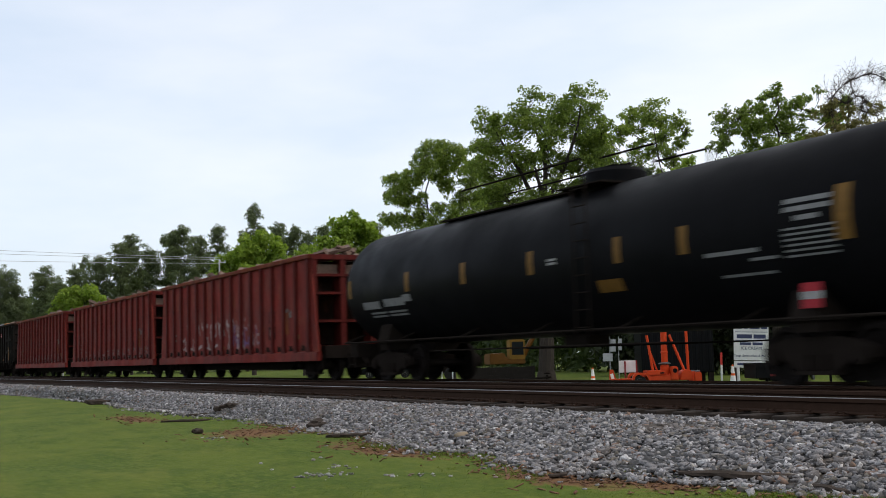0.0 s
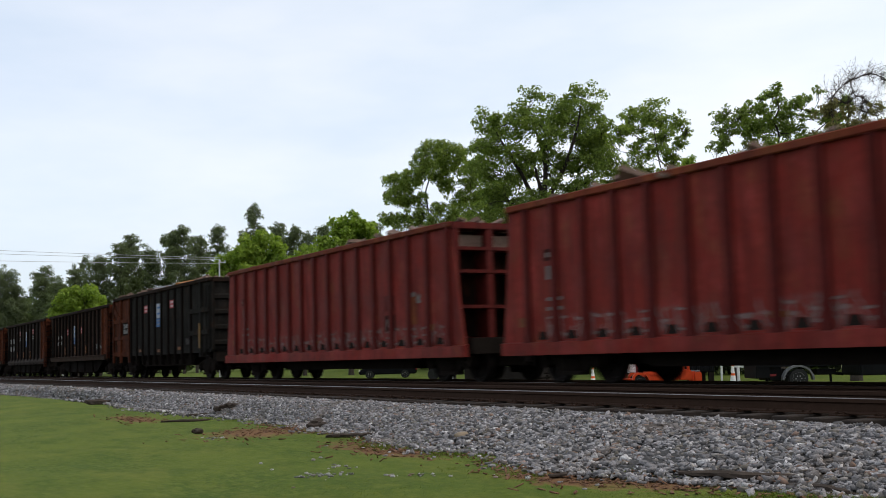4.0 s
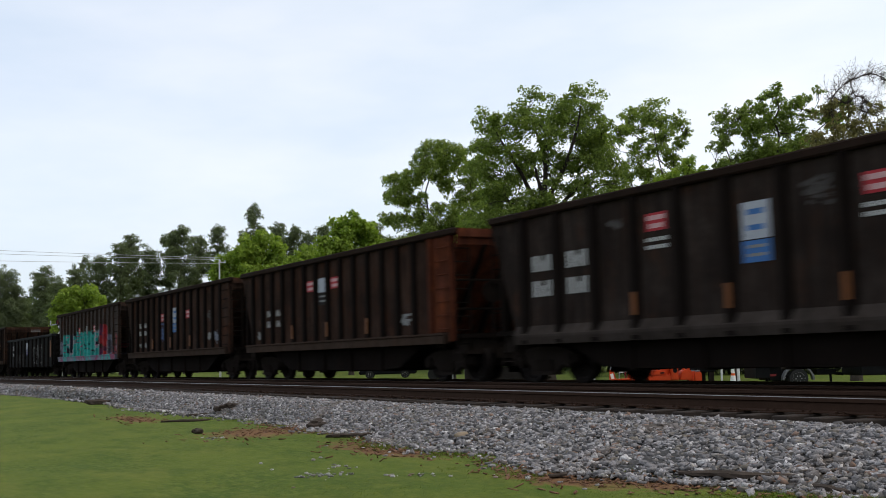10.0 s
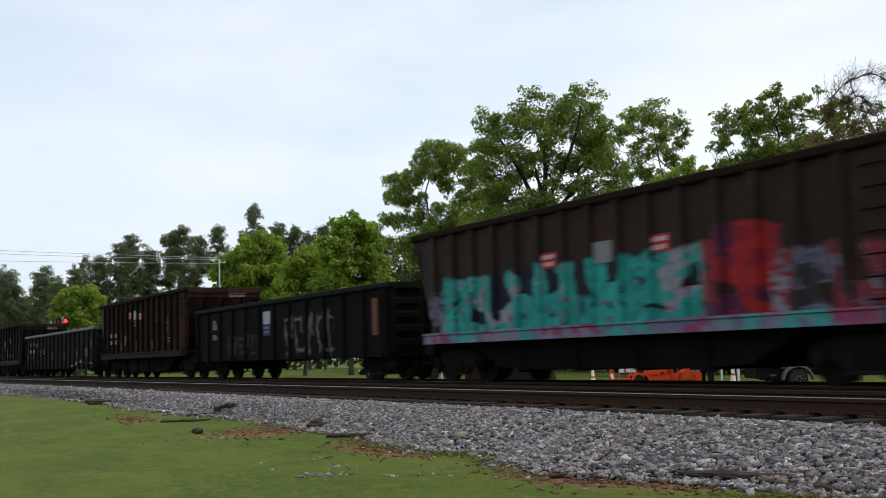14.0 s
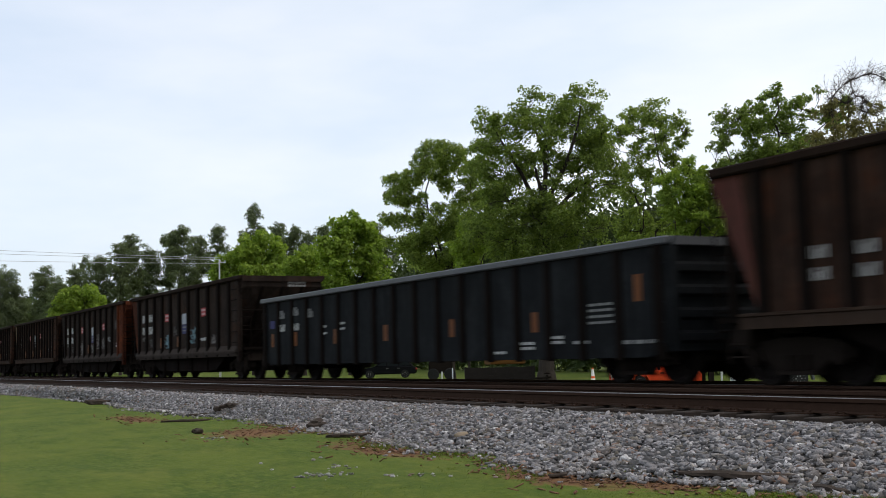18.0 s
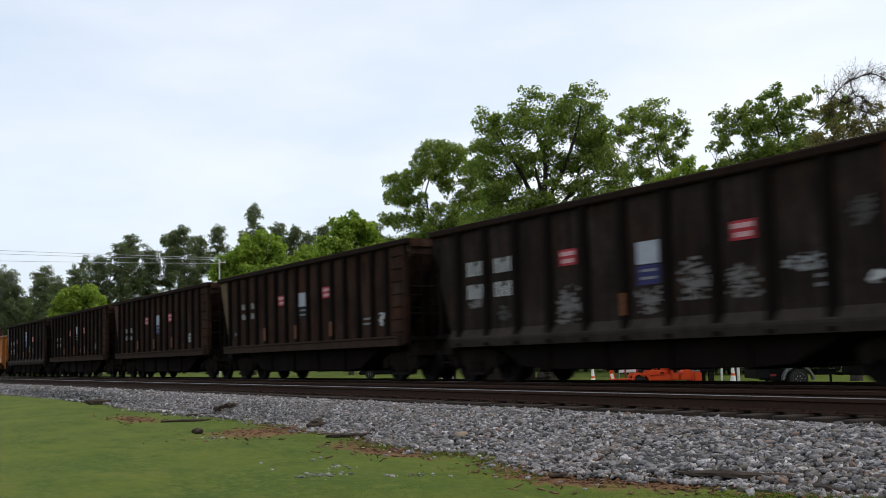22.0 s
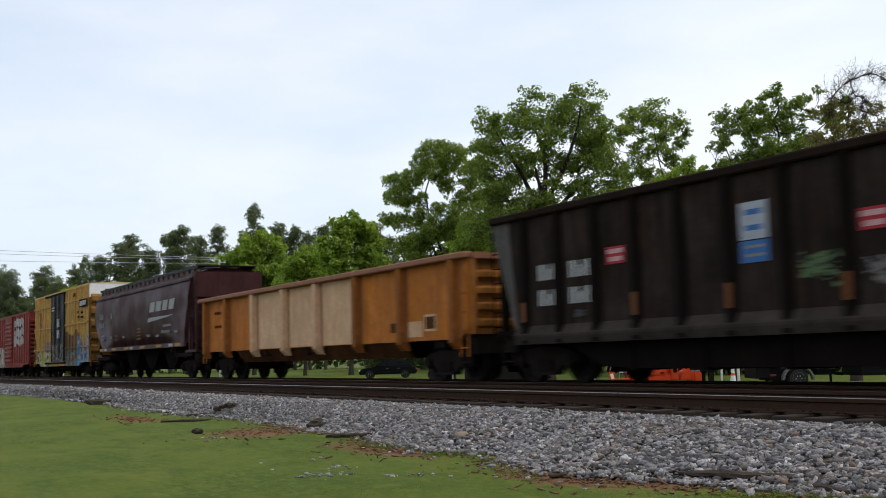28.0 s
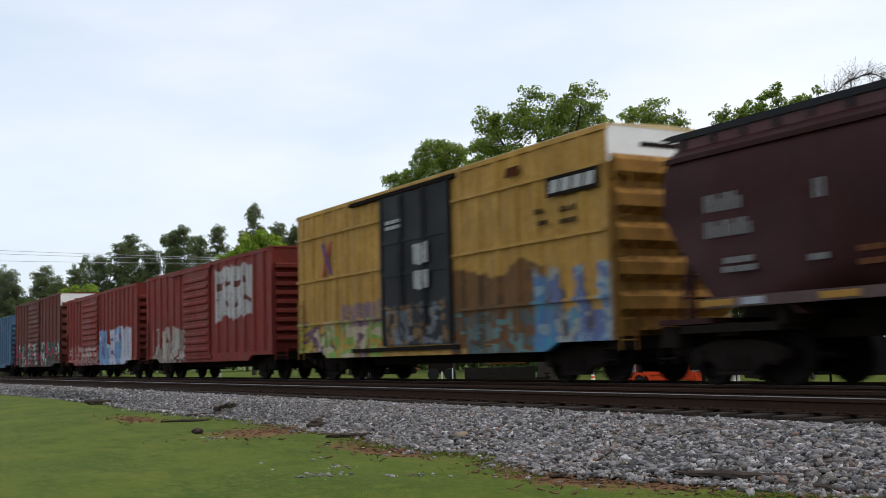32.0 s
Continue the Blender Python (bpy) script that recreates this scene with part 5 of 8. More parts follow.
def covered_hopper(centre):
    """Round-sided covered hopper with roof walk, end cages and three outlet bays."""
    half, eave, low = 8.1, 4.02, 1.43
    car = car_base("covered_hopper", centre, half + 0.55, "dusty maroon covered hopper with a white slanted emblem", "hopper car", 6.9)
    prof = [(-1.40, low), (-1.50, 1.9), (-1.56, 2.6), (-1.56, 2.95), (-1.55, 3.3), (-1.47, 3.8), (-1.38, eave), (-1.20, 4.17), (-0.65, 4.36), (0, 4.42)]
    prof = prof + [(-y, z) for y, z in prof[-2::-1]]
    bm = bmesh.new()
    rings = []
    for x in (-half, -half + 0.02, -4.0, 0, 4.0, half - 0.02, half):
        ring = []
        for y, z in prof:
            cut = max(0.0, (2.95 - z)) * 0.66
            xx = max(-half + cut, min(half - cut, x))
            ring.append(bm.verts.new((xx, y, z)))
        rings.append(ring)
    for a, b in zip(rings, rings[1:]):
        for i in range(len(prof) - 1):
            bm.faces.new((a[i], a[i + 1], b[i + 1], b[i]))
        bm.faces.new((a[-1], a[0], b[0], b[-1]))
    bm.faces.new(rings[0][::-1])
    bm.faces.new(rings[-1])
    smooth(part("body", bm, M_MAROON, car))
    for s in (-1, 1):
        bm = bmesh.new()
        box(bm, -7.2, 7.2, s * 1.42 - 0.06, s * 1.42 + 0.06, low - 0.16, low + 0.02)
        sill = part("side_sill", bm, M_DUSTSILL, car)
        if s < 0:
            for x in (-6.9, -4.3, -1.9, 0.9, 3.6, 6.4):
                mark(sill, "reflector", x, low - 0.07, 0.75, 0.11, -1.486, M_REFLECT)
            for x in (-6.1, -1.0, 5.4):
                mark(sill, "painted_patch", x, low - 0.07, 0.5, 0.12, -1.486, M_LOGOGREY)
        bm = bmesh.new()
        box(bm, -half - 0.02, half + 0.02, s * 1.44 - 0.05, s * 1.44 + 0.05, eave - 0.12, eave - 0.03)
        part("eave_rail", bm, M_MAROON, car)
    bm = bmesh.new()
    for s in (-1, 1):
        box(bm, -half - 0.2, half + 0.2, s * 0.95 - 0.24, s * 0.95 + 0.24, 4.44, 4.47)
        box(bm, -half - 0.2, half + 0.2, s * 1.2 - 0.02, s * 1.2 + 0.02, 4.36, 4.48)
        for k in range(22):
            x = -half + 0.2 + k * (2 * half - 0.4) / 21
            box(bm, x - 0.05, x + 0.05, s * 1.21 - 0.02, s * 1.21 + 0.02, 4.2, 4.45)
    for k in range(6):
        x = -6.3 + k * 2.52
        lathe(bm, [(0.42, 4.38), (0.44, 4.52), (0.36, 4.56), (0.1, 4.58)], "z", 16, (x, 0, 0))
    for x in (-half - 0.1, half + 0.1):
        box(bm, x - 0.28, x + 0.28, -1.2, 1.2, 4.44, 4.47)
    for s in (-1, 1):
        part("roof_fascia", box(bmesh.new(), -half, half, s * 1.16 - 0.015, s * 1.16 + 0.015, 4.12, 4.37), M_MAROON_SHEEN, car, "faded upper roof edge")
    part("roof_walk", bm, M_GRATING, car, "dark steel roof walkway with hatches")
    for s in (-1, 1):
        cage = part("end_platform", box(bmesh.new(), half - 0.9, half + 0.5, -1.4, 1.4, 1.02, 1.12), M_MAROON, car, at=pose(0, 0, 0, 0, 0, 0 if s > 0 else 180))
        for y in (-1.34, 1.34):
            if s > 0:
                part("cage_post", box(bmesh.new(), half + 0.40, half + 0.48, y - 0.05, y + 0.05, 1.1, 4.1), M_MAROON, cage)
            part("cage_post", box(bmesh.new(), half - 0.45, half - 0.35, y - 0.05, y + 0.05, 1.1, 3.5), M_MAROON, cage)
            part("cage_brace", rod(bmesh.new(), (half - 0.1, y, 1.15), (half - 0.6, y, 3.0), 0.03, n=5), M_MAROON, cage)
        if s > 0:
            for z in (1.6, 2.1, 2.6, 3.1):
                part("cage_rung", rod(bmesh.new(), (half + 0.44, -1.34, z), (half + 0.44, 1.34, z), 0.025, n=5), M_MAROON, cage)
            part("cage_hood", box(bmesh.new(), half - 0.05, half + 0.5, -1.36, 1.36, 3.2, 4.2), M_MAROON, cage)
        else:
            for z in (1.5, 1.9, 2.3, 2.7):
                part("cage_rung", rod(bmesh.new(), (half - 0.1, -1.3, z), (half - 0.1, 1.3, z), 0.02, n=5), M_MAROON, cage)
        bm = bmesh.new()
        prism(bm, ((half - 0.2, 3.3), (half - 0.1, 3.3), (5.2, 1.1), (5.1, 1.1)), "y", -1.4, 1.4)
        part("end_sheet", bm, M_MAROON, car, at=pose(0, 0, 0, 0, 0, 0 if s > 0 else 180))
        part("bulkhead", box(bmesh.new(), 5.55, 5.65, -1.36, 1.36, 0.95, 1.45), M_IRON, car, at=pose(0, 0, 0, 0, 0, 0 if s > 0 else 180))
        part("shear_plate", box(bmesh.new(), 5.65, half - 0.1, -1.38, 1.38, 0.86, 1.0), M_IRON, car, at=pose(0, 0, 0, 0, 0, 0 if s > 0 else 180))
        part("brake_reservoir", rod(bmesh.new(), (6.3, -0.7, 1.35), (7.6, -0.7, 1.35), 0.24, n=12), M_IRON, car, at=pose(0, 0, 0, 0, 0, 0 if s > 0 else 180))
        part("slope_web", prism(bmesh.new(), ((5.7, 1.0), (half - 0.3, 1.0), (half - 0.3, 3.1), (7.7, 3.1)), "y", -0.05, 0.05), M_IRON, car, at=pose(0, 0, 0, 0, 0, 0 if s > 0 else 180))
    for x in (-3.3, 0.0, 3.3):
        bm = bmesh.new()
        prism(bm, ((-1.6, low - 0.02), (-0.45, 0.42), (0.45, 0.42), (1.6, low - 0.02)), "y", -0.8, 0.8)
        box(bm, -0.55, 0.55, -0.7, 0.7, 0.34, 0.46)
        part("outlet_bay", bm, M_RIB_SHADE, car, at=(x, 0, 0))
    # a slanted emblem: four leaning blocks over a tapering stroke
    y = -1.575
    for i, w in enumerate((0.78, 0.82, 0.72, 0.76)):
        mark(car, "emblem_block", 2.95 + i * 0.98, 3.06, w, 0.42, y, M_STENCIL, 0.2)
    bm = bmesh.new()
    prism(bm, ((2.15, 2.42), (2.3, 2.62), (6.1, 2.62), (5.2, 2.55)), "y", -1.568, -1.56)
    part("emblem_stroke", bm, M_STENCIL, car)
    for x, z, w, h, n in ((-6.6, 3.05, 0.9, 0.3, 4), (-6.5, 2.6, 1.1, 0.28, 6), (-6.3, 2.05, 0.7, 0.1, 3), (-6.3, 1.9, 0.8, 0.1, 4), (-4.5, 3.0, 0.25, 0.3, 1), (-4.6, 1.95, 0.4, 0.1, 2),
                          (-2.2, 1.9, 0.4, 0.1, 2), (2.2, 1.85, 0.6, 0.12, 3), (3.6, 1.8, 0.5, 0.1, 3), (4.9, 1.95, 1.4, 0.12, 6), (5.1, 2.2, 1.2, 0.1, 5), (6.4, 1.9, 0.5, 0.1, 2)):
        lettering(car, x, z, w, h, -1.565 if z > 2.3 else -1.545, M_DIMWHITE, n)
    for z in (1.75, 1.9, 2.05, 2.2):
        lettering(car, 0.6, z, 0.7, 0.07, -1.55, M_REFLECT_AMBER, 3)
    for z in (1.8, 2.0):
        lettering(car, -3.6, z, 0.5, 0.09, -1.55, M_REFLECT_DIM, 2)
    return car


def tank_car(centre):
    """Black tank on stub sills with dome, top rail, heads, side belts and tape patches."""
    r, zc, half = 1.58, 2.52, 9.35
    car = car_base("tank_car", centre, half + 0.2, "glossy black tank car with yellow reflector patches", "tank car", 7.4, stub=6.3)
    bm = bmesh.new()
    head = [(0.25, -0.02), (0.8, 0.03), (1.2, 0.16), (1.45, 0.38), (r, 0.75)]
    prof = [(a, b - half - 0.42) for a, b in head] + [(r, -3.0), (r, 0), (r, 3.0)] + [(a, half - b) for a, b in head[::-1]]
    lathe(bm, prof, "x", 56, (0, 0, zc))
    smooth(part("tank_shell", bm, M_TANK, car))

    def patch(x, z, w, h, material, name="reflector"):
        b = bmesh.new()
        n = 6
        R = r + 0.008
        rows = []
        for i in range(n + 1):
            zz = z - h / 2 + h * i / n
            a = math.asin(max(-1, min(1, (zz - zc) / R)))
            rows.append([b.verts.new((x + k * w / 2, -R * math.cos(a), zc + R * math.sin(a))) for k in (-1, 1)])
        for p, q in zip(rows, rows[1:]):
            b.faces.new((p[0], p[1], q[1], q[0]))
        bmesh.ops.solidify(b, geom=b.faces[:], thickness=0.004)
        part(name, b, material, car)
    for x in (-8.9, -5.48, -2.66, 0.15, 3.1, 4.95):
        patch(x, 2.5, 0.2, 0.5, M_REFLECT_AMBER)
    patch(8.48, 2.58, 0.3, 0.85, M_REFLECT_AMBER)
    patch(2.7, 1.85, 0.75, 0.24, M_REFLECT_AMBER)
    patch(-7.68, 2.0, 1.0, 0.2, M_DIMWHITE, "stencil")
    patch(-6.35, 2.03, 1.15, 0.2, M_DIMWHITE, "stencil")
    patch(-5.6, 2.1, 0.45, 0.18, M_DIMWHITE, "stencil")
    for z in (1.79, 1.7):
        patch(-7.4, z, 0.9, 0.05, M_DIMWHITE, "stencil")
        patch(-6.3, z, 1.0, 0.05, M_DIMWHITE, "stencil")
    patch(0.95, 2.5, 0.3, 0.05, M_STENCIL, "stencil")
    patch(0.95, 2.42, 0.3, 0.05, M_STENCIL, "stencil")
    for i, z in enumerate((2.86, 2.73, 2.58)):
        patch(7.78, z, 0.95 if i < 2 else 0.5, 0.08, M_DIMWHITE, "stencil")
    for i in range(6):
        patch(7.8, 2.42 - i * 0.085, 1.05, 0.035, M_DIMWHITE, "stencil")
    patch(6.08, 2.17, 1.25, 0.07, M_DIMWHITE, "stencil")
    patch(6.8, 2.02, 0.6, 0.05, M_DIMWHITE, "stencil")
    patch(6.35, 1.79, 1.2, 0.045, M_DIMWHITE, "stencil")
    plate = mark(car, "placard", 7.66, 1.37, 0.4, 0.4, -1.42, M_LOGORED)
    mark(plate, "placard_band", 0.0, 0.0, 0.42, 0.12, -0.006, M_STENCIL)
    part("placard_bracket", rod(bmesh.new(), (7.66, -1.41, 1.37), (7.66, -1.0, 1.37), 0.02, n=6), M_IRON, car)
    b = bmesh.new()
    lathe(b, [(0.7, 3.9), (0.7, 4.34), (0.63, 4.42), (0.1, 4.47)], "z", 24, (1.2, 0, 0))
    lathe(b, [(0.28, 4.4), (0.28, 4.5), (0.05, 4.52)], "z", 16, (1.3, 0, 0))
    part("dome", b, M_TANK, car)
    b = bmesh.new()
    box(b, 0.4, 2.0, -1.05, 1.05, 4.02, 4.05)
    for s in (-1, 1):
        rod(b, (-4.1, s * 0.7, 4.68), (0.9, s * 0.7, 4.68), 0.022, n=6)
        rod(b, (1.6, s * 0.7, 4.58), (3.3, s * 0.7, 4.58), 0.022, n=6)
        box(b, -5.2, 0.6, s * 0.45 - 0.22, s * 0.45 + 0.22, 4.02, 4.06)
        for x in (-4.1, 0.9, 3.3):
            rod(b, (x, s * 0.7, 3.85), (x, s * 0.7, 4.68 if x < 3 else 4.58), 0.022, n=6)
        ladder(b, 2.0, s * 1.62, 0.9, 4.0, "x", 0.45, 9)
    part("top_platform", b, M_IRON, car, "black platform with hand rails")
    for s in (-1, 1):
        rail = part("side_rail", rod(bmesh.new(), (-half - 0.1, s * 1.5, 1.02), (half + 0.1, s * 1.5, 1.02), 0.03, n=6), M_IRON, car)
        part("brake_rod", rod(bmesh.new(), (-4.6, s * 1.42, 0.72), (4.6, s * 1.42, 0.72), 0.02, n=6), M_IRON, car)
        for x in (-half, -6.2, -3.0, 0, 3.0, 6.2, half):
            part("bracket", rod(bmesh.new(), (x, s * 1.5, 1.02), (x, s * 0.9, 1.25), 0.025, n=6), M_IRON, rail)
    for x in (-7.4, 7.4):
        part("saddle", prism(bmesh.new(), ((-1.35, 0.98), (1.35, 0.98), (1.1, 1.75), (-1.1, 1.75)), "x", x - 0.3, x + 0.3), M_IRON, car)
    part("outlet_box", box(bmesh.new(), -0.5, 0.4, -0.3, 0.3, 0.72, 1.0), M_IRON, car)
    return car


def black_scrap_car(centre):
    """High black scrap gondola whose trailing end section is rusty orange."""
    half, top, bottom = 7.35, 3.80, 0.98
    ribs = [-4.15 + 1.0 * k for k in range(9)] + [5.0]
    car = gondola("gondola_car", centre, half, top, bottom, ribs, M_SCRAPSIDE, "high black scrap gondola with orange rusty end panels", 5.75, M_CHORD, 0.35, 0.1)
    for s in (-1,):
        bm = bmesh.new()
        box(bm, -half, -4.25, s * 1.55 - 0.02, s * 1.55 + 0.003, bottom - 0.02, top - 0.14)
        p = part("end_panel", bm, M_RUST, car, "orange rusted end panel")
        bm = bmesh.new()
        for x in (-half + 0.06, -5.9, -4.35):
            box(bm, x - 0.08, x + 0.08, -1.66, -1.57, bottom - 0.3, top - 0.14)
        for z in (1.1, 1.85, 2.65):
            box(bm, -half, -4.3, -1.63, -1.57, z - 0.08, z + 0.08)
        prism(bm, ((-half + 0.15, 3.1), (-half + 0.15, 3.35), (-5.95, 2.75), (-5.95, 2.55)), "y", -1.63, -1.57)
        part("panel_frame", bm, M_RUST, p)
    mark(car, "sign_plate", -5.15, 2.28, 0.95, 0.62, -1.58, M_IRON)
    lettering(car, -5.1, 2.4, 0.75, 0.2, -1.588, M_DIMWHITE, 3)
    lettering(car, -5.1, 2.15, 0.75, 0.2, -1.588, M_DIMWHITE, 3)
    bm = bmesh.new()
    for z in (1.75, 2.6):
        box(bm, 5.05, 7.3, -1.64, -1.55, z - 0.09, z + 0.09)
    box(bm, 6.29, 6.45, -1.66, -1.55, 0.8, top - 0.1)
    part("end_frame", bm, M_SCRAPSIDE, car)
    mark(car, "reflector", 6.37, 1.62, 0.17, 0.95, -1.668, M_REFLECT_AMBER)
    y = -1.557
    logo_red(car, -1.65, 3.02, y)
    logo_red(car, 2.35, 3.05, y)
    logo_tall(car, 0.35, 2.6, y, "blue")
    for x, z in ((-2.6, 1.2), (0.4, 1.15), (3.4, 1.2)):
        mark(car, "reflector", x, z, 0.5, 0.12, y, M_REFLECT_DIM)
    lettering(car, 4.5, 1.45, 0.45, 0.24, y, M_SMUDGE, 2)
    part("underframe", prism(bmesh.new(), ((-4.2, 0.95), (-3.7, 0.5), (3.7, 0.5), (4.2, 0.95)), "y", -1.1, 1.1), M_IRON, car)
    scrap_load(car, half, top, 31, 1.3, 0.3)
    for x, z, ry in ((-0.6, top + 0.03, 12), (1.7, top + 0.12, -9), (2.9, top + 0.13, 4)):
        bm = bmesh.new()
        box(bm, -0.9, 0.9, -0.5, 0.5, -0.03, 0.03, pose(x, -0.6, z, 10, ry, 20))
        part("scrap_plate", bm, M_GRIMYEND if x > 2 else M_GREYCHORD, car)
    return car


tank_car(159.2)
red_gondola(139.78, 3)
red_gondola(121.95, 4)
red_gondola(103.47, 5)
black_scrap_car(85.62)
HL = "open-top coal hopper, dark brown, narrow ribbed bays"
HB = "open-top coal hopper, sooty black, broad ribbed bays"
T = (-2.8, -0.12, 2.55)
coal_hopper(69.6, HL + ", rusty ends", "narrow", (-2.3, 2.53), (-0.5, 2.25), (1.28, 2.53), ((-4.98, 2.11), (-4.1, 2.11)), M_HOPPER, True, "blue", T, ((4.85, 1.56, 0.3, 0.3, M_DIMWHITE), (5.78, 1.54, 0.45, 0.12, M_DIMWHITE)))
coal_hopper(53.13, HB + ", rusty ends, white stencils", "broad", (-1.79, 2.92), (0.67, 2.4), (3.13, 2.94), ((-5.48, 2.2), (-4.25, 2.2)), M_HOPPER_GREY, True, "blue", (-2.9, -0.25, 2.2), ((5.9, 1.4, 0.4, 0.2, M_DIMWHITE), (-2.95, 3.0, 0.4, 0.2, M_SMUDGE), (1.95, 2.95, 0.55, 0.4, M_SMUDGE)), bars=True)
coal_hopper(36.73, HL + ", rusty ends", "narrow", (-1.39, 2.8), (-0.5, 2.62), (0.39, 2.8), ((-4.85, 1.95), (-4.03, 1.95)), M_HOPPER, True, "white", T, ((4.7, 1.55, 0.38, 0.3, M_DIMWHITE), (-5.6, 1.82, 0.3, 0.16, M_REFLECT_DIM), (-5.8, 1.42, 0.3, 0.25, M_DIMWHITE)))
coal_hopper(20.77, HL, "narrow", (-1.42, 2.54), (0.34, 2.3), (2.15, 2.54), ((-4.98, 2.13), (-4.13, 2.13)), M_HOPPER, False, "blue", T, ((-1.43, 1.9, 0.52, 0.75, M_BLUESPRAY), (4.78, 1.57, 0.34, 0.26, M_DIMWHITE), (5.67, 1.54, 0.55, 0.46, M_GREYSPRAY), (-4.95, 1.45, 0.45, 0.16, M_DIMWHITE), (-4.1, 1.44, 0.4, 0.16, M_DIMWHITE), (4.8, 2.36, 0.4, 0.35, M_SMUDGE)))
coal_hopper(4.57, "coal hopper covered in teal, red and grey sprayed letters", "narrow", (-1.5, 2.5), (0.3, 2.35), (2.0, 2.52), (), M_GRAFHOPPER, False, "pale")
gon1 = gondola("gondola_car", -12.5, 8.25, 2.58, 0.62, [-8.1 + 1.35 * k for k in range(13)], M_BLACKTAG, "low black gondola with white scribbles, empty", 6.75, M_BLACKGON, 0.0, 0.1)
coal_hopper(-29.45, HL, "narrow", (-1.45, 2.86), (-0.52, 2.68), (0.35, 2.76), ((-5.2, 1.85), (-4.3, 1.85)), M_HOPPER, False, "white", (-2.7, 0.1, 2.7), ((-2.3, 1.75, 0.45, 0.5, M_DIMWHITE), (4.6, 2.2, 0.3, 0.8, M_REFLECT_DIM), (3.1, 2.6, 0.45, 0.4, M_SMUDGE)), edge=M_REDSTRIP)
gon2 = gondola("gondola_car", -48.2, 10.15, 2.63, 0.46, [-9.9 + 1.165 * k for k in range(18)], M_BLACKGON, "long low black gondola with grey rim and white stencils, empty", 8.6, M_GREYCHORD, 0.0, 0.11)
coal_hopper(-67.92, HB + ", large white stencils", "broad", (-1.79, 2.5), (0.67, 2.2), (3.13, 2.52), ((-5.3, 2.32), (-4.25, 2.32)), M_HOPPER_GREY, False, "navy", (-2.66, 0.05), ((-1.76, 1.5, 0.75, 0.5, M_PALEBLUE), (1.9, 1.68, 0.85, 0.6, M_PALEBLUE), (3.3, 1.5, 0.9, 0.1, M_WHITE), (-4.3, 1.62, 0.6, 0.2, M_SMUDGE), (-5.4, 1.7, 0.5, 0.14, M_CHALK), (-4.1, 1.4, 0.5, 0.2, M_SMUDGE), (4.36, 1.45, 0.5, 0.35, M_CHALK), (-0.6, 1.9, 0.5, 0.3, M_SMUDGE)), edge=M_RUST)
coal_hopper(-84.15, HB + ", rusty ends, chalk scribbles", "broad", (-1.76, 2.51), (0.72, 2.22), (3.16, 2.53), ((-5.4, 2.3), (-4.22, 2.3)), M_HOPPER_GREY, True, "navy", (0.1,), ((-1.75, 1.58, 0.8, 0.75, M_CHALK), (0.75, 1.5, 0.8, 0.45, M_CHALK), (2.0, 1.82, 0.85, 0.7, M_CHALK), (3.1, 1.7, 0.7, 0.55, M_CHALK), (-5.4, 1.75, 0.6, 0.2, M_CHALK), (-4.2, 1.5, 0.4, 0.3, M_SMUDGE), (4.46, 1.9, 0.75, 0.26, M_DIMWHITE), (5.8, 1.57, 0.3, 0.2, M_WHITE), (5.56, 2.56, 0.4, 0.4, M_SMUDGE)))
coal_hopper(-100.15, HL + ", tan corner strip", "narrow", (-1.4, 2.5), (0.35, 2.28), (2.15, 2.55), ((-4.9, 2.3), (-3.97, 2.3)), M_HOPPER, False, "white", T, ((5.78, 1.62, 0.3, 0.3, M_WHITE), (-5.6, 1.55, 0.4, 0.16, M_DIMWHITE)), edge=M_TANSTRIP)
coal_hopper(-116.2, HL, "narrow", (-1.5, 2.5), (0.3, 2.3), (2.12, 2.5), ((-4.96, 2.0), (-4.07, 2.0)), M_HOPPER, False, "navy", T, ((4.8, 1.6, 0.3, 0.3, M_WHITE), (-5.7, 1.55, 0.25, 0.14, M_REFLECT_DIM), (6.2, 1.9, 0.2, 1.1, M_REFLECT_DIM)), edge=M_REDSTRIP)
coal_hopper(-132.4, HL, "narrow", (-1.42, 2.45), (0.35, 2.4), (2.15, 2.5), ((-4.96, 2.0), (-4.07, 2.0)), M_HOPPER, False, "white", T, ((1.28, 1.45, 0.4, 0.25, M_CHALK), (4.85, 1.6, 0.4, 0.4, M_CHALK), (-3.2, 1.4, 0.4, 0.3, M_SMUDGE)))
coal_hopper(-148.6, "sooty black coal hopper, whitish edge and green daub", "broad", (-3.02, 2.42), (0.6, 2.4), (3.0, 2.42), ((-5.3, 2.0), (-4.2, 2.0)), M_HOPPER_GREY, False, "blue", (-5.6, -2.5, 0.0, 2.6), ((1.95, 1.78, 0.75, 0.55, M_GREEN), (3.1, 1.65, 0.6, 0.4, M_CHALK), (-4.2, 1.35, 0.35, 0.2, M_SMUDGE)), edge=M_PALEEDGE)
gon3 = gondola("gondola_car", -167.25, 10.0, 3.01, 0.98, [-9.4, -7.0, -4.2, -1.4, 1.2, 4.0, 6.7, 9.4], M_ORANGEGON, "orange and cream gondola with rusty rim, empty", 8.3, M_CHORDRUST, 0.16, 0.17,
               cream=((-4.03, -1.57), (-1.23, 1.03), (1.37, 3.83)), half_w=1.40, rib_d=0.22, cream_ribs=(-4.2, -1.4, 1.2), skirt=M_DARKORANGE)
covered_hopper(-186.9)
yellow = boxcar(-204.46, 7.8, 5.02, M_YELLOWBOX, "yellow boxcar, black door, spray-painted letters, white end band", (-1.85, 1.8), M_BLACKDOOR, 5, (4.25, 2.95, 1.65), True, 0.8, M_YELLOWEND)
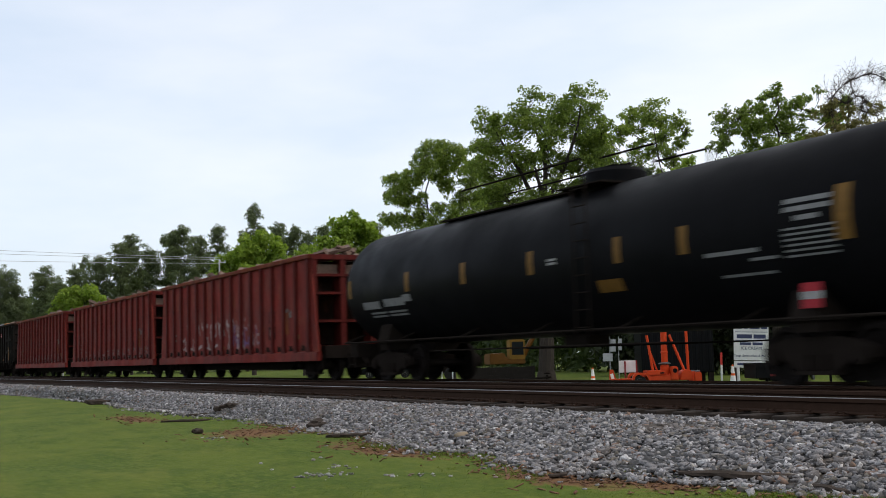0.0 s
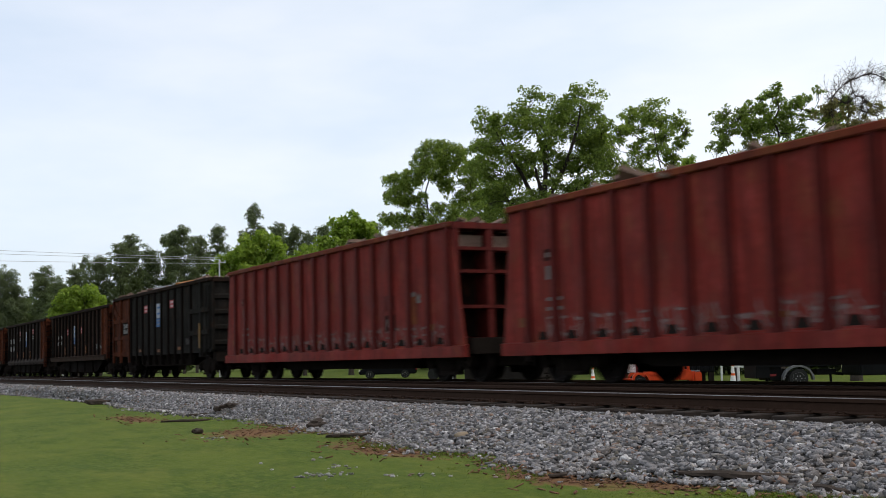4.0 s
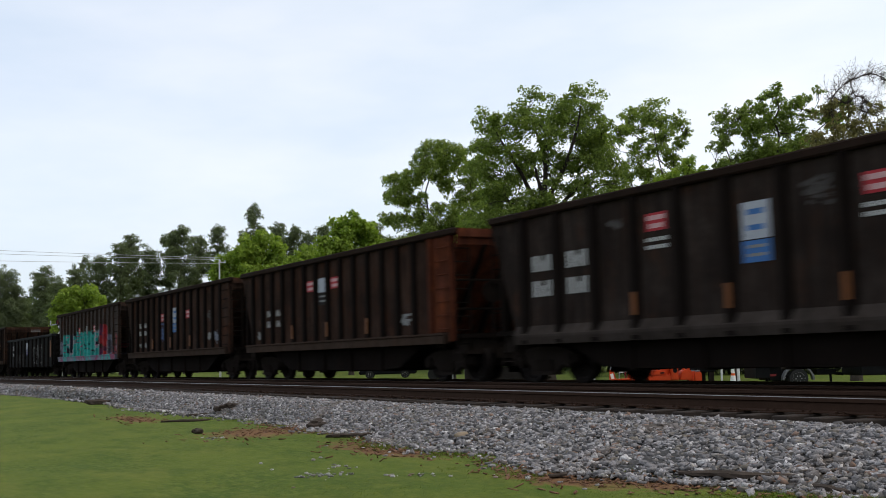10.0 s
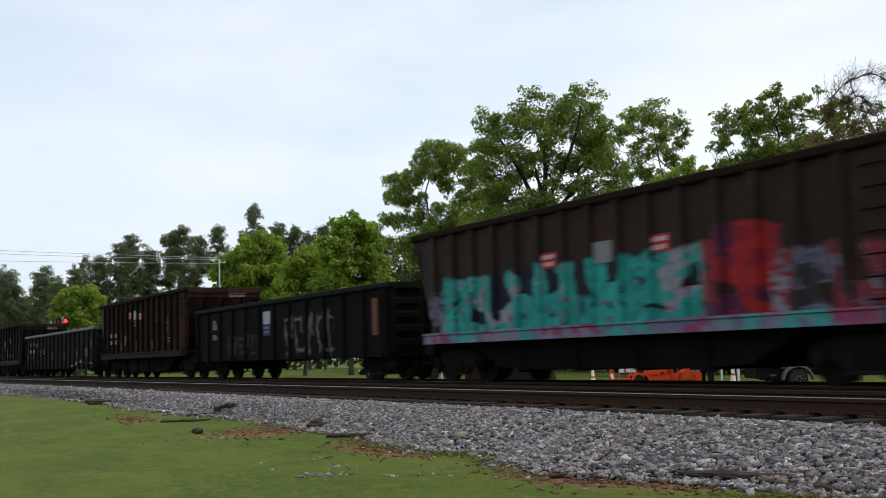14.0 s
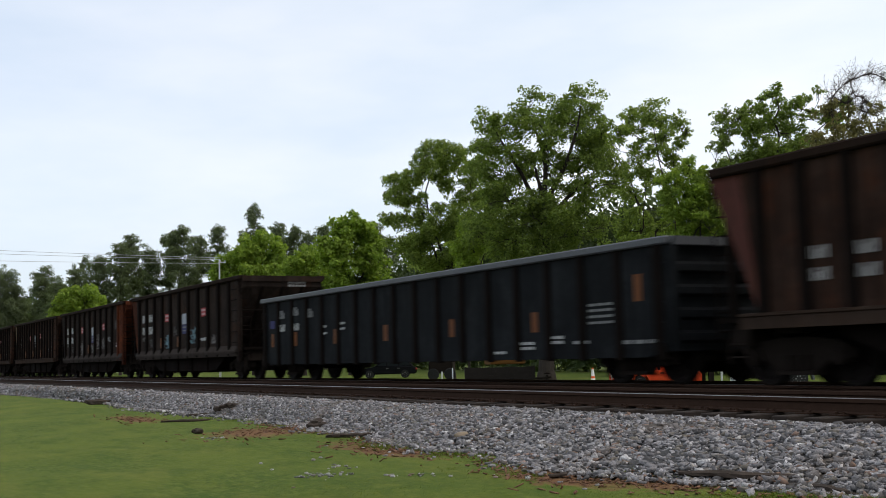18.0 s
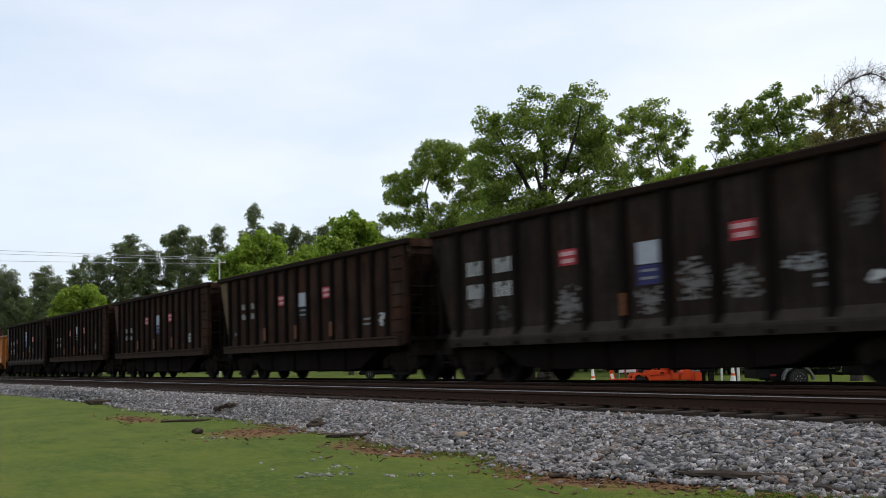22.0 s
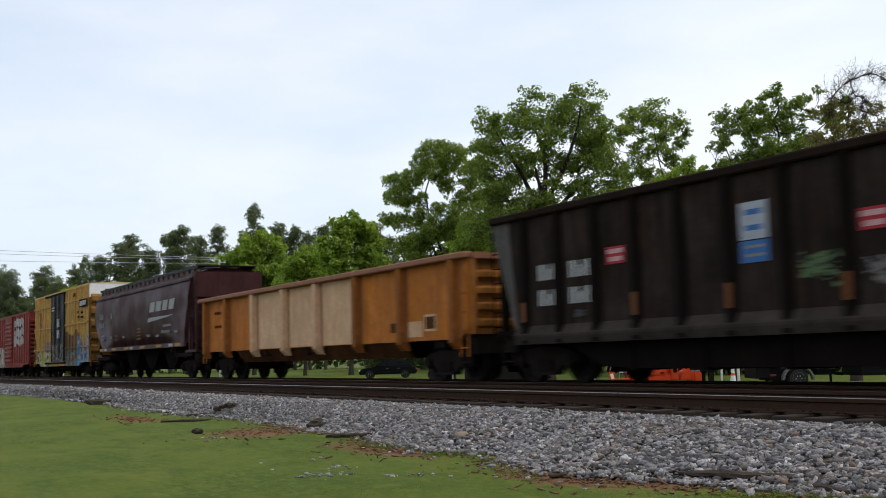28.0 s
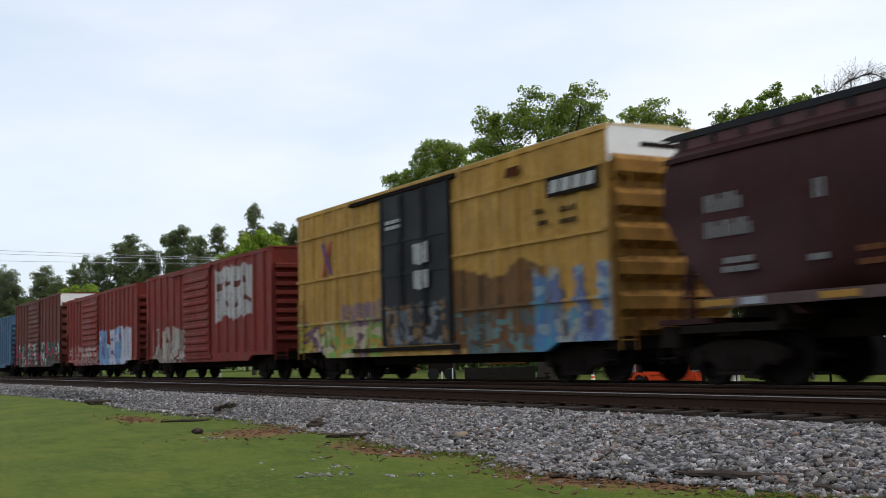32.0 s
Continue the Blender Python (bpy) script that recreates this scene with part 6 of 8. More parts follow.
boxcar(-222.25, 7.65, 4.36, M_REDBOX, "red boxcar with large silver sprayed letters", (-1.8, 1.35), M_REDBOX, 9, (), False, 0.95, M_REDEND)
boxcar(-239.35, 7.75, 4.33, M_REDBOX_B, "red boxcar with white and blue sprayed letters", (-3.2, 0.2), M_REDBOX_B, 8, (), False, 0.8, M_REDEND)
boxcar(-256.95, 7.85, 4.95, M_BROWNBOX, "brown boxcar with dark sprayed letters along its foot", (-2.0, 1.6), M_BROWNBOX, 7, (), True, 1.1, M_BROWNEND)
boxcar(-274.6, 7.75, 4.4, M_BLUEBOX, "faded blue boxcar with a sliding door", (-1.6, 1.6), M_BLUEBOX, 8, (), False, 0.95)

# markings of the low cars and the boxcar
for x, z in ((-8.6, 2.05), (-7.45, 2.1), (-6.3, 2.0)):
    lettering(gon2, x + 0.1, z, 0.55, 0.26, -1.557, M_DIMWHITE, 2)
for x in (-8.5, -7.35):
    lettering(gon2, x, 1.62, 0.6, 0.22, -1.557, M_WHITE, 3)
for x in (-9.35, -7.4, -4.4, -1.17, 2.33, 5.82):
    mark(gon2, "reflector", x + 0.06, 1.24, 0.2, 0.42, -1.557, M_REFLECT_DIM)
mark(gon2, "reflector", 9.3, 1.75, 0.2, 0.5, -1.557, M_REFLECT_DIM)
mark(gon2, "blue_sticker", -9.3, 1.75, 0.4, 0.25, -1.557, M_LOGONAVY)
for z in (1.15, 1.27, 1.39, 1.5):
    lettering(gon2, 8.15, z, 0.8, 0.05, -1.557, M_DIMWHITE, 3)
lettering(gon2, 9.3, 0.75, 1.2, 0.07, -1.56, M_DIMWHITE, 3)
for x, z in ((4.5, 0.62), (5.6, 0.70), (5.6, 0.80), (6.65, 0.80), (6.65, 0.9), (7.5, 0.78), (-5.2, 1.55), (-5.2, 1.35), (-3.9, 1.45), (-3.9, 1.6)):
    lettering(gon2, x, z, 0.5, 0.06, -1.56, M_WHITE, 3)
logo_tall(gon1, -0.7, 1.85, -1.557, "navy")
lettering(gon1, -6.05, 1.95, 0.5, 0.35, -1.557, M_DIMWHITE, 2)
lettering(gon1, -6.05, 1.5, 0.5, 0.2, -1.557, M_DIMWHITE, 2)
mark(gon1, "reflector", 7.4, 1.7, 0.3, 1.0, -1.557, M_REFLECT_DIM)
plate = mark(gon3, "sign_plate", 8.1, 1.42, 0.58, 0.42, -1.44, M_CREAM)
mark(plate, "sign_face", 0.0, 0.0, 0.46, 0.3, -0.006, M_DARKORANGE)
mark(gon3, "pale_patch", 7.3, 1.28, 0.75, 0.4, -1.437, M_CREAM)
mark(gon3, "sign_plate", 6.1, 1.35, 0.35, 0.25, -1.44, M_DARKORANGE)
lettering(gon3, -8.2, 2.4, 0.8, 0.1, -1.44, M_DARKORANGE, 5)
lettering(gon3, -8.2, 1.9, 0.8, 0.1, -1.44, M_DARKORANGE, 5)
b = mark(yellow, "emblem_plate", 6.75, 4.0, 1.75, 0.42, -1.60, M_IRON)
for i in range(4):
    mark(b, "emblem_block", -0.58 + i * 0.4, 0.0, 0.3, 0.26, -0.006, M_WHITE, 0.05)
lettering(yellow, 5.6, 3.55, 0.4, 0.12, -1.60, M_IRON, 2)
lettering(yellow, 6.6, 3.5, 0.6, 0.12, -1.60, M_IRON, 3)
lettering(yellow, 5.7, 3.3, 0.4, 0.1, -1.60, M_IRON, 2)
lettering(yellow, 6.6, 3.25, 0.6, 0.1, -1.60, M_IRON, 3)
mark(yellow, "emblem_plate", 4.6, 4.55, 0.5, 0.2, -1.60, M_RUST, 0.1)
for z, h in ((3.15, 0.5), (2.5, 0.45)):
    mark(yellow, "white_patch", 0.45, z, 0.75, h, -1.665, M_STENCIL)
    scuff(yellow, 0.45, z, 0.6, h, -1.672, M_WHITE)
mark(yellow, "spray_cross", -5.4, 3.5, 0.16, 0.95, -1.60, M_LOGORED, 0.6)
mark(yellow, "spray_cross", -5.4, 3.5, 0.16, 0.95, -1.606, M_PURPLE, -0.6)
lettering(yellow, -1.0, 4.1, 0.9, 0.09, -1.665, M_WHITE, 3)
lettering(yellow, -1.0, 3.95, 0.9, 0.09, -1.665, M_WHITE, 3)


# ---- trees ----
RIGHT = np.array([0.494, 0.869])      # across the view, for setting out crowns
AWAY = np.array([-0.869, 0.494])


def leaf_cloud(centres, per, spread, size, rng, flat=0.75):
    """Small folded leaf sprays round cluster centres: arrays of vertices and quads."""
    n = len(centres) * per
    c = np.repeat(np.asarray(centres), per, axis=0)
    off = rng.normal(size=(n, 3))
    off *= (spread * 1.9 * rng.uniform(0, 1, n) ** 0.4 / np.linalg.norm(off, axis=1))[:, None]
    off[:, 2] *= flat
    p = c + off
    a = rng.normal(size=(n, 3))
    a /= np.linalg.norm(a, axis=1)[:, None]
    b = np.cross(a, rng.normal(size=(n, 3)))
    b /= np.linalg.norm(b, axis=1)[:, None]
    s = size * rng.uniform(0.55, 1.25, n)[:, None]
    w = s * rng.uniform(0.35, 0.6, n)[:, None]
    v = np.stack([p - a * s, p - b * w, p + a * s * 0.9, p + b * w], 1).reshape(-1, 3)
    return v, np.arange(n * 4).reshape(-1, 4)


def limb(bm, pts, r0, r1, n=6):
    """A tapering, bent branch through points."""
    rings = []
    for k, p in enumerate(pts):
        q = Vector(pts[min(k + 1, len(pts) - 1)]) - Vector(pts[max(k - 1, 0)])
        q = q.to_track_quat("Z", "Y")
        r = r0 + (r1 - r0) * k / (len(pts) - 1)
        rings.append([bm.verts.new(Vector(p) + q @ Vector((r * math.cos(2 * math.pi * i / n), r * math.sin(2 * math.pi * i / n), 0))) for i in range(n)])
    for a, b in zip(rings, rings[1:]):
        for i in range(n):
            bm.faces.new((a[i], a[(i + 1) % n], b[(i + 1) % n], b[i]))
    bm.faces.new(rings[-1])


def bend(a, b, rng, steps=5, sag=0.12):
    a, b = np.array(a, float), np.array(b, float)
    d = np.linalg.norm(b - a)
    out = []
    k1 = rng.normal(size=3) * d * sag
    for i in range(steps + 1):
        t = i / steps
        out.append(tuple(a + (b - a) * t + k1 * math.sin(math.pi * t) + rng.normal(size=3) * d * 0.012 * (0 < i < steps)))
    return out


def tuft_leaves(centres, radii, leaf, cover, rng, slim=0.58, flat=0.8):
    """Leaf sprays on the outside of small tufts: most face outwards and up, as leaves do."""
    count = np.maximum(12, cover * 1.5 * radii ** 2 * math.pi / (leaf * leaf * slim)).astype(int)
    c, r = np.repeat(centres, count, axis=0), np.repeat(radii, count)
    n = len(c)
    d = rng.normal(size=(n, 3))
    d /= np.linalg.norm(d, axis=1)[:, None]
    d[:, 2] = np.where((d[:, 2] < -0.3) & (rng.random(n) < 0.5), -d[:, 2], d[:, 2])
    p = c + d * (r * (0.25 + 0.9 * rng.random(n) ** 0.6))[:, None] * np.array([1, 1, flat])
    normal = 0.6 * d + rng.normal(size=(n, 3)) * 0.55 + np.array([0, 0, 0.5])
    normal /= np.linalg.norm(normal, axis=1)[:, None]
    a = np.cross(normal, rng.normal(size=(n, 3)))
    a /= np.linalg.norm(a, axis=1)[:, None]
    b = np.cross(normal, a)
    s = leaf * rng.uniform(0.6, 1.3, n)[:, None]
    w = s * slim * rng.uniform(0.7, 1.2, n)[:, None]
    v = np.stack([p - a * s, p - b * w, p + a * s, p + b * w], 1).reshape(-1, 3)
    return v, np.arange(n * 4).reshape(-1, 4)


def tufts_of(c, r, count, rng):
    """Small tufts set round a bough's end, uneven in size, with gaps."""
    d = rng.normal(size=(count, 3))
    d /= np.linalg.norm(d, axis=1)[:, None]
    return c + d * r * rng.uniform(0.4, 1.2, count)[:, None] * np.array([1, 1, 0.85]), r * rng.uniform(0.3, 0.66, count)


def broadleaf(x, y, trunk, fork, boughs, material, label, leaf, cover, tufts, seed, deep, layers=2, twigs=(), fill=(), name="tree"):
    """boughs: (across, height, radius) of the leafy bough ends. fill: (across, height, half-width, half-height, count, radius) of rounds of the crown filled at random. Each has a limb from the fork and carries a few tufts, in layers from front to back."""
    rng = np.random.default_rng(seed)
    tree = thing(name, (x, y, -0.25), label, "tree")
    bm = bmesh.new()
    top = np.array([rng.normal() * 0.15, rng.normal() * 0.15, fork])
    limb(bm, [(0, 0, -0.4), (0, 0, 0.35), tuple(top * 0.5 + np.array([0.12, 0.05, 0])), tuple(top)], trunk * 0.85, trunk * 0.55, 12)
    limb(bm, [(0, 0, -0.4), (0, 0, 0.12), (0, 0, 0.6)], trunk * 1.1, trunk * 0.8, 12)
    boughs = list(boughs)
    for cu, cz, hu, hz, count, size in fill:
        for k in range(count):
            a, q = k * 2.4 + rng.uniform(0, 0.6), math.sqrt((k + 0.5) / count)
            boughs.append((cu + hu * q * math.cos(a), cz + hz * q * math.sin(a), size * rng.uniform(0.8, 1.2)))
    half = max(abs(u) for u, z, r in boughs)
    centres, radii, ends = [], [], []
    for u, z, r in boughs:
        reach = deep * math.sqrt(max(0.12, 1 - (u / (half * 1.1)) ** 2))
        for k in range(layers):
            w = reach * ((k + rng.uniform(0.15, 0.85)) / layers * 2 - 1)
            ends.append((np.array([*(RIGHT * u + AWAY * w), z]), r, k))
    # a few crooked main limbs reach into the crown; every bough grows from the nearest of them
    wood = [(np.array(q), trunk * 0.3) for q in bend(top * 0.5, top, rng, 3, 0.02)]
    high = [e for e in ends if e[0][2] > fork + 1.2] or ends
    mains = [max(high, key=lambda e: e[0][2])]
    while len(mains) < min(7, len(high)):
        mains.append(max(high, key=lambda e: min(np.linalg.norm(e[0] - m[0]) for m in mains)))
    for c, r, k in mains:
        path = bend(top * rng.uniform(0.85, 0.99), top + (c - top) * 0.93, rng, 7, 0.11)
        limb(bm, path, trunk * 0.27, 0.025, 6)
        wood += [(np.array(q), trunk * 0.27 * (1 - i / 8)) for i, q in enumerate(path)][1:]
    for c, r, k in sorted(ends, key=lambda e: np.linalg.norm(e[0] - top)):
        q, thick = min(wood, key=lambda e: np.linalg.norm(e[0] - c) + (1.5 if e[0][2] > c[2] + 0.3 else 0.0))
        path = bend(q, c, rng, 5, 0.14)
        limb(bm, path, min(max(0.02, thick * 0.6), 0.018 + 0.03 * np.linalg.norm(c - q)), 0.01, 5)
        wood += [(np.array(e), 0.03) for e in path[2:]]
        pts, sizes = tufts_of(c, r * (1.14 if k else 1.06), tufts + 3, rng)
        centres.append(pts)
        radii.append(sizes)
        for p in pts:
            limb(bm, bend(np.array(path[rng.integers(2, 6)]), p, rng, 2, 0.08), 0.013, 0.005, 3)
    # bare boughs that fray into fine crooked twigs
    for u, z in twigs:
        c = np.array([*(RIGHT * u + AWAY * rng.uniform(-0.5, 0.5) * deep), z])
        q, thick = min(wood, key=lambda e: np.linalg.norm(e[0] - c))
        path = bend(q, c, rng, 5, 0.1)
        limb(bm, path, 0.04, 0.014, 5)
        wood += [(np.array(e), 0.03) for e in path[2:]]
        for j in range(20):
            e = np.array(path[rng.integers(2, 6)])
            out = (c - q) / np.linalg.norm(c - q)
            tip = e + (out * 0.6 + rng.normal(size=3) * 0.5 + np.array([0, 0, 0.2])) * rng.uniform(0.3, 0.75)
            twig = bend(e, tip, rng, 4, 0.14)
            limb(bm, twig, 0.011, 0.005, 3)
            for i in range(6):
                e2 = np.array(twig[rng.integers(1, 5)])
                limb(bm, bend(e2, e2 + rng.normal(size=3) * 0.17 + (tip - e) * 0.25, rng, 2, 0.12), 0.006, 0.003, 3)
    part("trunk", bm, M_BARK, tree)
    v, f = tuft_leaves(np.concatenate(centres), np.concatenate(radii), leaf, cover, rng)
    part("crown", fast_mesh("crown", v, f), material, tree)
    return tree


# boughs are given in metres across the view and above the ground
broadleaf(-69.3, 40.0, 0.34, 8.3, (
    (-3.6, 13.9, 0.7), (-2.6, 14.2, 0.7), (-3.7, 12.7, 0.6), (-1.8, 15.2, 0.7), (-1.0, 15.9, 0.7), (0.0, 16.1, 0.7), (0.8, 16.1, 0.5), (1.2, 15.2, 0.7), (-0.2, 14.9, 0.7), (-1.5, 14.4, 0.7), (-2.9, 12.8, 0.6), (-1.9, 12.8, 0.5), (-0.0, 13.6, 0.6), (1.5, 13.9, 0.8), (2.1, 14.9, 0.6), (-4.1, 11.3, 0.5), (-3.1, 11.2, 0.7), (-1.9, 11.5, 0.5), (-0.6, 12.0, 0.5), (1.1, 12.5, 0.6), (2.4, 12.7, 0.6), (1.9, 11.1, 0.6), (0.3, 10.7, 0.5), (-1.3, 10.1, 0.6)),
          M_OAK, "airy oak in fresh green leaf", 0.085, 0.7, 6, 12, 2.4, 2, fill=((-0.2, 9.6, 3.4, 1.8, 13, 0.75), (2.9, 12.2, 0.6, 1.4, 3, 0.65)))
broadleaf(-51.5, 35.7, 0.6, 9.9, (
    (-2.8, 14.3, 0.6), (-3.3, 13.0, 0.6), (-2.3, 13.2, 0.7), (-1.4, 14.2, 0.8), (-0.5, 15.3, 0.6), (-0.2, 14.3, 0.7), (1.2, 15.1, 0.8), (2.4, 15.4, 0.7), (3.0, 15.0, 0.5), (1.8, 14.0, 0.9), (0.5, 13.5, 0.7), (2.5, 13.4, 0.5), (-2.7, 11.7, 0.9), (-1.6, 12.5, 0.7), (-0.8, 11.9, 0.5), (1.5, 12.3, 0.7), (2.7, 12.0, 0.8), (4.1, 11.9, 0.7), (-2.4, 10.5, 0.7), (2.9, 10.5, 0.9), (4.2, 10.7, 0.5), (1.9, 10.6, 0.6)),
          M_OAKDARK, "tall old oak in dark green spring leaf", 0.085, 0.5, 7, 11, 2.6, 2, fill=((0.3, 11.5, 2.2, 1.2, 5, 0.5), (3.2, 12.9, 0.9, 0.8, 4, 0.58), (-0.4, 8.4, 4.0, 1.7, 16, 0.8)))
broadleaf(-55.0, 45.8, 0.3, 6.6, (
    (-2.1, 15.7, 0.4), (-1.5, 15.0, 0.5), (-0.8, 15.2, 0.5), (-0.4, 16.4, 0.5), (0.7, 16.6, 0.6), (0.5, 15.7, 0.6), (1.6, 15.9, 0.5), (2.6, 15.8, 0.5), (3.0, 15.2, 0.3), (1.4, 14.8, 0.6), (2.6, 14.5, 0.4), (-0.1, 14.5, 0.5), (0.8, 13.8, 0.5), (2.0, 13.6, 0.5), (-0.5, 13.5, 0.4), (-0.9, 12.6, 0.5), (0.1, 12.6, 0.6), (1.1, 12.2, 0.5), (0.0, 11.4, 0.4), (-0.8, 11.4, 0.5), (-0.6, 10.1, 0.5), (0.6, 10.0, 0.4), (-1.2, 9.2, 0.5), (-0.1, 9.2, 0.5), (0.9, 9.1, 0.5), (-0.3, 8.0, 0.7), (1.0, 7.7, 0.8), (-1.4, 7.7, 0.8)),
          M_OAK, "slender oak with loose green crown", 0.088, 0.6, 6, 13, 2.2, 2)
broadleaf(-44.6, 39.9, 0.22, 5.4, (
    (0.3, 11.0, 0.5), (-0.5, 10.4, 0.5), (0.9, 10.6, 0.4), (0.3, 9.9, 0.6), (-0.7, 9.5, 0.5), (1.3, 9.9, 0.5), (2.0, 9.6, 0.4), (2.4, 9.3, 0.3), (1.0, 9.2, 0.6), (1.7, 8.6, 0.6), (0.4, 8.8, 0.6), (-0.6, 8.6, 0.5), (1.8, 8.0, 0.5), (0.8, 8.0, 0.6), (-0.3, 7.6, 0.6), (1.1, 7.0, 0.6), (-0.0, 6.6, 0.7)),
          M_SPRING, "small bright green tree", 0.1, 0.85, 7, 14, 1.6, 2)
broadleaf(-46.6, 48.2, 0.42, 8.2, (
    (-2.6, 14.9, 0.4), (-1.6, 14.8, 0.4), (-0.9, 14.9, 0.4), (-2.1, 14.0, 0.5), (-0.9, 14.1, 0.6), (-2.7, 13.2, 0.4), (-0.2, 15.7, 0.4), (0.4, 16.2, 0.3), (0.5, 15.4, 0.4), (1.3, 15.2, 0.5), (0.4, 14.5, 0.5), (1.4, 14.0, 0.5), (-0.5, 13.4, 0.4), (-1.4, 12.6, 0.6), (-2.8, 11.9, 0.4), (-0.2, 12.4, 0.6), (0.8, 12.6, 0.6), (1.4, 11.7, 0.7), (0.1, 11.3, 0.6), (-1.1, 10.1, 0.6), (-2.1, 9.5, 0.5), (0.1, 10.0, 0.7), (1.4, 10.3, 0.8), (2.5, 14.9, 0.3), (2.6, 15.9, 0.3), (3.5, 14.7, 0.4), (4.6, 15.5, 0.4), (4.2, 14.4, 0.4), (2.3, 13.2, 0.6), (-0.4, 8.2, 1.0), (1.8, 8.3, 1.0)),
          M_OAKDARK, "dark green oak behind a parking area", 0.088, 0.68, 7, 15, 2.2, 2, fill=((0.6, 11.4, 2.4, 1.6, 9, 0.55), (0.3, 9.0, 2.6, 1.2, 6, 0.8)))
broadleaf(-36.2, 42.3, 0.3, 6.3, (
    (-0.8, 11.5, 0.4), (-1.2, 10.8, 0.5), (-0.3, 10.9, 0.5), (-1.6, 9.9, 0.5), (-0.9, 9.8, 0.5), (0.0, 10.2, 0.4), (0.6, 11.7, 0.4), (1.3, 11.6, 0.4), (1.9, 11.4, 0.4), (0.9, 9.7, 0.4), (1.5, 9.4, 0.5), (0.2, 9.2, 0.5), (-1.6, 9.0, 0.5), (-0.7, 8.8, 0.5), (0.2, 8.4, 0.5), (1.2, 8.5, 0.6), (-1.4, 7.9, 0.5), (-0.4, 7.6, 0.5), (2.2, 10.4, 0.4), (2.2, 8.6, 0.6), (2.7, 11.7, 0.4), (0.8, 7.1, 0.7), (-1.0, 6.9, 0.6), (1.2, 10.6, 0.55), (0.5, 10.6, 0.5), (1.7, 10.2, 0.55), (1.0, 9.1, 0.55), (0.3, 9.8, 0.5), (3.2, 10.4, 0.6), (3.2, 9.2, 0.6), (-0.6, 12.6, 0.35), (0.3, 12.5, 0.3), (1.4, 12.4, 0.35)),
          M_OLIVE, "half-bare tree with brownish young leaves and bare twigs", 0.085, 0.5, 6, 16, 1.6, 2,
          ((-0.5, 13.0), (0.0, 13.6), (0.6, 14.0), (1.2, 14.1), (1.8, 13.8), (2.5, 13.4), (0.9, 13.3), (1.5, 13.1), (-0.4, 12.5), (0.4, 12.9), (2.1, 12.6), (1.0, 12.6), (0.1, 13.0), (1.4, 12.5)), fill=((1.4, 9.8, 1.8, 1.5, 10, 0.55), (0.6, 7.8, 2.2, 1.0, 6, 0.65)))
broadleaf(-105.2, 49.0, 0.32, 9.1, (
    (-1.0, 15.1, 0.7), (0.5, 15.3, 0.9), (1.9, 15.0, 0.7), (1.3, 14.0, 1.2), (-0.7, 13.8, 1.2), (-1.9, 12.8, 1.0), (2.6, 13.1, 0.9), (0.4, 12.2, 1.4), (-1.6, 11.3, 1.3), (2.2, 11.4, 1.3), (0.1, 9.7, 1.6), (-2.2, 8.9, 1.4), (2.7, 9.0, 1.4), (0.0, 6.8, 1.7)),
          M_SPRING, "round tree in bright yellow-green leaf", 0.2, 0.95, 8, 17, 3.0, 2)
broadleaf(-113.4, 47.4, 0.25, 7.2, (
    (-0.4, 12.4, 0.9), (0.7, 12.9, 1.0), (-1.0, 11.4, 1.1), (0.8, 11.2, 1.2), (-0.5, 9.7, 1.5), (1.4, 9.3, 1.3), (-0.2, 7.2, 1.7)),
          M_SPRING, "low bright green tree before dark pines", 0.2, 0.95, 8, 27, 2.6, 2)
broadleaf(-129.2, 47.5, 0.32, 8.1, (
    (-0.5, 15.5, 1.0), (1.2, 16.0, 1.1), (2.9, 15.1, 0.9), (0.8, 14.1, 1.5), (-1.2, 13.9, 1.4), (2.9, 13.4, 1.0), (-3.1, 13.2, 1.1), (-4.3, 12.1, 0.9), (-2.6, 11.5, 1.4), (0.1, 11.8, 1.6), (2.5, 11.6, 1.4), (-0.6, 9.8, 1.9), (2.8, 9.7, 1.6), (-3.3, 9.2, 1.5)),
          M_SPRING, "broad tree in bright spring green", 0.22, 0.95, 8, 18, 3.0, 2)
broadleaf(-144.7, 30.5, 0.3, 4.7, (
    (-1.1, 10.3, 0.8), (0.7, 10.9, 0.8), (1.8, 10.1, 0.8), (0.1, 9.6, 1.1), (-2.1, 9.0, 0.9), (2.2, 8.8, 0.8), (-0.2, 8.1, 1.1), (-3.1, 8.2, 0.6), (1.0, 7.3, 1.2), (-1.8, 7.0, 1.2), (-0.0, 5.1, 1.5)),
          M_SPRING, "low bright green tree by a road crossing", 0.22, 0.95, 8, 19, 2.4, 2)
broadleaf(-56.7, 33.9, 0.12, 6.2, (
    (0.2, 8.8, 0.5), (0.9, 9.0, 0.4), (-0.3, 7.9, 0.5), (0.5, 7.8, 0.6), (-0.0, 6.6, 0.7)),
          M_SPRING, "young bright green sapling under the oaks", 0.11, 0.85, 7, 28, 1.0, 2)


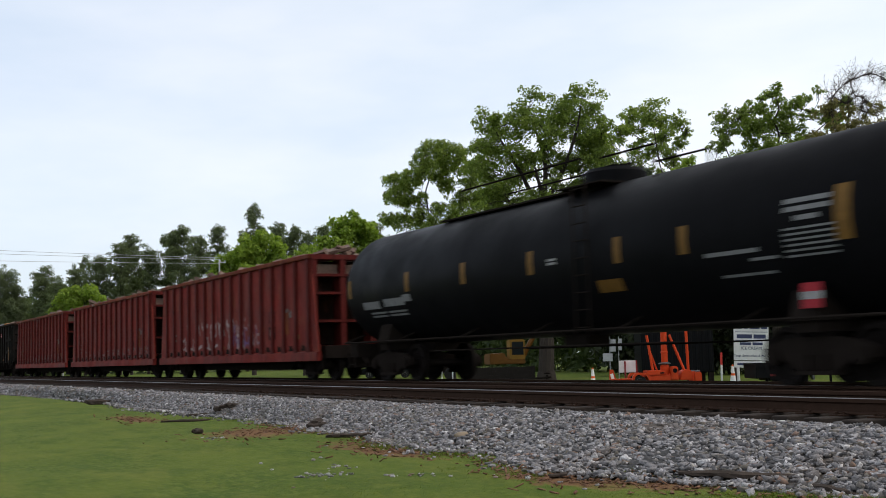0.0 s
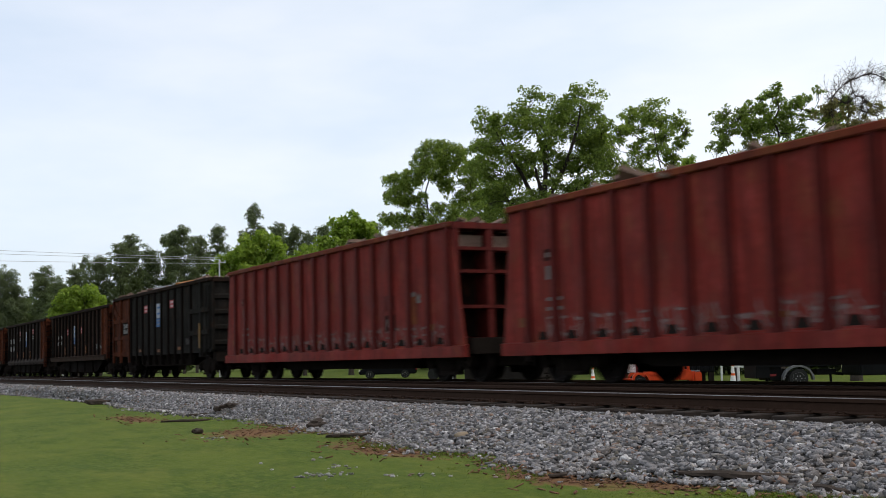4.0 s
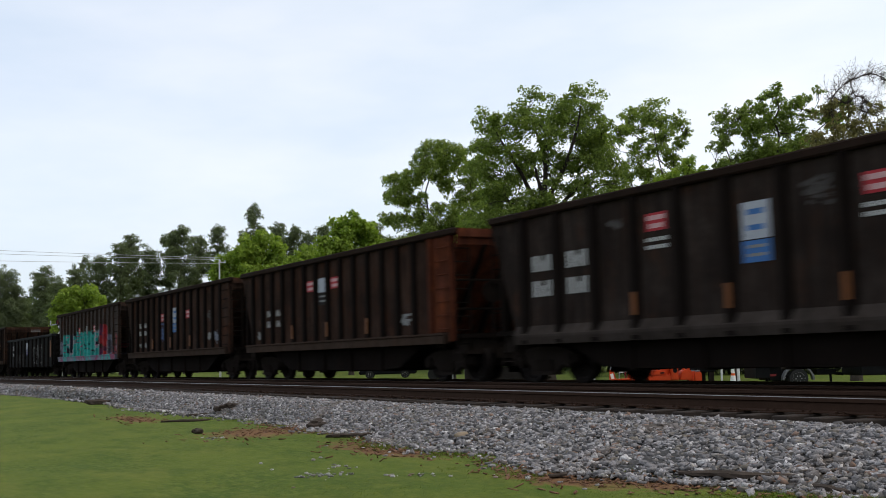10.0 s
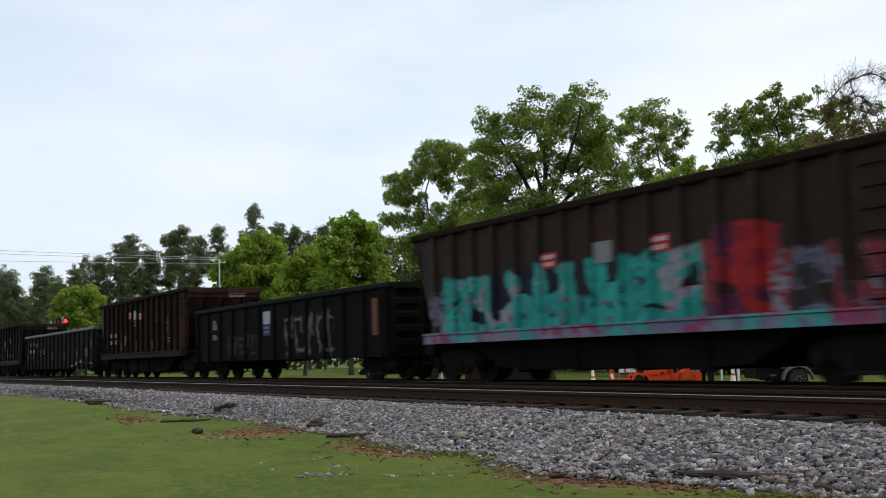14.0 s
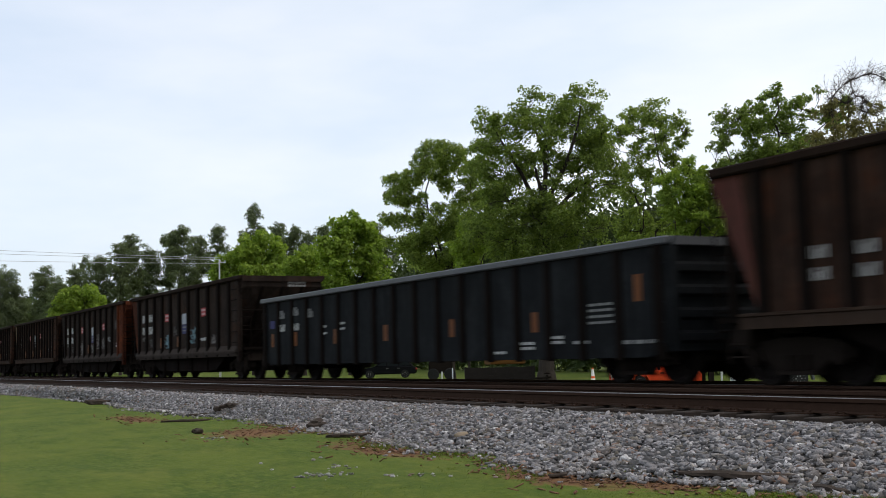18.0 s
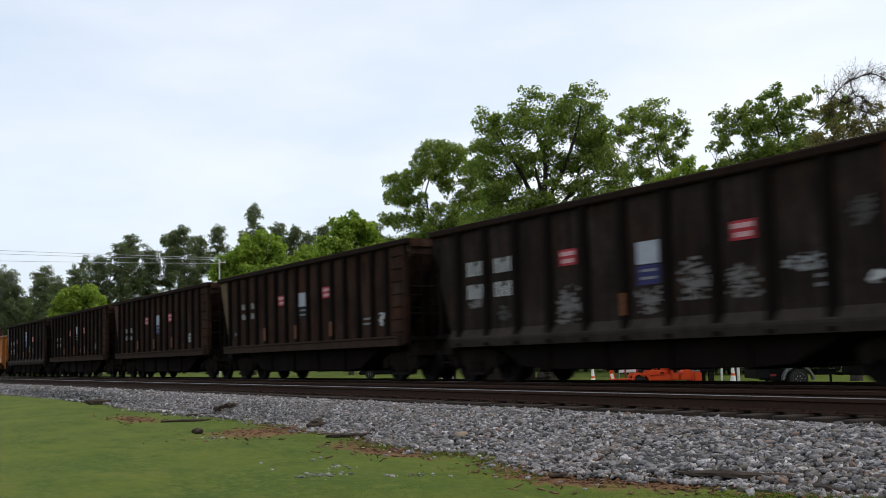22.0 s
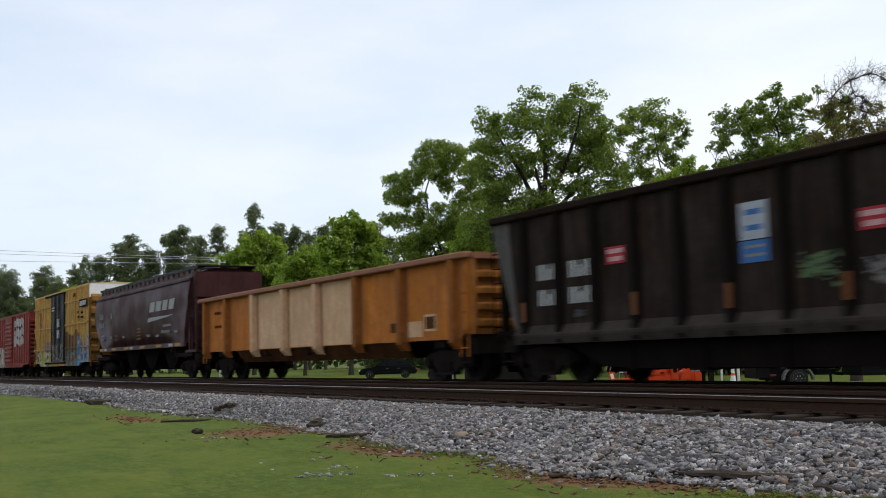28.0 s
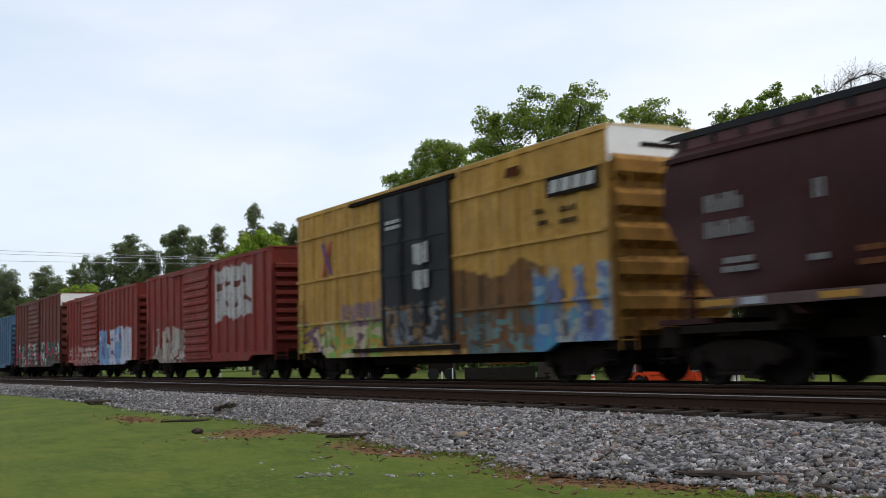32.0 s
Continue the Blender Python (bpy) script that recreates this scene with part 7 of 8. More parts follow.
def pine(x, y, h, crown, seed, label="tall dark pine with high open crown"):
    """Straight trunk, bare below; short boughs all round it that end in dense needle clumps, narrowing to a rounded top."""
    rng = np.random.default_rng(seed)
    tree = thing("pine_tree", (x, y, -0.3), label, "tree", "pines behind the railway")
    bm = bmesh.new()
    limb(bm, [(0, 0, -0.1), (0.05, 0, h * 0.3), (0.1, 0.05, h * 0.65), (0.05, 0, h * 0.97)], 0.28, 0.05, 8)
    centres, radii = [], []
    low = h - min(0.66 * h, max(7.0, 4.6 * crown))
    count = int(12 + 8 * crown)
    for k in range(count):
        t = (k + rng.uniform(0, 1)) / count
        z = low + (h - low) * t - 0.25
        wide = 1.2 * crown * (0.55 + 0.75 * t if t < 0.45 else 0.9 * (1.0 - ((t - 0.45) / 0.6) ** 2.2) + 0.04)
        a, q = rng.uniform(0, 2 * math.pi), wide * rng.uniform(0.35, 0.9)
        c = np.array([math.cos(a) * q, math.sin(a) * q, z])
        limb(bm, bend((0.05, 0, z - 0.25 * q), c, rng, 3, 0.06), 0.06, 0.015, 4)
        pts, sizes = tufts_of(c, 0.40 * crown + 0.35, 8, rng)
        centres.append(pts)
        radii.append(sizes)
    part("trunk", bm, M_BARK, tree)
    v, f = tuft_leaves(np.concatenate(centres), np.concatenate(radii), 0.16, 0.45, rng, 0.4, 0.75)
    part("crown", fast_mesh("crown", v, f), M_PINE_HAZED, tree)


for i, (x, y, h, c) in enumerate((
        (-196.5, 29.4, 17.4, 2.6), (-196.3, 31.1, 14.9, 2.4), (-204.6, 37.4, 18.1, 2.9), (-188.4, 36.7, 14.8, 2.4), (-197.6, 41.0, 18.2, 1.6), (-199.4, 43.1, 20.5, 0.9), (-187.1, 42.8, 18.9, 2.3), (-182.9, 44.9, 20.7, 1.8), (-186.4, 47.6, 22.4, 2.0), (-192.7, 52.1, 20.9, 2.4), (-189.0, 54.6, 23.3, 1.9), (-179.7, 54.3, 23.4, 2.4), (-184.2, 57.8, 22.3, 1.9), (-187.1, 62.4, 24.7, 1.5), (-179.3, 66.1, 27.3, 1.4), (-184.0, 66.4, 23.3, 1.7), (-187.4, 73.8, 25.3, 2.0), (-180.9, 73.8, 24.3, 1.9), (-174.2, 73.7, 22.6, 1.5), (-169.2, 74.3, 23.2, 1.8), (-168.0, 82.9, 23.8, 1.7), (-169.9, 86.2, 21.6, 1.7))):
    pine(x, y, h, c, 100 + i)


def woods(name, path, height, depth, count, seed, size, material, label):
    """A far belt of woods: ragged foliage from the ground up, along a line."""
    rng = np.random.default_rng(seed)
    path = np.array(path, float)
    seg = np.linalg.norm(np.diff(path, axis=0), axis=1)
    s = np.concatenate([[0], np.cumsum(seg)])
    t = rng.uniform(0, s[-1], count)
    k = np.clip(np.searchsorted(s, t) - 1, 0, len(seg) - 1)
    q = ((t - s[k]) / seg[k])[:, None]
    p = path[k] * (1 - q) + path[k + 1] * q
    nrm = np.stack([-(path[k + 1] - path[k])[:, 1], (path[k + 1] - path[k])[:, 0]], 1)
    nrm /= np.linalg.norm(nrm, axis=1)[:, None]
    p = p + nrm * rng.uniform(-depth / 2, depth / 2, count)[:, None]
    rim = np.array([height * (0.78 + 0.32 * noise.noise((a * 0.11, seed, 0)) + 0.16 * noise.noise((a * 0.43, seed, 4))) for a in t])
    z = rim * rng.uniform(0.0, 1.0, count) ** 0.75
    v, f = leaf_cloud(np.column_stack([p, z]), 6, size * 1.5, size, rng)
    ob = new(name, fast_mesh(name, v, f))
    ob.data.materials.append(material)
    return tagged(ob, label, "woods", kind="stuff")


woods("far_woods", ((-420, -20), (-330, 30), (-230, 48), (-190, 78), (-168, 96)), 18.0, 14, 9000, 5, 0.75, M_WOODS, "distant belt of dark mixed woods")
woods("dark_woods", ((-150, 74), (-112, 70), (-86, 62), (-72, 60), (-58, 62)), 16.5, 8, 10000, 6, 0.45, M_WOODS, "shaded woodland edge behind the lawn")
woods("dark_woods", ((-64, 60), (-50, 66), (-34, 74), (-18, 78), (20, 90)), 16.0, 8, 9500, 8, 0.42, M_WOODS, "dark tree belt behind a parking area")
# two unseen belts, added so that glossy car sides mirror something dark
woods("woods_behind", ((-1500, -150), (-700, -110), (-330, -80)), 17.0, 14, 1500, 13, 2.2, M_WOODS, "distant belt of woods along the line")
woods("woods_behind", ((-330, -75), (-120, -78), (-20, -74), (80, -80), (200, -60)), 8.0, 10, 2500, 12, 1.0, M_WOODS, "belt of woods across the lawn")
woods("hedge", ((-62, 48), (-54, 52), (-46, 56), (-36, 55), (-27, 56)), 4.2, 3, 3500, 9, 0.3, M_WOODS_SHADE, "dense dark shrubs under the oaks")


# ---- things beyond the tracks ----
M_ORANGE = plain("orange_machine_paint", (0.52, 0.052, 0.010), 0.5, 0, 0.2, 4)
M_CONE = plain("orange_cone_rubber", (0.75, 0.13, 0.03), 0.6, 0, 0.15, 6)
M_CONEBAND = plain("white_reflective_band", (0.75, 0.75, 0.73), 0.5, 0, 0.12, 8)
M_TYRE = plain("black_tyre_rubber", (0.02, 0.02, 0.02), 0.8, 0, 0.3, 9)
M_RIM = plain("bare_steel_rim", (0.5, 0.5, 0.5), 0.35, 0.8, 0.25, 6)
M_BOARD = plain("white_board_paint", (0.68, 0.68, 0.66), 0.6, 0, 0.15, 3)
M_MAROONPOST = plain("dark_red_post", (0.22, 0.03, 0.03), 0.6, 0, 0.2, 6)
M_INK = plain("dark_sign_ink", (0.05, 0.06, 0.12), 0.7, 0, 0.2, 6, 0)
M_BLACKBODY = plain("black_trailer_paint", (0.007, 0.0073, 0.008), 0.6, 0, 0.25, 3, shine=0.05)
M_FENDER = plain("grey_fender_steel", (0.13, 0.135, 0.14), 0.45, 0.4, 0.2, 6)
M_DECK = plain("worn_plank_deck", (0.42, 0.24, 0.1), 0.8, 0, 0.35, 5)
M_GLASS = plain("dark_car_glass", (0.015, 0.018, 0.02), 0.08, 0, 0.1, 3, 0)
M_CARBODY = plain("black_car_paint", (0.006, 0.0065, 0.008), 0.2, 0, 0.12, 3, 0, shine=0.1)
M_YELLOW = plain("yellow_machine_paint", (0.13, 0.055, 0.009), 0.5, 0, 0.25, 3)
M_YELLOWCAB = plain("dull_yellow_cab", (0.22, 0.12, 0.018), 0.5, 0, 0.2, 3)
M_PIPEWHITE = plain("white_marker_pipe", (0.7, 0.7, 0.68), 0.6, 0, 0.15, 6)
M_REDPIPE = plain("red_marker_top", (0.55, 0.05, 0.04), 0.6, 0, 0.15, 6)
M_GALV = plain("galvanised_steel", (0.4, 0.41, 0.42), 0.5, 0.6, 0.2, 7)
M_POLE = plain("pale_pole", (0.5, 0.49, 0.46), 0.7, 0, 0.2, 5)
M_REDLAMP = plain("lit_red_signal_lens", (0.9, 0.03, 0.04), 0.3, 0, 0.0, 3, 0, 2.2)
M_OFFLAMP = plain("dark_red_signal_lens", (0.12, 0.01, 0.012), 0.3, 0, 0.1, 3, 0)
M_WIRE = plain("overhead_wire", (0.5, 0.5, 0.52), 0.6, 0.3, 0.1, 3, 0)
M_OLDBOARD = plain("dark_weathered_boards", (0.016, 0.013, 0.011), 0.9, 0, 0.4, 5)
SIDE_ON = 60.2      # a thing turned so has its long side across the view


def wheel_parts(parent, x, y, r, w, rim=M_RIM):
    b = bmesh.new()
    lathe(b, [(r * 0.62, -w / 2), (r * 0.93, -w / 2), (r, -w / 3), (r, w / 3), (r * 0.93, w / 2), (r * 0.62, w / 2)], "y", 24)
    tyre = part("wheel", b, M_TYRE, parent, at=(x, y, r))
    b = bmesh.new()
    lathe(b, [(0.05, -w / 2 + 0.03), (r * 0.35, -w / 2 + 0.02), (r * 0.55, -w / 2 + 0.05), (r * 0.63, -w / 2 - 0.005), (r * 0.63, w / 2), (0.05, w / 2 - 0.03)], "y", 18)
    for k in range(6):
        a = k * math.pi / 3
        rod(b, (0.3 * r * math.cos(a), -w / 2 - 0.01, 0.3 * r * math.sin(a)), (0.3 * r * math.cos(a), -w / 2 + 0.04, 0.3 * r * math.sin(a)), 0.02, n=5)
    part("rim", b, rim, tyre)


def boom_trailer(m):
    """Orange towable lift: drawbar, mudguards over wheels, chassis, thick mast with a collar, raking struts, outriggers."""
    t = thing("towable_lift", m, "bright orange towable lift on outriggers, standing on grass", "machine")
    b = bmesh.new()
    box(b, -0.98, 0.5, -0.42, 0.42, 0.34, 0.58)
    box(b, -0.88, -0.1, -0.46, 0.46, 0.58, 0.78)
    soften(b, 0.025, 2)
    part("chassis", b, M_ORANGE, t)
    b = bmesh.new()
    prism(b, ((-2.4, -0.05), (-0.95, -0.3), (-0.95, 0.3), (-2.4, 0.05)), "z", 0.36, 0.46)
    part("drawbar", soften(b, 0.012, 1), M_ORANGE, t)
    for y in (-0.62, 0.62):
        b = bmesh.new()
        prism(b, ((-1.55, 0.36), (-1.50, 0.58), (-1.40, 0.69), (-0.92, 0.69), (-0.80, 0.56), (-0.74, 0.36), (-0.82, 0.36), (-0.90, 0.52), (-0.99, 0.62), (-1.33, 0.62), (-1.43, 0.52), (-1.47, 0.36)), "y", y - 0.16, y + 0.16)
        part("mudguard", b, M_ORANGE, t)
        wheel_parts(t, -1.2, y, 0.29, 0.18)
    b = bmesh.new()
    lathe(b, [(0.2, 0.58), (0.2, 0.98), (0.14, 1.0), (0.14, 1.5), (0.16, 1.52), (0.16, 1.58), (0.135, 1.6), (0.135, 2.42), (0.1, 2.47)], "z", 20)
    mast = part("mast", b, M_ORANGE, t)
    b = bmesh.new()
    lathe(b, [(0.14, 1.02), (0.27, 1.05), (0.27, 1.08), (0.14, 1.12)], "z", 18)
    part("collar", b, M_FENDER, mast, "pale steel collar")
    b = bmesh.new()
    box(b, 0.17, 0.48, -0.5, -0.1, 0.36, 0.94)
    part("engine_box", soften(b, 0.04, 2), M_ORANGE, t)
    b = bmesh.new()
    lathe(b, [(0.1, -0.52), (0.1, -0.5), (0.07, -0.5)], "y", 12, (0.34, 0, 0.76))
    part("filler_cap", b, M_BLACKBODY, t)
    b = bmesh.new()
    box(b, -0.3, -0.12, -0.47, -0.455, 0.64, 0.7)
    part("hand_hold", b, M_BLACKBODY, t)
    for a, c, r in (((-0.76, -0.15, 2.3), (-0.55, -0.15, 0.76), 0.055), ((-0.60, 0.1, 1.6), (-0.33, 0.05, 0.76), 0.04), ((0.22, -0.1, 2.3), (0.80, -0.2, 0.74), 0.055), ((1.0, 0.1, 2.5), (1.03, 0.1, 0.6), 0.06)):
        strut = part("strut", rod(bmesh.new(), a, c, r, n=10), M_ORANGE, t)
        mid = tuple((p + q) / 2 for p, q in zip(a, c))
        end = tuple(p * 0.46 + q * 0.54 for p, q in zip(a, c))
        part("sleeve", rod(bmesh.new(), mid, end, r * 1.3, n=10), M_ORANGE, strut)
    b = bmesh.new()
    prism(b, ((0.56, 0.34), (0.64, 0.70), (0.82, 0.80), (1.06, 0.74), (1.12, 0.34)), "y", -0.4, 0.4)
    part("outrigger_housing", soften(b, 0.03, 2), M_ORANGE, t)
    for x, y in ((1.3, -0.45), (1.3, 0.5), (-0.5, 0.62)):
        b = bmesh.new()
        prism(b, ((-0.16, 0.0), (0.18, 0.0), (0.16, 0.62), (0.1, 0.68), (-0.08, 0.68), (-0.14, 0.6)), "y", -0.1, 0.1)
        o = part("outrigger", soften(b, 0.015, 1), M_ORANGE, t, at=(x, y, 0))
        b = bmesh.new()
        box(b, -0.09, 0.1, -0.07, 0.07, 0.681, 0.74)
        part("cap", soften(b, 0.02, 1), M_FENDER, o, "pale worn cap")
    return t


boom_trailer(pose(-38.24, 32.73, -0.3, 0, 0, SIDE_ON))


def traffic_cone(m, h=0.72):
    t = thing("traffic_cone", m, "orange traffic cone with two white bands on grass", "traffic cone", "cones by the road")
    b = bmesh.new()
    box(b, -0.19, 0.19, -0.19, 0.19, 0.0, 0.04)
    soften(b, 0.01, 1)
    part("foot", b, M_CONE, t)
    b = bmesh.new()
    lathe(b, [(0.15, 0.04), (0.035, h - 0.01), (0.02, h)], "z", 18)
    part("cone", b, M_CONE, t)
    for z0, z1 in ((0.28 * h, 0.52 * h), (0.62 * h, 0.93 * h)):
        b = bmesh.new()
        lathe(b, [(0.15 - 0.115 * (z - 0.04) / (h - 0.05) + 0.004, z) for z in (z0, z1)], "z", 18)
        part("band", b, M_CONEBAND, t)
    return t


traffic_cone(pose(-40.51, 30.56, -0.3), 0.95)
traffic_cone(pose(-35.97, 34.49, -0.3, 0, 0, 20), 0.95)

t = thing("hitch_jack", pose(-39.99, 31.27, -0.3, 0, 0, SIDE_ON), "small orange hitch stand with white plate beside the lift", "stand")
b = bmesh.new()
prism(b, ((-0.2, 0.0), (0.3, 0.0), (0.16, 0.3), (0.0, 0.85), (-0.14, 0.85)), "y", -0.06, 0.06)
part("stand", b, M_ORANGE, t)
b = bmesh.new()
box(b, -0.10, 0.04, -0.075, -0.062, 0.34, 0.7, pose(0.12, 0, 0, 0, -14, 0))
part("plate", b, M_CONEBAND, t)

t = thing("notice_board", pose(-39.82, 31.98, -0.3, 0, 0, SIDE_ON), "blank white board on a dark red post", "board")
b = bmesh.new()
box(b, -0.39, 0.39, -0.02, 0.02, 0.70, 1.23)
part("board", soften(b, 0.008, 1), M_BOARD, t)
b = bmesh.new()
box(b, -0.17, -0.10, -0.08, -0.02, 0.0, 1.2)
part("post", b, M_MAROONPOST, t)
b = bmesh.new()
box(b, 0.34, 0.41, -0.05, -0.022, 0.66, 1.23)
part("edge_strip", b, M_MAROONPOST, t)


def words(text, parent, x, z, height, material, name="lettering"):
    cu = bpy.data.curves.new(name, "FONT")
    cu.body, cu.size, cu.align_x, cu.extrude = text, height * 1.4, "CENTER", 0.003
    ob = new(name, cu)
    cu.materials.append(material)
    ob.parent = parent
    ob.matrix_basis = pose(x, -0.03, z, 90, 0, 0)
    return ob


t = thing("shop_sign", pose(-41.5, 41.0, -0.3, 0, 2.4, SIDE_ON), "white roadside menu sign with dark lettering", "sign")
b = bmesh.new()
box(b, -0.86, 0.86, -0.025, 0.025, 1.02, 2.72)
part("panel", soften(b, 0.01, 1), M_BOARD, t)
for x in (-0.75, 0.75):
    b = bmesh.new()
    box(b, x - 0.05, x + 0.05, 0.026, 0.12, 0.0, 2.6)
    part("post", b, M_WOOD, t)
b = bmesh.new()
box(b, -0.86, 0.70, -0.025, 0.025, 0.66, 0.98)
low_panel = part("lower_panel", soften(b, 0.01, 1), M_BOARD, t)
part("text_bar", box(bmesh.new(), -0.7, 0.5, -0.033, -0.0255, 0.78, 0.88), M_INK, low_panel)
words("ICE CREAM", t, 0.0, 1.55, 0.15, M_INK)
words("Soup, Sandwiches & More", t, 0.0, 1.2, 0.115, M_INK)
for z, h, ws in ((2.62, 0.1, (0.35, 0.2, 0.5, 0.3)), (2.42, 0.025, (1.6,)), (2.20, 0.2, (0.75, 0.6)), (2.0, 0.025, (1.6,)), (1.84, 0.13, (0.55, 0.5))):
    x = -sum(ws) / 2 - 0.04 * (len(ws) - 1)
    for w in ws:
        b = bmesh.new()
        box(b, x, x + w, -0.033, -0.0255, z - h / 2, z + h / 2)
        part("text_bar", b, M_INK, t)
        x += w + 0.08


def flatbed(m):
    """Black gooseneck flatbed: rail frame, tail board, dual wheel under a grey fender, deck planks, spare wheel."""
    t = thing("flatbed_trailer", m, "black flatbed trailer, grey fender and worn plank deck", "trailer")
    b = bmesh.new()
    box(b, -0.95, 2.5, -0.95, -0.85, 0.86, 1.02)
    box(b, -0.95, 2.5, 0.85, 0.95, 0.86, 1.02)
    for x in (-0.9, -0.2, 0.5, 1.2, 1.8, 2.45):
        box(b, x - 0.05, x + 0.05, -0.85, 0.85, 0.87, 1.0)
    part("frame", b, M_BLACKBODY, t)
    b = bmesh.new()
    box(b, -0.95, -0.42, -0.9, 0.9, 0.42, 0.98)
    part("tail_box", soften(b, 0.02, 1), M_BLACKBODY, t)
    b = bmesh.new()
    box(b, -0.41, 0.1, -0.75, 0.75, 0.32, 0.9)
    part("tool_box", soften(b, 0.03, 1), M_BLACKBODY, t)
    b = bmesh.new()
    box(b, -0.36, -0.12, -0.757, -0.75, 0.5, 0.58)
    part("tail_lamp", b, M_MAROONPOST, t)
    for k in range(5):
        b = bmesh.new()
        box(b, 0.55 + k * 0.39, 0.925 + k * 0.39, -0.97, 0.92, 1.022, 1.066)
        part("plank", b, M_DECK, t)
    b = bmesh.new()
    pts = [(0.62 + 0.62 * math.cos(a), 0.36 + 0.56 * math.sin(a)) for a in np.linspace(math.pi, -0.05, 13)]
    pts += [(0.62 + 0.55 * math.cos(a), 0.36 + 0.49 * math.sin(a)) for a in np.linspace(-0.05, math.pi, 13)]
    prism(b, pts, "y", -1.25, -0.96)
    part("fender", b, M_FENDER, t)
    for y in (-1.1, 1.1):
        wheel_parts(t, 0.62, y, 0.385, 0.25)
    b = bmesh.new()
    lathe(b, [(0.2, -0.1), (0.43, -0.11), (0.46, 0), (0.43, 0.11), (0.2, 0.1)], "y", 22, (2.0, 0.2, 1.24))
    sp = part("spare_wheel", b, M_TYRE, t)
    b = bmesh.new()
    lathe(b, [(0.04, -0.06), (0.2, -0.09), (0.2, 0.09), (0.04, 0.06)], "y", 16, (2.0, 0.2, 1.24))
    part("rim", b, M_RIM, sp)
    b = bmesh.new()
    box(b, 1.5, 1.72, -0.8, -0.5, 1.068, 1.24)
    part("white_sack", soften(b, 0.05, 2), M_BOARD, t)
    b = bmesh.new()
    rod(b, (-0.45, -0.6, 0.0), (-0.45, -0.6, 0.4), 0.04, n=8)
    rod(b, (1.9, -0.4, 0.6), (2.7, -0.2, 0.5), 0.06, n=8)
    box(b, 1.55, 2.3, -0.6, 0.6, 0.5, 0.72)
    rod(b, (2.1, -0.5, 0.0), (2.1, -0.5, 0.55), 0.05, n=8)
    part("jack_legs", b, M_BLACKBODY, t)
    return t


flatbed(pose(-33.30, 34.13, -0.3, 0, 0, SIDE_ON))

t = thing("box_trailer", pose(-30.6, 37.9, -0.3, 0, 0, SIDE_ON), "black enclosed box trailer with a small white emblem", "trailer")
b = bmesh.new()
box(b, -1.7, 2.6, -1.05, 1.05, 0.45, 2.75)
part("body", soften(b, 0.06, 2), M_BLACKBODY, t)
for x in (0.6, 1.4):
    wheel_parts(t, x, -1.0, 0.36, 0.22)
    wheel_parts(t, x, 1.0, 0.36, 0.22)
b = bmesh.new()
for x in (-1.45, -1.25):
    box(b, x - 0.02, x + 0.02, -1.065, -1.05, 0.6, 2.6)
for z in (1.2, 1.3):
    box(b, -1.5, -1.2, -1.07, -1.052, z, z + 0.05)
part("door_bars", b, M_BLACKBODY, t)
for x, z, w, h in ((-0.75, 2.08, 0.26, 0.12), (-0.7, 1.92, 0.22, 0.07), (-0.45, 2.02, 0.5, 0.03), (-0.35, 1.88, 0.6, 0.025), (-0.5, 1.74, 0.6, 0.06)):
    b = bmesh.new()
    box(b, x, x + w, -1.062, -1.052, z, z + h)
    part("emblem_bar", b, M_CONEBAND, t)


t = thing("storage_container", pose(-44.67, 38.83, -0.3, 0, 0, SIDE_ON), "black steel storage container under dark trees", "container")
b = bmesh.new()
box(b, -1.8, 1.8, -1.1, 1.1, 0.5, 2.75)
part("body", soften(b, 0.03, 1), M_BLACKBODY, t)
for k in range(11):
    b = bmesh.new()
    x = -1.62 + 0.324 * k
    prism(b, ((x - 0.09, -1.1), (x - 0.05, -1.135), (x + 0.05, -1.135), (x + 0.09, -1.1)), "z", 0.6, 2.65)
    part("corrugation", b, M_BLACKBODY, t)
for x in (-1.65, 1.65):
    for y in (-0.95, 0.95):
        part("foot", box(bmesh.new(), x - 0.12, x + 0.12, y - 0.12, y + 0.12, 0.0, 0.5), M_IRON, t)


def marker_post(m, h, r, red, label):
    t = thing("marker_post", m, label, "post", "marker posts by the road")
    b = bmesh.new()
    rod(b, (0, 0, 0), (0, 0, h), r, n=10)
    part("pipe", b, M_PIPEWHITE, t)
    if red:
        b = bmesh.new()
        rod(b, (0, 0, h * 0.62), (0, 0, h + 0.03), r * 1.12, n=10)
        part("sleeve", b, M_REDPIPE, t)


marker_post(pose(-40.7, 38.3, -0.3, 0, 1.5, 0), 1.42, 0.05, True, "white marker pipe with a red top")
marker_post(pose(-40.1, 38.8, -0.3), 0.8, 0.07, False, "short white marker pipe")
marker_post(pose(-52.9, 30.6, -0.3), 1.0, 0.035, False, "thin white bollard beside the road")
marker_post(pose(-54.6, 30.9, -0.3), 0.8, 0.04, False, "thin white bollard beside the road")

t = thing("road_sign", pose(-46.5, 36.3, -0.3, 0, 1.2, SIDE_ON), "grey backs of two road signs on steel posts", "sign")
for x in (-0.1, 0.35):
    b = bmesh.new()
    box(b, x - 0.018, x + 0.018, -0.02, 0.02, 0, 2.4)
    part("post", b, M_GALV, t)
for x, z, w, h in ((0.05, 1.95, 0.3, 0.62), (0.42, 2.0, 0.2, 0.6), (-0.22, 1.35, 0.5, 0.4)):
    b = bmesh.new()
    box(b, x - w / 2, x + w / 2, -0.05, -0.035, z - h / 2, z + h / 2)
    part("plate", soften(b, 0.006, 1), M_GALV, t)


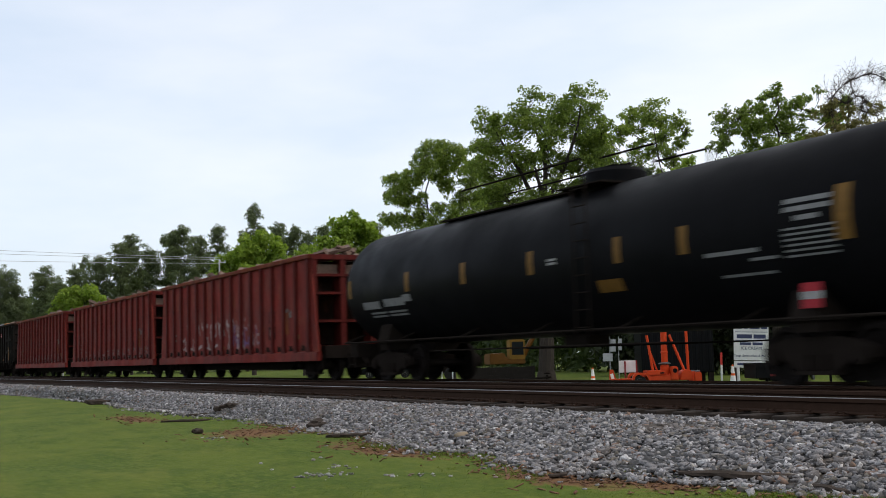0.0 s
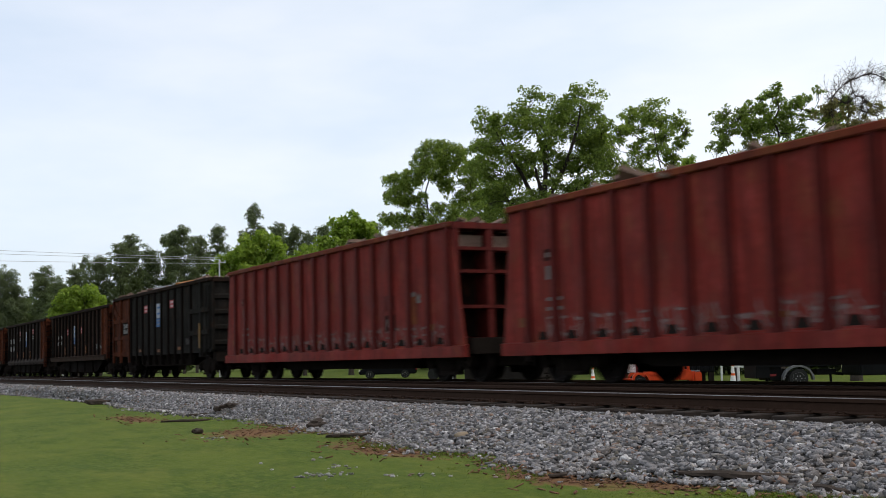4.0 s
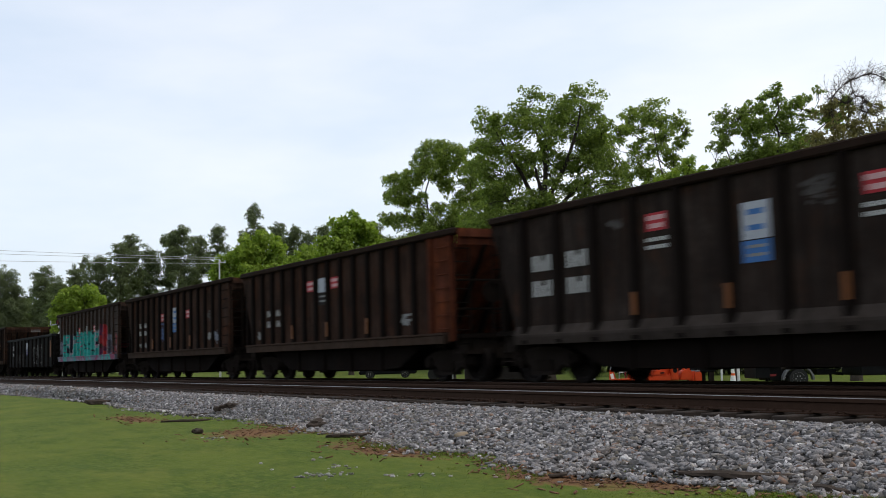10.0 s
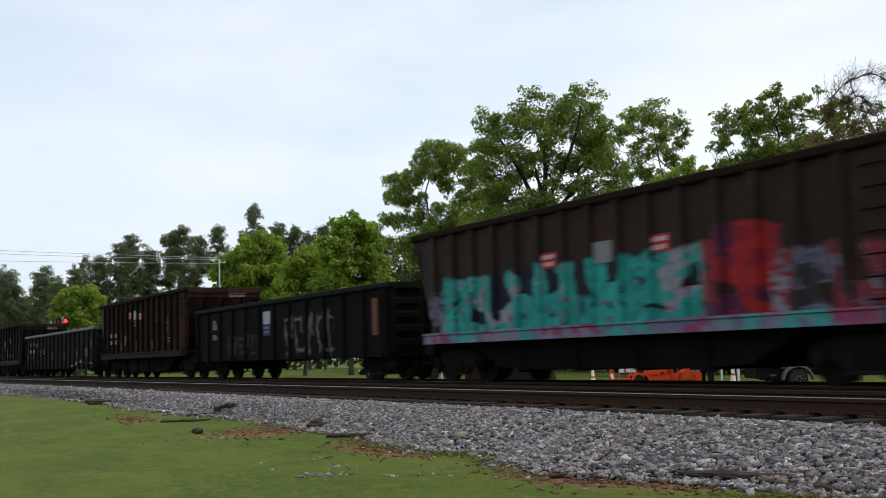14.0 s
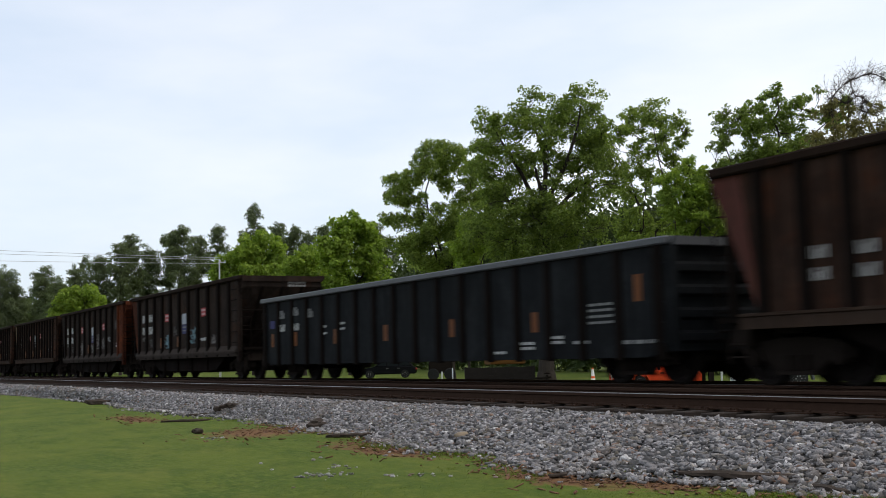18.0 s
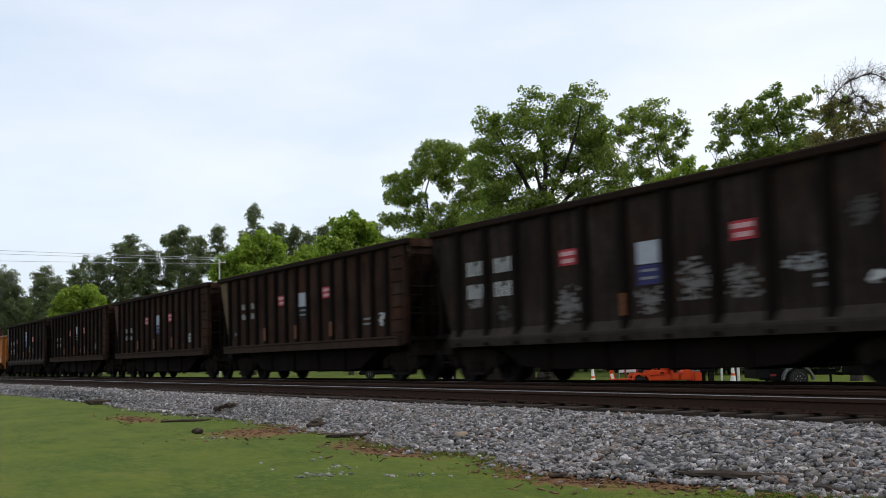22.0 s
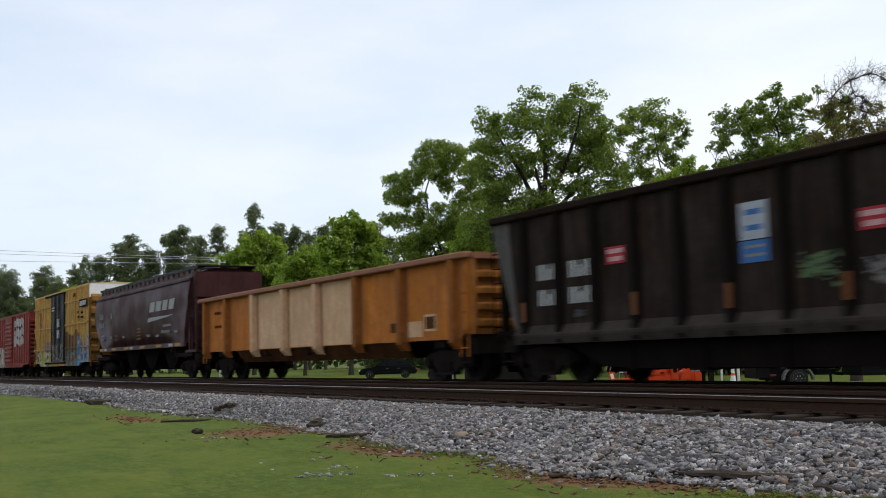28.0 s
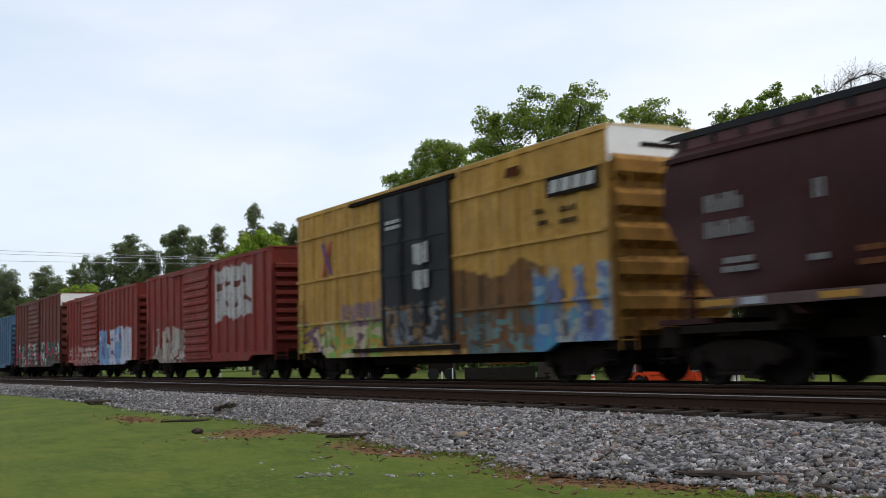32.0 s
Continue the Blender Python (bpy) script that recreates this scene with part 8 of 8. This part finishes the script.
def sedan(m):
    """Dark family car seen from the side."""
    t = thing("car", m, "black estate car parked on grass beyond the railway", "car")
    b = bmesh.new()
    prism(b, ((-2.3, 0.32), (-2.36, 0.62), (-2.25, 0.86), (-1.9, 0.95), (1.0, 0.93), (2.05, 0.80), (2.3, 0.62), (2.32, 0.32)), "y", -0.88, 0.88)
    part("body", soften(b, 0.08, 3), M_CARBODY, t)
    b = bmesh.new()
    prism(b, ((-2.1, 0.9), (-1.75, 1.36), (-1.2, 1.47), (0.1, 1.45), (0.6, 1.3), (1.15, 0.9)), "y", -0.76, 0.76)
    part("cabin", soften(b, 0.08, 3), M_CARBODY, t)
    for pts in (((-1.85, 0.98), (-1.6, 1.30), (-0.95, 1.36), (-0.95, 0.98)), ((-0.87, 0.98), (-0.87, 1.37), (0.02, 1.36), (0.02, 0.98)), ((0.1, 0.98), (0.1, 1.35), (0.5, 1.22), (0.85, 0.98))):
        b = bmesh.new()
        prism(b, pts, "y", -0.775, -0.762)
        part("window", b, M_GLASS, t)
    for x in (-1.4, 1.45):
        for y in (-0.8, 0.8):
            wheel_parts(t, x, y, 0.33, 0.2)
    for x, z, mm in ((2.27, 0.66, M_CONEBAND), (-2.33, 0.72, M_REDPIPE)):
        b = bmesh.new()
        box(b, x - 0.06, x + 0.06, -0.86, -0.55, z - 0.07, z + 0.07)
        part("headlight" if x > 0 else "tail_light", soften(b, 0.02, 1), mm, t)
    for z in (0.78,):
        b = bmesh.new()
        box(b, -1.0, -0.8, -0.9, -0.878, z - 0.02, z + 0.02)
        box(b, -0.1, 0.1, -0.9, -0.878, z - 0.02, z + 0.02)
        part("door_handle", b, M_FENDER, t)


sedan(pose(-82.7, 41.8, -0.3, 0, 0, SIDE_ON) @ Matrix.Diagonal((-1, 1, 1, 1)))

t = thing("farm_wagon", pose(-51.4, 32.9, -0.3, 0, 0, SIDE_ON), "old low wooden trailer with dark board sides", "trailer")
for k in range(3):
    b = bmesh.new()
    box(b, -2.1, 1.6, -0.9, -0.84, 0.38 + k * 0.2, 0.565 + k * 0.2)
    part("side_board", b, M_OLDBOARD, t)
    b = bmesh.new()
    box(b, -2.1, 1.6, 0.84, 0.9, 0.38 + k * 0.2, 0.565 + k * 0.2)
    part("side_board", b, M_OLDBOARD, t)
b = bmesh.new()
box(b, -2.15, 1.65, -0.9, 0.9, 0.30, 0.37)
for x in (-2.05, -0.9, 0.3, 1.5):
    box(b, x - 0.05, x + 0.05, -0.96, -0.9, 0.3, 1.0)
box(b, -2.1, -2.05, -0.84, 0.84, 0.38, 0.9)
part("bed", b, M_OLDBOARD, t)
b = bmesh.new()
rod(b, (1.6, 0, 0.33), (2.5, 0, 0.38), 0.05, n=8)
rod(b, (2.3, 0, 0.0), (2.3, 0, 0.5), 0.06, n=8)
lathe(b, [(0.16, 0.55), (0.2, 0.6), (0.05, 0.65)], "z", 12, (2.3, 0, 0))
part("drawbar", b, M_IRON, t)
for x in (-1.1, 0.6):
    wheel_parts(t, x, -0.7, 0.26, 0.16, M_IRON)
    wheel_parts(t, x, 0.7, 0.26, 0.16, M_IRON)


def digger(m):
    """Yellow backhoe: tracks, body, cab with posts, folded boom."""
    t = thing("excavator", m, "yellow excavator parked under trees", "machine")
    for y in (-0.85, 0.85):
        b = bmesh.new()
        prism(b, ((-1.3, 0.1), (-1.1, 0.0), (1.1, 0.0), (1.3, 0.1), (1.35, 0.4), (1.15, 0.6), (-1.15, 0.6), (-1.35, 0.4)), "y", y - 0.2, y + 0.2)
        part("track", b, M_IRON, t)
    b = bmesh.new()
    prism(b, ((-1.35, 1.02), (1.0, 1.02), (1.0, 1.3), (-0.2, 1.3), (-0.4, 1.75), (-1.35, 1.7)), "y", -0.95, 0.95)
    part("body", soften(b, 0.05, 2), M_YELLOW, t)
    b = bmesh.new()
    box(b, 0.0, 1.0, -0.95, 0.1, 1.26, 2.6)
    cab = part("cab", soften(b, 0.06, 2), M_YELLOWCAB, t)
    b = bmesh.new()
    box(b, 0.12, 0.88, -0.965, -0.952, 1.6, 2.45)
    part("window", b, M_GLASS, cab)
    b = bmesh.new()
    limb(b, [(0.9, 0.4, 1.1), (2.0, 0.4, 2.9), (3.0, 0.4, 2.7)], 0.2, 0.14, 6)
    limb(b, [(3.0, 0.4, 2.75), (2.8, 0.4, 1.2)], 0.14, 0.1, 6)
    part("boom", b, M_YELLOW, t)
    b = bmesh.new()
    prism(b, ((2.6, 1.3), (3.1, 1.2), (3.0, 0.6), (2.4, 0.5)), "y", 0.0, 0.8)
    part("bucket", b, M_IRON, t)


digger(pose(-63.0, 40.6, -0.3, 0, 0, SIDE_ON + 10))
t = thing("loader", pose(-69.6, 39.4, -0.3, 0, 0, SIDE_ON), "small yellow loader standing in the shade", "machine")
b = bmesh.new()
box(b, -0.9, 0.7, -0.6, 0.6, 0.45, 1.32)
part("body", soften(b, 0.06, 2), M_IRON, t)
b = bmesh.new()
prism(b, ((-0.5, 1.3), (-0.4, 1.85), (0.45, 1.85), (0.6, 1.3)), "y", -0.55, 0.55)
part("cab", soften(b, 0.05, 2), M_YELLOWCAB, t)
for x in (-0.6, 0.55):
    wheel_parts(t, x, -0.65, 0.4, 0.26, M_IRON)
    wheel_parts(t, x, 0.65, 0.4, 0.26, M_IRON)

# road-crossing signal and utility pole, far down the line
t = thing("crossing_signal", pose(-109.5, 21.6, -0.25, 0, 0, SIDE_ON - 20), "road crossing signal with red lamps lit on a steel mast", "signal")
b = bmesh.new()
rod(b, (0, 0, 0), (0, 0, 6.2), 0.09, n=10)
rod(b, (0, 0, 0), (0, 0, 0.5), 0.22, 0.12, n=10)
part("mast", b, M_GALV, t)
for a in (-42, 42):
    b = bmesh.new()
    box(b, -0.6, 0.6, -0.14, -0.11, -0.1, 0.1, pose(0, 0, 5.0, 0, a, 0))
    part("crossbuck", b, M_CONEBAND, t)
b = bmesh.new()
rod(b, (-1.3, -0.12, 5.45), (0.75, -0.12, 5.75), 0.05, n=8)
rod(b, (-1.3, -0.12, 5.45), (-1.3, -0.12, 5.9), 0.05, n=8)
part("arm", b, M_GALV, t)
for x, z, mm in ((-0.35, 5.72, M_OFFLAMP), (0.45, 5.8, M_REDLAMP)):
    b = bmesh.new()
    lathe(b, [(0.34, -0.16), (0.34, -0.14), (0.05, -0.10)], "y", 18, (x, 0, z))
    sh = part("shield", b, M_IRON, t)
    b = bmesh.new()
    lathe(b, [(0.19, -0.22), (0.21, -0.18), (0.05, -0.17)], "y", 18, (x, 0, z))
    part("lamp", b, mm, sh)

t = thing("utility_pole", pose(-116.6, 39.1, -0.3, 0, 0, SIDE_ON), "slender pale utility pole with a short cross-arm", "pole")
b = bmesh.new()
rod(b, (0, 0, -0.1), (0, 0, 12.6), 0.12, 0.08, n=10)
part("pole", b, M_POLE, t)
b = bmesh.new()
box(b, -0.1, 0.7, -0.05, 0.05, 12.2, 12.3)
for x in (0.1, 0.6):
    rod(b, (x, 0, 12.32), (x, 0, 12.5), 0.05, n=6)
part("cross_arm", b, M_POLE, t)


def wire(p, q, sag, name="power_line"):
    b = bmesh.new()
    pts = []
    for i in range(15):
        k = i / 14
        pts.append((p[0] + (q[0] - p[0]) * k, p[1] + (q[1] - p[1]) * k, p[2] + (q[2] - p[2]) * k - 4 * sag * k * (1 - k)))
    limb(b, pts, 0.02, 0.02, 4)
    return tagged(part(name, b, M_WIRE), "thin overhead power wire strung between poles", "wire", "overhead wires")


for dz, dy in ((0.0, 0.0), (-0.5, 0.8), (-1.5, 1.4)):
    wire((-128.0, -1.5 + dy, 14.4 + dz), (-116.6, 39.1, 12.45 + 0.4 * dz), 0.15)


# ---- ballast stones, grass, debris ----
def stone_shapes(count, rng, bulge=True):
    """Broken rock: rough cubes, every corner pushed in or out, the nearer ones with bulging faces."""
    v = np.array([(x, y, z) for x in (-1, 1) for y in (-1, 1) for z in (-1, 1)], float) * 0.62
    quads = ((0, 1, 3, 2), (4, 6, 7, 5), (0, 4, 5, 1), (2, 3, 7, 6), (0, 2, 6, 4), (1, 5, 7, 3))
    if not bulge:
        f = np.array([t for a, b, c, d in quads for t in ((a, b, c), (a, c, d))])
        return v[None] * rng.uniform(0.55, 1.3, (count, 8, 1)) * rng.uniform(0.65, 1.4, (count, 1, 3)) + rng.normal(size=(count, 8, 3)) * 0.12, f
    v = np.concatenate([v, [1.18 * v[list(q)].mean(0) for q in quads]])
    f = np.array([(q[i], q[(i + 1) % 4], 8 + k) for k, q in enumerate(quads) for i in range(4)])
    out = v[None] * rng.uniform(0.5, 1.35, (count, 14, 1)) * rng.uniform(0.6, 1.4, (count, 1, 3)) + rng.normal(size=(count, 14, 3)) * 0.13
    return out, f


def turn_all(pts, rng):
    n = len(pts)
    yaw, tilt, lean = rng.uniform(0, 2 * math.pi, n), rng.normal(size=n) * 0.4, rng.uniform(0, 2 * math.pi, n)
    # a turn about the upright axis, then a slight tilt about a level one
    c, s, ct, st = np.cos(yaw / 2), np.sin(yaw / 2), np.cos(tilt / 2), np.sin(tilt / 2)
    ax, ay = np.cos(lean) * st, np.sin(lean) * st
    w, x, y, z = ct * c, ax * c + ay * s, ay * c - ax * s, ct * s
    m = np.stack([1 - 2 * (y * y + z * z), 2 * (x * y - z * w), 2 * (x * z + y * w), 2 * (x * y + z * w), 1 - 2 * (x * x + z * z), 2 * (y * z - x * w),
                  2 * (x * z - y * w), 2 * (y * z + x * w), 1 - 2 * (x * x + y * y)], 1).reshape(n, 3, 3)
    return np.einsum("nij,nkj->nki", m, pts)


BED_Y = np.linspace(6.6, 19.6, 400)
BED_Z = np.array([bed_height(y) for y in BED_Y])


def spread_stones(x0, x1, y0, y1, per_m2, size, rng):
    n = int((x1 - x0) * (y1 - y0) * per_m2)
    x, y = rng.uniform(x0, x1, n), rng.uniform(y0, y1, n)
    z = np.interp(y, BED_Y, BED_Z)
    return np.column_stack([x, y, z]), size * rng.uniform(0.55, 1.35, n) ** 1.2


def lay_stones(sets, rng, bulge):
    """Vertices and triangles of stones lying on the bed, sunk into one another."""
    p = np.concatenate([q[0] for q in sets])
    r = np.concatenate([q[1] for q in sets])
    for i in np.nonzero(p[:, 1] < 7.4)[0]:
        p[i, 2] = ground_height(p[i, 0], p[i, 1]) + 0.005
    # the toe of the stones wanders in and out of the lawn
    wander = np.array([toe_shift(a) for a in p[:, 0]])
    p[:, 1] += np.clip((8.8 - p[:, 1]) / 1.4, 0, 1) * wander
    base, f = stone_shapes(len(p), rng, bulge)
    v = turn_all(base * r[:, None, None] * np.array([1.3, 1.0, 0.66]), rng) + p[:, None, :]
    v[:, :, 2] += 0.006 + np.abs(rng.normal(size=(len(p), 1))) * 0.009
    return v.reshape(-1, 3), (f[None] + base.shape[1] * np.arange(len(p))[:, None, None]).reshape(-1, 3)


def build_stones():
    rng = np.random.default_rng(3)
    near = [spread_stones(-15, -3.5, 7.2, 9.45, 620, 0.0315, rng), spread_stones(-16, -3.5, 6.95, 7.3, 40, 0.028, rng)]
    far = [spread_stones(-34, -15, 7.2, 9.5, 520, 0.032, rng), spread_stones(-80, -34, 7.2, 9.5, 95, 0.052, rng),
           spread_stones(-24, -4, 10.3, 14.2, 45, 0.045, rng), spread_stones(-34, -16, 6.8, 7.3, 30, 0.031, rng)]
    v, faces = lay_stones(near, rng, True)
    v2, faces2 = lay_stones(far, rng, False)
    faces = np.concatenate([faces, faces2 + len(v)])
    v = np.concatenate([v, v2])
    ob = new("ballast_stones", fast_mesh("ballast_stones", v.reshape(-1, 3), faces))
    ob.data.materials.append(M_STONE)
    ob.parent = bed
    tagged(ob, "grey crushed granite ballast stones", kind="stuff")
    # the nearest stones, one by one
    kinds, f = stone_shapes(8, rng)
    meshes = []
    for k in kinds:
        me = fast_mesh("stone", k * np.array([1.25, 1.0, 0.75]), f)
        me.materials.append(M_STONE)
        meshes.append(me)
    for i in range(280):
        x, y = rng.uniform(-12.5, -5.5), rng.uniform(7.05, 9.2)
        o = new("stone", meshes[i % 8])
        o.parent = bed
        s = rng.uniform(0.026, 0.046)
        o.matrix_basis = pose(x, y, surface(x, y) + 0.012, *rng.uniform(-40, 40, 2), rng.uniform(0, 360)) @ Matrix.Diagonal((s, s, s, 1))


build_stones()


def build_grass():
    """Short blades, thick near the camera and thinner with distance, none on the bare soil."""
    rng = np.random.default_rng(4)
    sets = []
    for x0, x1, y0, y1, per in ((-11, -3.5, 1.2, 7.6, 1100), (-20, -11, 6.6, 7.6, 300)):
        n = int((x1 - x0) * (y1 - y0) * per)
        sets.append(np.column_stack([rng.uniform(x0, x1, n), rng.uniform(y0, y1, n), np.full(n, 0.75 if x0 > -13 else 1.0)]))
    p = np.concatenate(sets)
    dens = np.array([noise.noise((a * 0.8, b * 1.2, 6)) for a, b in p[:, :2]])
    # long straggling blades in clumps along the foot of the stones
    n = 30000
    q = np.column_stack([-4 - 20 * rng.random(n) ** 1.3, 7.12 + rng.normal(size=n) * 0.2, rng.uniform(1.3, 3.0, n)])
    q[:, 1] += [toe_shift(a) for a in q[:, 0]]
    clump = np.array([noise.noise((a * 1.1, b * 1.6, 16)) + 0.7 * noise.noise((a * 4.5, b * 5.0, 3)) for a, b in q[:, :2]])
    q = q[clump > 0.22]
    edge = len(p)
    p = np.concatenate([p, q])
    dens = np.concatenate([dens, np.full(len(q), 0.3)])
    toe = 7.25 + np.array([toe_shift(a) for a in p[:, 0]])
    keep = (p[:, 1] < toe + 0.25 * rng.normal(size=len(p))) & (dens + 0.4 * rng.normal(size=len(p)) > -0.35 + 0.5 * np.clip(p[:, 1] - 6.4, 0, 1))
    keep[edge:] = True
    for cx, cy, rx, ry in BARE:
        keep[:edge] &= (((p[:, 0] - cx) / rx) ** 2 + ((p[:, 1] - cy) / ry) ** 2 > rng.uniform(0.1, 1.1, len(p)))[:edge]
    p, dens = p[keep], dens[keep]
    n = len(p)
    z = np.array([surface(a, b) for a, b in p[:, :2]])
    h = rng.uniform(0.007, 0.018, n) * p[:, 2] * (1 + 0.6 * np.clip(dens, 0, 1))
    w = 0.0035 * np.minimum(p[:, 2], 1.4) ** 1.5 * rng.uniform(0.7, 1.5, n)
    a = rng.uniform(0, math.pi, n)
    lean = rng.normal(size=(n, 2)) * h[:, None] * 1.8
    base = np.column_stack([p[:, 0], p[:, 1], z - 0.003])
    d = np.column_stack([np.cos(a) * w, np.sin(a) * w, np.zeros(n)])
    tip = base + np.column_stack([lean, h])
    v = np.stack([base - d, base + d, tip], 1).reshape(-1, 3)
    ob = new("grass", fast_mesh("grass", v, np.arange(3 * n).reshape(-1, 3)))
    ob.data.materials.append(M_GRASS)
    tagged(ob, "short mown green grass", "grass", kind="stuff")


build_grass()


def driftwood(x, y, length, radius, yaw, seed, label, name="log"):
    """A split, weathered piece of wood lying on the ground."""
    rng = np.random.default_rng(seed)
    b = bmesh.new()
    n = 7
    rings = []
    steps = 7
    for k in range(steps + 1):
        t = k / steps
        r = radius * (0.35 + 0.65 * math.sin(math.pi * (0.12 + 0.76 * t))) * rng.uniform(0.8, 1.15)
        c = np.array([(t - 0.5) * length, rng.normal() * radius * 0.35, radius * 0.35 + abs(rng.normal()) * radius * 0.15])
        rings.append([b.verts.new(tuple(c + np.array([rng.normal() * 0.01, r * math.cos(2 * math.pi * i / n) * rng.uniform(0.8, 1.25), 0.7 * r * math.sin(2 * math.pi * i / n)]))) for i in range(n)])
    for p, q in zip(rings, rings[1:]):
        for i in range(n):
            b.faces.new((p[i], p[(i + 1) % n], q[(i + 1) % n], q[i]))
    b.faces.new(rings[0][::-1])
    b.faces.new(rings[-1])
    z = surface(x, y)
    ob = part(name, b, M_WOOD, at=pose(x, y, z + 0.01, 0, 0, yaw))
    return tagged(ob, label, "wood", "wood scraps by the ballast")


M_BARKCHIP = plain("reddish_bark_chip", (0.16, 0.085, 0.05), 0.9, 0, 0.45, 12, 0.6)
driftwood(-7.65, 7.33, 1.15, 0.055, 23, 1, "long grey split log lying along the ballast edge")
driftwood(-6.7, 7.4, 0.55, 0.04, -12, 2, "grey weathered branch on stones")
driftwood(-6.55, 7.33, 0.5, 0.028, 20, 9, "thin grey stick on stones", "stick")
driftwood(-24.4, 8.47, 0.6, 0.09, 55, 3, "dark rotten chunk of tie wood at the ballast")
driftwood(-24.9, 8.3, 0.5, 0.10, 130, 13, "dark rotten chunk of tie wood at the ballast")
driftwood(-25.2, 8.1, 0.75, 0.05, 70, 14, "brown bark strip in the grass", "stick")
driftwood(-18.75, 8.03, 0.5, 0.10, 150, 4, "dark splintered stump of wood on stones")
driftwood(-18.2, 7.85, 0.4, 0.09, 80, 15, "dark splintered stump of wood on stones")
driftwood(-23.3, 7.06, 1.0, 0.04, 75, 5, "thin dark stick in the grass", "stick")
driftwood(-23.8, 9.25, 0.45, 0.03, 20, 16, "short dark stick on top of the stones", "stick")
driftwood(-36.0, 8.15, 0.8, 0.14, 70, 6, "dark brown wood chunk at the grass edge")
driftwood(-15.95, 7.4, 0.75, 0.05, 62, 7, "brown bark strip in the grass", "stick")
driftwood(-19.5, 6.13, 0.24, 0.075, 10, 8, "dark wood lump in the grass")
driftwood(-9.2, 6.55, 0.4, 0.035, 95, 10, "brown bark piece on bare soil", "stick")
driftwood(-9.75, 6.62, 0.35, 0.03, 40, 17, "brown bark piece on bare soil", "stick")


def bark_litter():
    """Flakes of bark and dead leaf strewn over the bare soil and the foot of the stones."""
    rng = np.random.default_rng(52)
    spots = []
    for cx, cy, rx, ry in BARE:
        n = int(90 + 60 * rx * ry)
        spots.append(np.column_stack([cx + rng.normal(size=n) * rx * 0.6, cy + rng.normal(size=n) * ry * 0.7]))
    n = 420
    x = -4.5 - 17 * rng.random(n)
    spots.append(np.column_stack([x, [toe_shift(a) + 7.1 + b for a, b in zip(x, rng.normal(size=n) * 0.16)]]))
    p = np.concatenate(spots)
    n = len(p)
    v = np.array([(a, b, c) for a in (-1, 1) for b in (-1, 1) for c in (-1, 1)], float)
    v = v[None] * np.column_stack([rng.uniform(0.012, 0.055, n), rng.uniform(0.006, 0.017, n), rng.uniform(0.002, 0.006, n)])[:, None, :] * rng.uniform(0.6, 1.3, (n, 8, 1))
    v = turn_all(v, rng) + np.array([(a, b, surface(a, b) + 0.012) for a, b in p])[:, None, :]
    quads = np.array(((0, 1, 3, 2), (4, 6, 7, 5), (0, 4, 5, 1), (2, 3, 7, 6), (0, 2, 6, 4), (1, 5, 7, 3)))
    ob = new("bark_litter", fast_mesh("bark_litter", v.reshape(-1, 3), (quads[None] + 8 * np.arange(n)[:, None, None]).reshape(-1, 4)))
    ob.data.materials.append(M_BARKCHIP)
    tagged(ob, "brown bark flakes and dead leaves on soil", "litter", kind="stuff")


bark_litter()

# a broad flat rock among the ballast
rng = np.random.default_rng(33)
rock_shape, rock_faces = stone_shapes(1, rng)
rock = new("flat_rock", fast_mesh("flat_rock", rock_shape[0] * np.array([0.15, 0.11, 0.06]), rock_faces))
rock.data.materials.append(plain("tan_rock", (0.25, 0.195, 0.135), 0.9, 0, 0.4, 9, 0.5))
rock.matrix_basis = pose(-13.1, 7.68, surface(-13.1, 7.68) + 0.035, 6, -4, 30)
tagged(rock, "broad flat tan rock lying among grey ballast", "rock")

# pebbles strewn over the lawn
rng = np.random.default_rng(21)
kinds, stone_faces = stone_shapes(6, rng)
pebbles = []
for k in kinds:
    me = fast_mesh("pebble", k * np.array([1.2, 1.0, 0.6]), stone_faces)
    me.materials.append(M_PEBBLE)
    pebbles.append(me)
for i in range(120):
    spot = rng.choice(8, p=(0.3, 0.1, 0.2, 0.06, 0.08, 0.06, 0.12, 0.08))
    cx, cy, sx, sy = ((-11.6, 5.04, 0.16, 0.13), (-18.2, 5.93, 0.25, 0.1), (-13.4, 6.75, 0.8, 0.14), (-10.85, 5.48, 0.08, 0.06),
                      (-10.6, 5.68, 0.12, 0.1), (-12.3, 5.55, 0.15, 0.08), (-9.2, 6.4, 0.5, 0.2), (-11.0, 5.4, 1.4, 0.5))[spot]
    x, y = cx + rng.normal() * sx, cy + rng.normal() * sy
    if not 1.5 < y < 7.6:
        continue
    s = rng.uniform(0.010, 0.028)
    o = new("pebble", pebbles[i % 6])
    o.matrix_basis = pose(x, y, ground_height(x, y) + s * 0.35, 0, 0, rng.uniform(0, 360)) @ Matrix.Diagonal((s, s, s, 1))
    tagged(o, "pale ballast pebble strayed onto the lawn", "stone", "pebbles on the lawn")


# ---- what moves ----
def motions():
    """The train rolls by at a steady pace; its wheels turn with it."""
    for car, centre in CARS:
        rows = []
        for k in range(17):
            t = SECONDS * k / 16
            rows.append((t, pose(centre + SPEED * (t - 16.0), TRAIN_Y, RAIL)))
        walk(car, rows)
    step = 2.0 / FPS
    turn = math.degrees(SPEED * step / WHEEL_R)
    for n, (wheel, dx) in enumerate(WHEELSETS):
        walk(wheel, [(k * step, pose(dx, 0, WHEEL_R, 0, 37 * n + turn * k, 0)) for k in range(int(SECONDS / step) + 1)])


motions()
